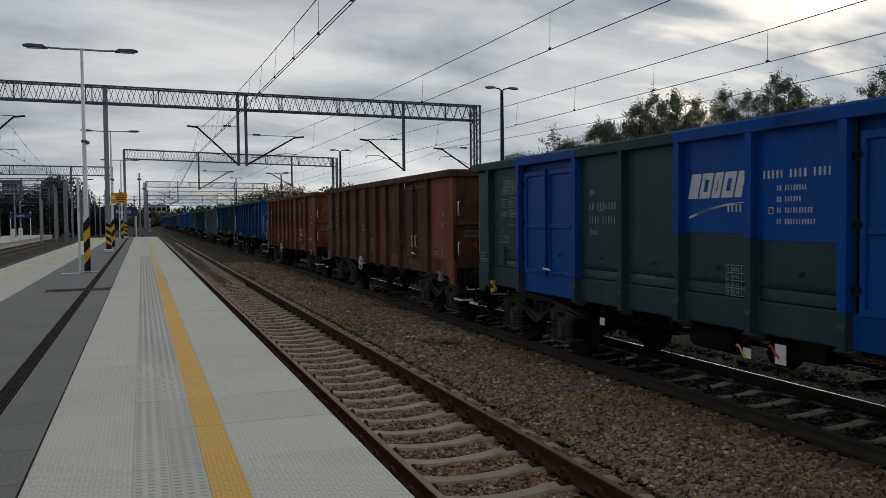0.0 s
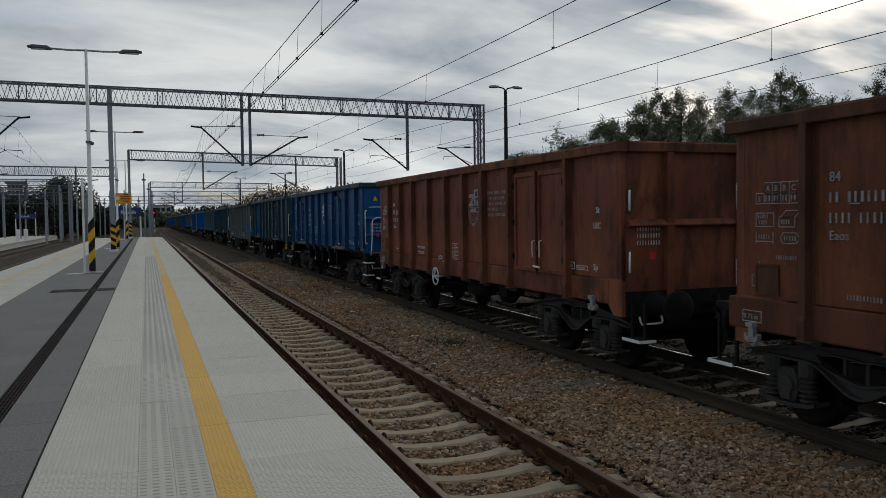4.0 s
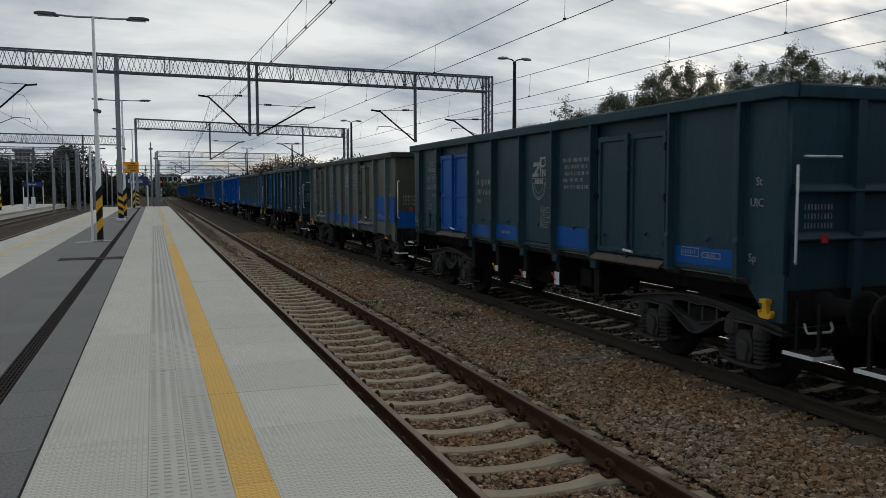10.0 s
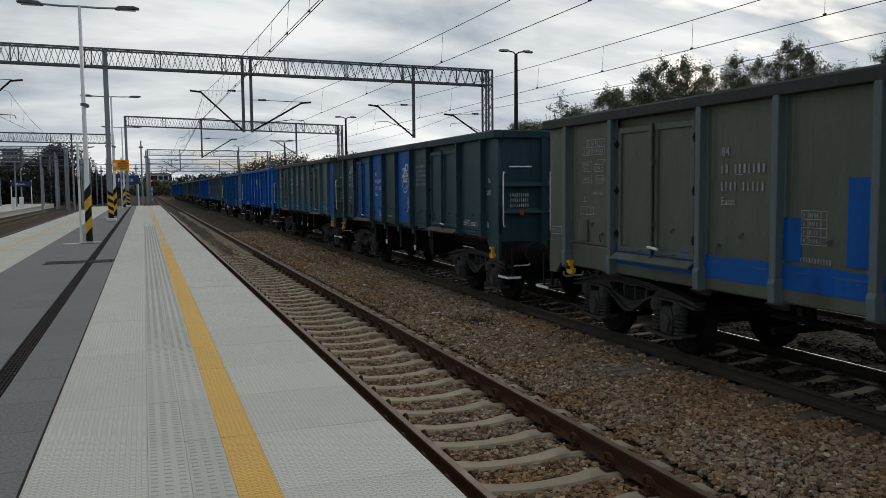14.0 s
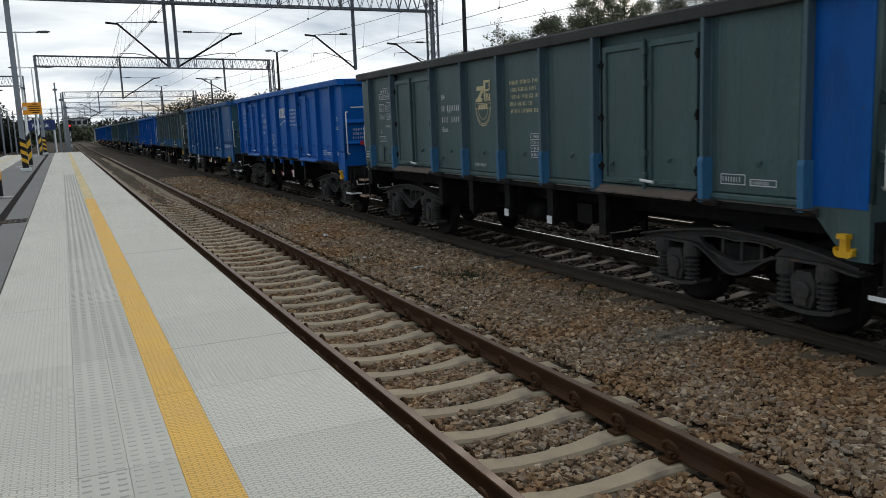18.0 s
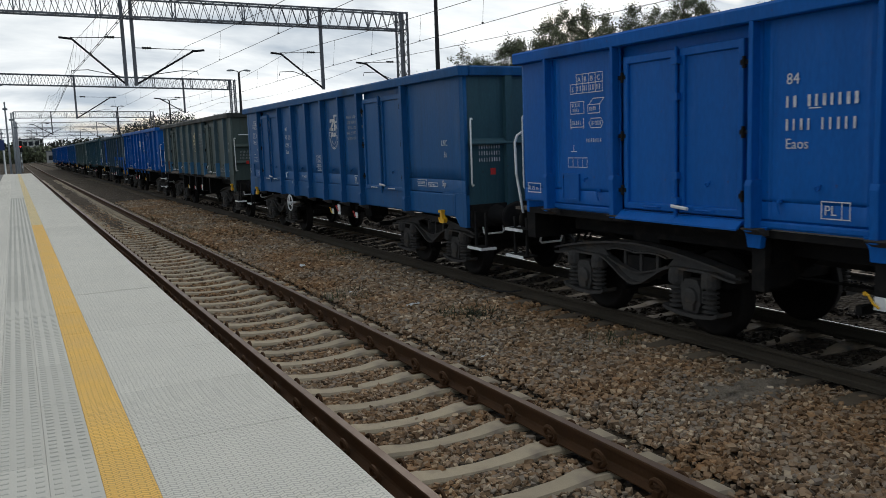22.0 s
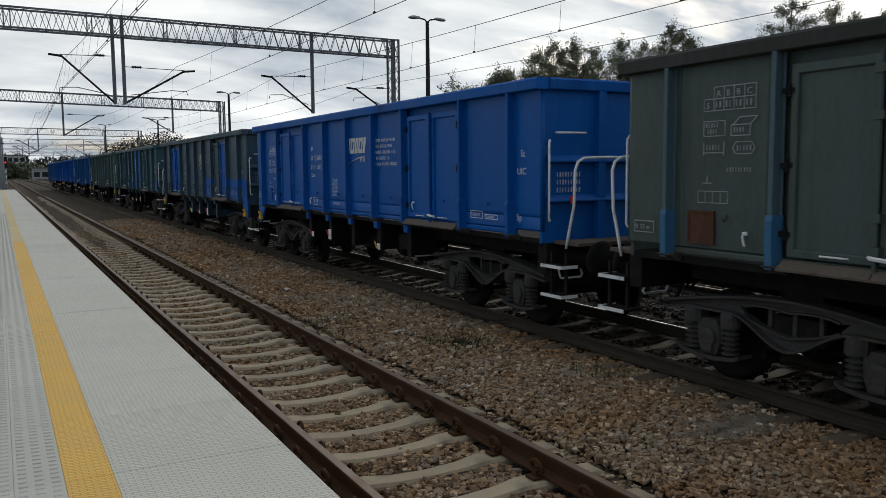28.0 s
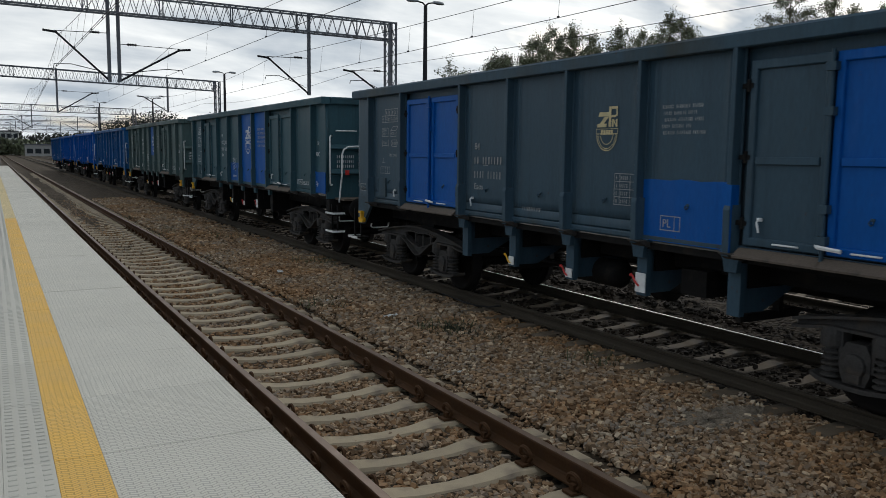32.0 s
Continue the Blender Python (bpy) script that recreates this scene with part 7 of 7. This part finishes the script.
def station_sign(x, y, z, w, h, size, posts, base=0.0):
    t = thing("station_sign", "dark blue station name board with white letters", "sign", pose(x, y, 0), "station name boards")
    bm = bmesh.new()
    box(bm, -w / 2, w / 2, -0.03, 0.03, z - h / 2, z + h / 2)
    part("board", bm, MAT["sign_blue"], t, bevel=0.008)
    me = lettering("Rybnik", size, MAT["white"])
    place("letters", me, t, pose(-size * 1.45, -0.034, z - size * 0.35, 90, 0, 0))
    for px in posts:
        bm = bmesh.new()
        rod(bm, (px, 0.03, base), (px, 0.03, z + h / 2 + 0.15), 0.06, 8)
        part("post", bm, MAT["white"], t)


def signal(x, y, top, base=-1.0):
    t = thing("railway_signal", "grey railway signal mast with a lit red lamp", "signal", pose(x, y, 0), "signals")
    bm = bmesh.new()
    rod(bm, (0, 0, base), (0, 0, top), 0.09, 8)
    part("mast", bm, MAT["galvanised"], t)
    bm = bmesh.new()
    box(bm, -0.28, 0.28, -0.12, 0.12, top - 1.3, top + 0.5)
    part("head", bm, MAT["black"], t, bevel=0.04)
    bm = bmesh.new()
    spin(bm, [(0, 0.12), (0.04, 0.12)], (0, -0.12, top - 0.4), (0, -1, 0), 12)
    part("red_lamp", bm, GLOW, t)
    bm = bmesh.new()
    for i in range(4):
        box(bm, -0.10, 0.10, -0.115, -0.09, base + 0.6 + 0.9 * i, base + 1.05 + 0.9 * i)
    part("mast_plate", bm, MAT["white"], t)


GLOW = bpy.data.materials.new("red_signal_light")
GLOW.use_nodes = True
GLOW.node_tree.nodes["Principled BSDF"].inputs["Emission Color"].default_value = (1, 0.03, 0.02, 1)
GLOW.node_tree.nodes["Principled BSDF"].inputs["Emission Strength"].default_value = 2.0
GLOW.node_tree.nodes["Principled BSDF"].inputs["Base Color"].default_value = (0.4, 0.01, 0.01, 1)


# ---- trees and the distance ----
def tree(x, y, top, spread, seed, mat="leaf", base=-0.9, sparse=False, bark="bark", leaves=13000):
    """A trunk, limbs with twigs, and leaves strewn in loose sprays along the twigs."""
    rng = np.random.default_rng(seed)
    t = thing("tree", "dark green broadleaf tree with a ragged, airy crown" if not sparse else "thin sparse birch tree with few leaves", "tree", pose(x, y, base), "trees behind the tracks")
    h = top - base
    pts = [Vector((0, 0, 0))]
    for i in range(1, 7):
        pts.append(Vector((pts[-1].x + rng.uniform(-0.15, 0.15), pts[-1].y + rng.uniform(-0.15, 0.15), h * 0.92 * i / 6)))
    bm = bmesh.new()
    n = 8
    rings = []
    for i, c in enumerate(pts):
        r = 0.014 * h * (1 - 0.92 * i / 6)
        rings.append([c + Vector((r * math.cos(2 * math.pi * k / n), r * math.sin(2 * math.pi * k / n), 0)) for k in range(n)])
    loft(bm, rings)
    part("trunk", bm, MAT[bark], t, smooth=True)
    twigs = []
    bm = bmesh.new()
    for b in range(12 if sparse else 34):
        f = 0.30 + 0.68 * (b + rng.uniform(0, 1)) / (12 if sparse else 34)
        a = 2.4 * b + rng.uniform(-0.5, 0.5)
        k = f * 6 - 1e-6
        start = pts[int(k)].lerp(pts[int(k) + 1], k - int(k))
        reach = spread * (0.22 + 0.78 * math.sin(min(1.0, (1 - f) / 0.5 + 0.05) * math.pi / 2)) * rng.uniform(0.65, 1.15)
        end = start + Vector((math.cos(a) * reach, math.sin(a) * reach, reach * rng.uniform(0.25, 0.85)))
        end.z = min(end.z, h * rng.uniform(0.93, 1.0))
        mid = start.lerp(end, 0.5) + Vector((0, 0, reach * 0.10))
        tube(bm, [start, mid, end], 0.0035 * h * (1 - f * 0.6), 4)
        for q in range(9):
            u = rng.uniform(0.30, 1.0)
            root = start.lerp(mid, u * 2) if u < 0.5 else mid.lerp(end, u * 2 - 1)
            way = Vector(rng.normal(size=3)) + Vector((math.cos(a), math.sin(a), 0.25)) * 0.7
            way = way.normalized() * rng.uniform(0.5, 1.5) * (0.6 if sparse else 0.85)
            tip = root + way
            tip.z = min(tip.z, h * rng.uniform(0.97, 1.02))
            twigs.append((tuple(root), tuple(tip)))
    for q in range(7):
        root = pts[-1] + Vector((0, 0, -0.3))
        twigs.append((tuple(root), tuple(root + Vector((rng.uniform(-0.7, 0.7), rng.uniform(-0.7, 0.7), rng.uniform(0.3, 0.3 + h * 0.075))))))
    for root, tip in twigs[::2]:
        rod(bm, root, tip, 0.012, 3, 0.005)
    part("branch_frame", bm, MAT[bark], t, smooth=True)
    count = leaves // 7 if sparse else leaves
    which = rng.integers(0, len(twigs), count)
    p, q = np.array([w[0] for w in twigs])[which], np.array([w[1] for w in twigs])[which]
    c = p + (q - p) * rng.uniform(0.1, 1.1, (count, 1)) + rng.normal(size=(count, 3)) * (0.18 if sparse else 0.27)
    c[:, 2] -= rng.uniform(0, 0.18, count)
    s = rng.uniform(0.075, 0.155, (count, 1))
    u = rng.normal(size=(count, 3))
    u /= np.linalg.norm(u, axis=1, keepdims=True)
    w = np.cross(u, rng.normal(size=(count, 3)))
    w /= np.linalg.norm(w, axis=1, keepdims=True)
    v = np.stack([c - u * s, c + w * s * 0.6, c + u * s, c - w * s * 0.6], 1).reshape(-1, 3)
    f = np.arange(count * 4).reshape(-1, 4)
    place("crown", solid("crown", v, f, MAT[mat]), t)


def woods(name, x0, x1, y, z0, heights, seed, label, mat="leaf_dark", depth=14, leaf=0.55, count=9000):
    """A far belt of trees as one uneven mass of leaf clumps."""
    rng = np.random.default_rng(seed)
    bumps = [(rng.uniform(x0, x1), rng.uniform(2.5, 6.5), rng.uniform(*heights)) for _ in range(int(abs(x1 - x0) / 3.2) + 3)]
    k = rng.integers(0, len(bumps), count)
    bx, br, bh = (np.array([b[i] for b in bumps])[k] for i in range(3))
    d = rng.normal(size=(count, 3))
    d /= np.linalg.norm(d, axis=1, keepdims=True)
    q = rng.uniform(0.3, 1, count) ** 0.5
    c = np.stack([bx + d[:, 0] * br * q, y + rng.uniform(-depth / 2, depth / 2, count) + d[:, 1] * 2, z0 + (bh - z0) * (0.5 + 0.5 * d[:, 2] * q)], 1)
    s = rng.uniform(0.5, 1.2, (count, 1)) * leaf
    u = rng.normal(size=(count, 3))
    u /= np.linalg.norm(u, axis=1, keepdims=True)
    w = np.cross(u, rng.normal(size=(count, 3)))
    w /= np.linalg.norm(w, axis=1, keepdims=True)
    v = np.stack([c - u * s, c + w * s * 0.6, c + u * s, c - w * s * 0.6], 1).reshape(-1, 3)
    tagged(place(name, solid(name, v, np.arange(count * 4).reshape(-1, 4), MAT[mat])), label, "woods", kind="stuff")


def building(x, y, w, d, z0, z1, mat, floors, label, windows=6, cap=True, low=0.7, high=0.8):
    t = thing("building", label, "building", pose(x, y, 0))
    bm = bmesh.new()
    box(bm, -w / 2, w / 2, -d / 2, d / 2, z0, z1)
    part("wall", bm, MAT[mat], t)
    bm = bmesh.new()
    box(bm, -w / 2 - 0.3, w / 2 + 0.3, -d / 2 - 0.3, d / 2 + 0.3, z1, z1 + 0.35)
    part("roof", bm, MAT["gantry"] if cap else MAT["brick"], t)
    for f in range(floors):
        z = z0 + (z1 - z0) * (f + 0.45) / floors
        for i in range(windows):
            wx = -w / 2 + w * (i + 0.5) / windows
            bm = bmesh.new()
            box(bm, wx - w / windows * 0.36, wx + w / windows * 0.36, -d / 2 - 0.06, -d / 2 + 0.02, z - low, z + high)
            part("window", bm, MAT["glass"], t)


def distance():
    row = ((32.2, 60.5, 9.4, 1.4, 1), (29.6, 61, 6.9, 2.0, 0), (34.4, 61, 8.1, 2.2, 0), (36.6, 60, 9.6, 2.0, 0), (38.4, 61, 9.9, 2.0, 0), (40.4, 60, 11.6, 1.9, 0), (42.4, 61, 12.8, 2.3, 0), (44.2, 60, 12.7, 2.0, 0),
           (46.6, 60.5, 12.3, 1.9, 0), (49.0, 60, 13.4, 1.5, 0), (50.6, 60, 11.6, 1.9, 0), (52.7, 61, 13.4, 1.8, 0), (55.2, 60, 15.1, 2.3, 0), (57.4, 60.5, 15.0, 2.2, 0), (59.4, 61, 13.9, 2.2, 0), (62.0, 60.5, 12.9, 2.4, 0),
           (64.0, 60, 12.6, 2.1, 0), (66.0, 59, 14.6, 2.2, 0), (68.9, 58, 18.2, 3.2, 0), (72, 55, 17.6, 3.3, 0), (74.5, 51, 17.0, 3.4, 0), (77, 46, 14.8, 3.6, 0), (79, 40, 14.2, 3.8, 0), (81, 33, 14.5, 3.8, 0))
    far = 1.65                     # the row stands well behind the yard
    for k, (x, y, top, spread, sparse) in enumerate(row):
        x, y, top, spread = x * far, y * far, 1.5 + (top - 1.5) * far, spread * far
        tree(x, y, top, spread * (1.0 if sparse else 1.22), 40 + k, "leaf" if k % 3 else "leaf_dark", sparse=bool(sparse), bark="birch" if sparse or k in (6, 11) else "bark", leaves=9500 if k < 16 else 13500)
    # lower trees close the gaps of the row
    for k, (a, b) in enumerate(zip(row[1:], row[2:])):
        x, y = (a[0] + b[0]) / 2 * far, ((a[1] + b[1]) / 2 + 1.6) * far
        top = (1.5 + (min(a[2], b[2]) - 1.5) * far) * (0.86 + 0.06 * math.sin(k * 2.3))
        tree(x, y, top, (a[3] + b[3]) * 0.62 * far, 140 + k, "leaf_dark" if k % 2 else "leaf", leaves=5600 if k < 20 else 4000)
    woods("undergrowth", 46, 138, 104, -1, (8.5, 12.5), 3, "dark bushes and low trees behind the tracks", "leaf_dark", 7, 0.24, 42000)
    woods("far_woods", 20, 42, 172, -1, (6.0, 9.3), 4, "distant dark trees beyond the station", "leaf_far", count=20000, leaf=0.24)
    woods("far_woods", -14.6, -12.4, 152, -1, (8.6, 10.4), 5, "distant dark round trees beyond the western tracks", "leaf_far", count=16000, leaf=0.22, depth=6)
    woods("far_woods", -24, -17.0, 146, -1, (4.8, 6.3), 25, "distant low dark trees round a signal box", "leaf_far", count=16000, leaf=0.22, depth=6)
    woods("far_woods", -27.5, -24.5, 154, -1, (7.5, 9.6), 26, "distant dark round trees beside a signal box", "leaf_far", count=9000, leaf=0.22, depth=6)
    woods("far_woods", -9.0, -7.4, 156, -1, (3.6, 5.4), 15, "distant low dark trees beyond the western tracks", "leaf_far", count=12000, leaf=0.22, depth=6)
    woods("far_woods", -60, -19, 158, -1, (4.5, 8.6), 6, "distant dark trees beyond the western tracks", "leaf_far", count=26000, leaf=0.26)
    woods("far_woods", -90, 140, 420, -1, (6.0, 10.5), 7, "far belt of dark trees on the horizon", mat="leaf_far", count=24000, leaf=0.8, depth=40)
    woods("far_woods", -14, 24, 330, -1, (3.0, 5.6), 8, "far belt of dark trees behind the gantries", count=5000, leaf=0.7)
    building(-19.9, 150, 2.3, 3.5, 6.0, 7.9, "pale_wall", 2, "pale raised signal box with bands of windows", 4, low=0.12, high=0.36)
    building(-19.9, 151, 1.5, 2.4, -1.0, 6.0, "gantry", 2, "grey foot of a signal box", 2, low=0.3, high=0.5)
    building(16, 300, 12, 8, -1, 2.6, "wall", 1, "distant grey railway building", 5)
    building(5.5, 345, 8, 8, -1, 7.5, "pale_wall", 3, "distant pale railway building", 4)
    for x, y, top in ((-13.2, 150, 3.8), (1.35, 150, 3.4), (-9.5, 130, 4.4)):
        signal(x, y, top)


def second_platform():
    p = thing("second_platform", "pale concrete island platform across the western tracks", "platform", kind="structure")
    bm = bmesh.new()
    box(bm, -18.5, -12.45, START, 132.5, -1.1, -0.50)
    part("body", bm, MAT["pale_wall"], p)
    bm = bmesh.new()
    box(bm, -18.4, -12.35, START, 132.6, -0.50, -0.40)
    part("paving", bm, MAT["slab"], p)
    for x, y in ((-14.4, 62), (-14.2, 90)):
        platform_lamp(y, x, base=-0.40)
    station_sign(-14.0, 112, 2.35, 2.3, 0.62, 0.36, (-1.1, 1.1), -0.40)
    for y in (97, 103):
        t = thing("waste_bin", "white box on the western platform", "bin", pose(-12.9, y, -0.40))
        bm = bmesh.new()
        box(bm, -0.2, 0.2, -0.2, 0.2, 0, 1.25)
        part("case", bm, MAT["white"], t, bevel=0.03)


def trackside():
    track("west_track", -6.15, START, 420, MAT["rail_dark"], MAT["rail_head"], MAT["dark_sleeper"], "western railway track with dark rails on concrete sleepers", 0, RAIL, 110)
    track("third_track", 12.2, START, 420, MAT["rail_dark"], MAT["rail_head"], MAT["dark_sleeper"], "railway track behind the goods train", 0, RAIL, 60)
    track("fourth_track", 16.7, START, 420, MAT["rail_dark"], MAT["rail_head"], MAT["dark_sleeper"], "far railway track behind the goods train", 0, RAIL, 40)
    track("second_west_track", -10.66, START, 420, MAT["rail_dark"], MAT["rail_head"], MAT["dark_sleeper"], "second western railway track with dark rails", 0, RAIL, 110)
    track("outer_west_track", -20.3, START, 420, MAT["rail_dark"], MAT["rail_head"], MAT["dark_sleeper"], "outer western railway track", 0, RAIL, 20)
    # heaps of old stone behind the train
    bm = bmesh.new()
    rng = random.Random(9)
    ys = [START + 0.5 * i for i in range(150)]
    xs = [9.05, 9.4, 9.8, 10.1, 10.4, 11.6]
    hs = [0.03, 0.06, 0.16, 0.20, 0.14, 0.02]
    grid = [[bm.verts.new((x, y, -0.985 + h * (0.7 + 0.5 * math.sin(y * 0.9) * math.sin(y * 0.37)) + rng.uniform(-0.03, 0.03) * (h > 0))) for x, h in zip(xs, hs)] for y in ys]
    for a, b in zip(grid, grid[1:]):
        for i in range(len(xs) - 1):
            bm.faces.new((a[i], a[i + 1], b[i + 1], b[i]))
    # shares the bed colour that holds the train's shade
    tagged(part("stone_heap", bm, MAT["bed_dark"], None), "low heap of dark stone along the track", "ballast", kind="stuff")


WEED = (5.50, 14.68)


def small_things():
    for x, y, s in ((5.07, 15.73, 0.14), (4.98, 20.56, 0.15), (4.72, 17.3, 0.07), (4.46, 12.7, 0.05)):
        bm = bmesh.new()
        rng = random.Random(int(x * 100))
        n = 5
        g = [[bm.verts.new((s * (i / n - 0.5) * 1.6, s * (j / 3 - 0.5) * 0.7, 0.012 + rng.uniform(0, 0.25 * s))) for i in range(n + 1)] for j in range(4)]
        for j in range(3):
            for i in range(n):
                bm.faces.new((g[j][i], g[j][i + 1], g[j + 1][i + 1], g[j + 1][i]))
        bmesh.ops.solidify(bm, geom=bm.faces[:], thickness=0.004)
        ob = place("litter_scrap", mesh("litter_scrap", bm, MAT["white"]), None, pose(x, y, -0.885, 0, 0, 20 + 60 * (x % 1)))
        tagged(ob, "crumpled white scrap of litter on the stones", "litter", "litter on the stones")
    # bare hard patch, weeds and a loose cable between the tracks
    bm = bmesh.new()
    rng = random.Random(4)
    rings = []
    for k, (r, z) in enumerate(((1.0, -0.975), (0.96, -0.925), (0.78, -0.906), (0.50, -0.902), (0.22, -0.908), (0.02, -0.905))):
        rings.append([(PATCH[0] + 0.66 * r * (1 + 0.16 * math.sin(3 * q + 1) + 0.08 * math.sin(7 * q)) * math.cos(q), PATCH[1] + 0.36 * r * (1 + 0.14 * math.sin(4 * q) + 0.08 * math.cos(9 * q)) * math.sin(q),
                       z + rng.uniform(-0.008, 0.008) * (k > 0)) for q in [2 * math.pi * i / 36 for i in range(36)]])
    loft(bm, rings)
    tagged(part("mortar_patch", bm, MAT["mortar"], None), "flat patch of spilt grey mortar on the stones", "mortar", kind="stuff")
    wr = np.random.default_rng(8)
    vs, fs = [], []
    for cx, cy, r, n in ((5.5, 14.8, 0.45, 260), (5.5, 27.8, 0.7, 160), (4.75, 17.2, 0.5, 120), (6.3, 22.0, 0.6, 140), (4.6, 30.0, 0.8, 140), (5.0, 36.0, 1.0, 140), (6.2, 12.6, 0.35, 70)):
        for _ in range(n):
            a, q = wr.uniform(0, 2 * math.pi), r * math.sqrt(wr.random())
            p = np.array([cx + q * math.cos(a), cy + q * math.sin(a), -0.93])
            lean = wr.normal(size=3) * 0.05
            hgt = wr.uniform(0.04, 0.13)
            side = wr.normal(size=2)
            side = np.array([*side / np.linalg.norm(side), 0]) * wr.uniform(0.004, 0.012)
            k = len(vs)
            vs += [p - side, p + side, p + lean + np.array([0, 0, hgt])]
            fs.append((k, k + 1, k + 2))
    tagged(place("weeds", solid("weeds", vs, fs, MAT["weed"])), "short dry weeds among the stones", "weeds", kind="stuff")
    vs, fs = [], []
    for _ in range(800):
        a, q = wr.uniform(0, 2 * math.pi), abs(wr.normal()) * 0.5
        p = np.array([WEED[0] + 0.6 * q * math.cos(a), WEED[1] + q * math.sin(a), -0.905])
        side = wr.normal(size=2)
        side = np.array([*side / np.linalg.norm(side), 0]) * wr.uniform(0.006, 0.016)
        k = len(vs)
        vs += [p - side, p + side, p + np.append(wr.normal(size=2) * 0.05, wr.uniform(0.02, 0.075))]
        fs.append((k, k + 1, k + 2))
    tagged(place("dark_weeds", solid("dark_weeds", vs, fs, MAT["weed_dark"])), "small patch of dark withered weeds on the stones", "weeds", kind="stuff")
    bm = bmesh.new()
    tube(bm, [(6.74, 17.2, -0.895), (6.66, 16.7, -0.885), (6.60, 16.25, -0.875), (6.61, 15.9, -0.87), (6.68, 15.62, -0.85), (6.765, 15.45, -0.81)], 0.014, 6)
    tagged(part("loose_cable", bm, MAT["black"], None), "loose black cable lying beside the rail", "cable")
    # slim masts beyond the end of the platform
    for x, y, top in ((-0.16, 110, 7.6), (0.39, 110, 6.4), (-9.95, 110, 6.1), (-8.0, 110, 5.7), (-3.5, 96, 7.0), (-12.6, 122, 4.6), (-7.3, 118, 5.8), (-16.0, 128, 4.6), (-6.0, 136, 5.2),
                      (-10.9, 104, 5.4), (-14.6, 112, 5.0), (-17.2, 118, 6.2), (-19.4, 132, 6.6), (-11.8, 134, 5.8), (-9.2, 142, 6.4), (-4.9, 128, 6.0), (-3.2, 140, 6.6),
                      (-2.2, 118, 5.2), (0.9, 126, 6.0), (-14.0, 146, 7.0), (-17.8, 152, 6.2), (-7.4, 150, 5.6), (-1.1, 148, 5.8), (-23.5, 138, 6.4), (-12.9, 160, 6.0)):
        m = thing("mast", "slim grey steel mast beside the track", "mast", pose(x, y, 0), "slim masts")
        bm = bmesh.new()
        rod(bm, (0, 0, -1.0), (0, 0, top), 0.12, 8, 0.085)
        part("shaft", bm, MAT["galvanised"], m)
        bm = bmesh.new()
        box(bm, -0.25, 0.25, -0.08, 0.08, top - 0.9, top - 0.7)
        part("crossarm", bm, MAT["gantry"], m)


overhead()
for y in (27.0, 51.0, 75.0):
    platform_lamp(y)
yard_lamp(18.06, 39.5, 8.42)
yard_lamp(16.9, 72.0, 7.75)
yard_lamp(17.7, 110.0, 7.75)
yard_lamp(15.0, 140.0, 8.6)
orange_sign()
station_sign(-1.55, 83.2, 2.45, 2.3, 0.85, 0.5, (-1.05, 1.05))
second_platform()
trackside()
distance()
small_things()


def motions():
    """The train rolls past at a steady pace, its wheels turning with it."""
    for w, y in WAGONS:
        walk(w, [(0.0, pose(FREIGHT, y, RAIL)), (16.0, pose(FREIGHT, y - SPEED * 16, RAIL)), (32.0, pose(FREIGHT, y - SPEED * 32, RAIL))])
    turn = math.degrees(SPEED / 0.455)
    times = [0.1 * i for i in range(321)]
    for wheelset, a in WHEELS:
        walk(wheelset, [(t, pose(0, a, 0.455, turn * t)) for t in times])


motions()
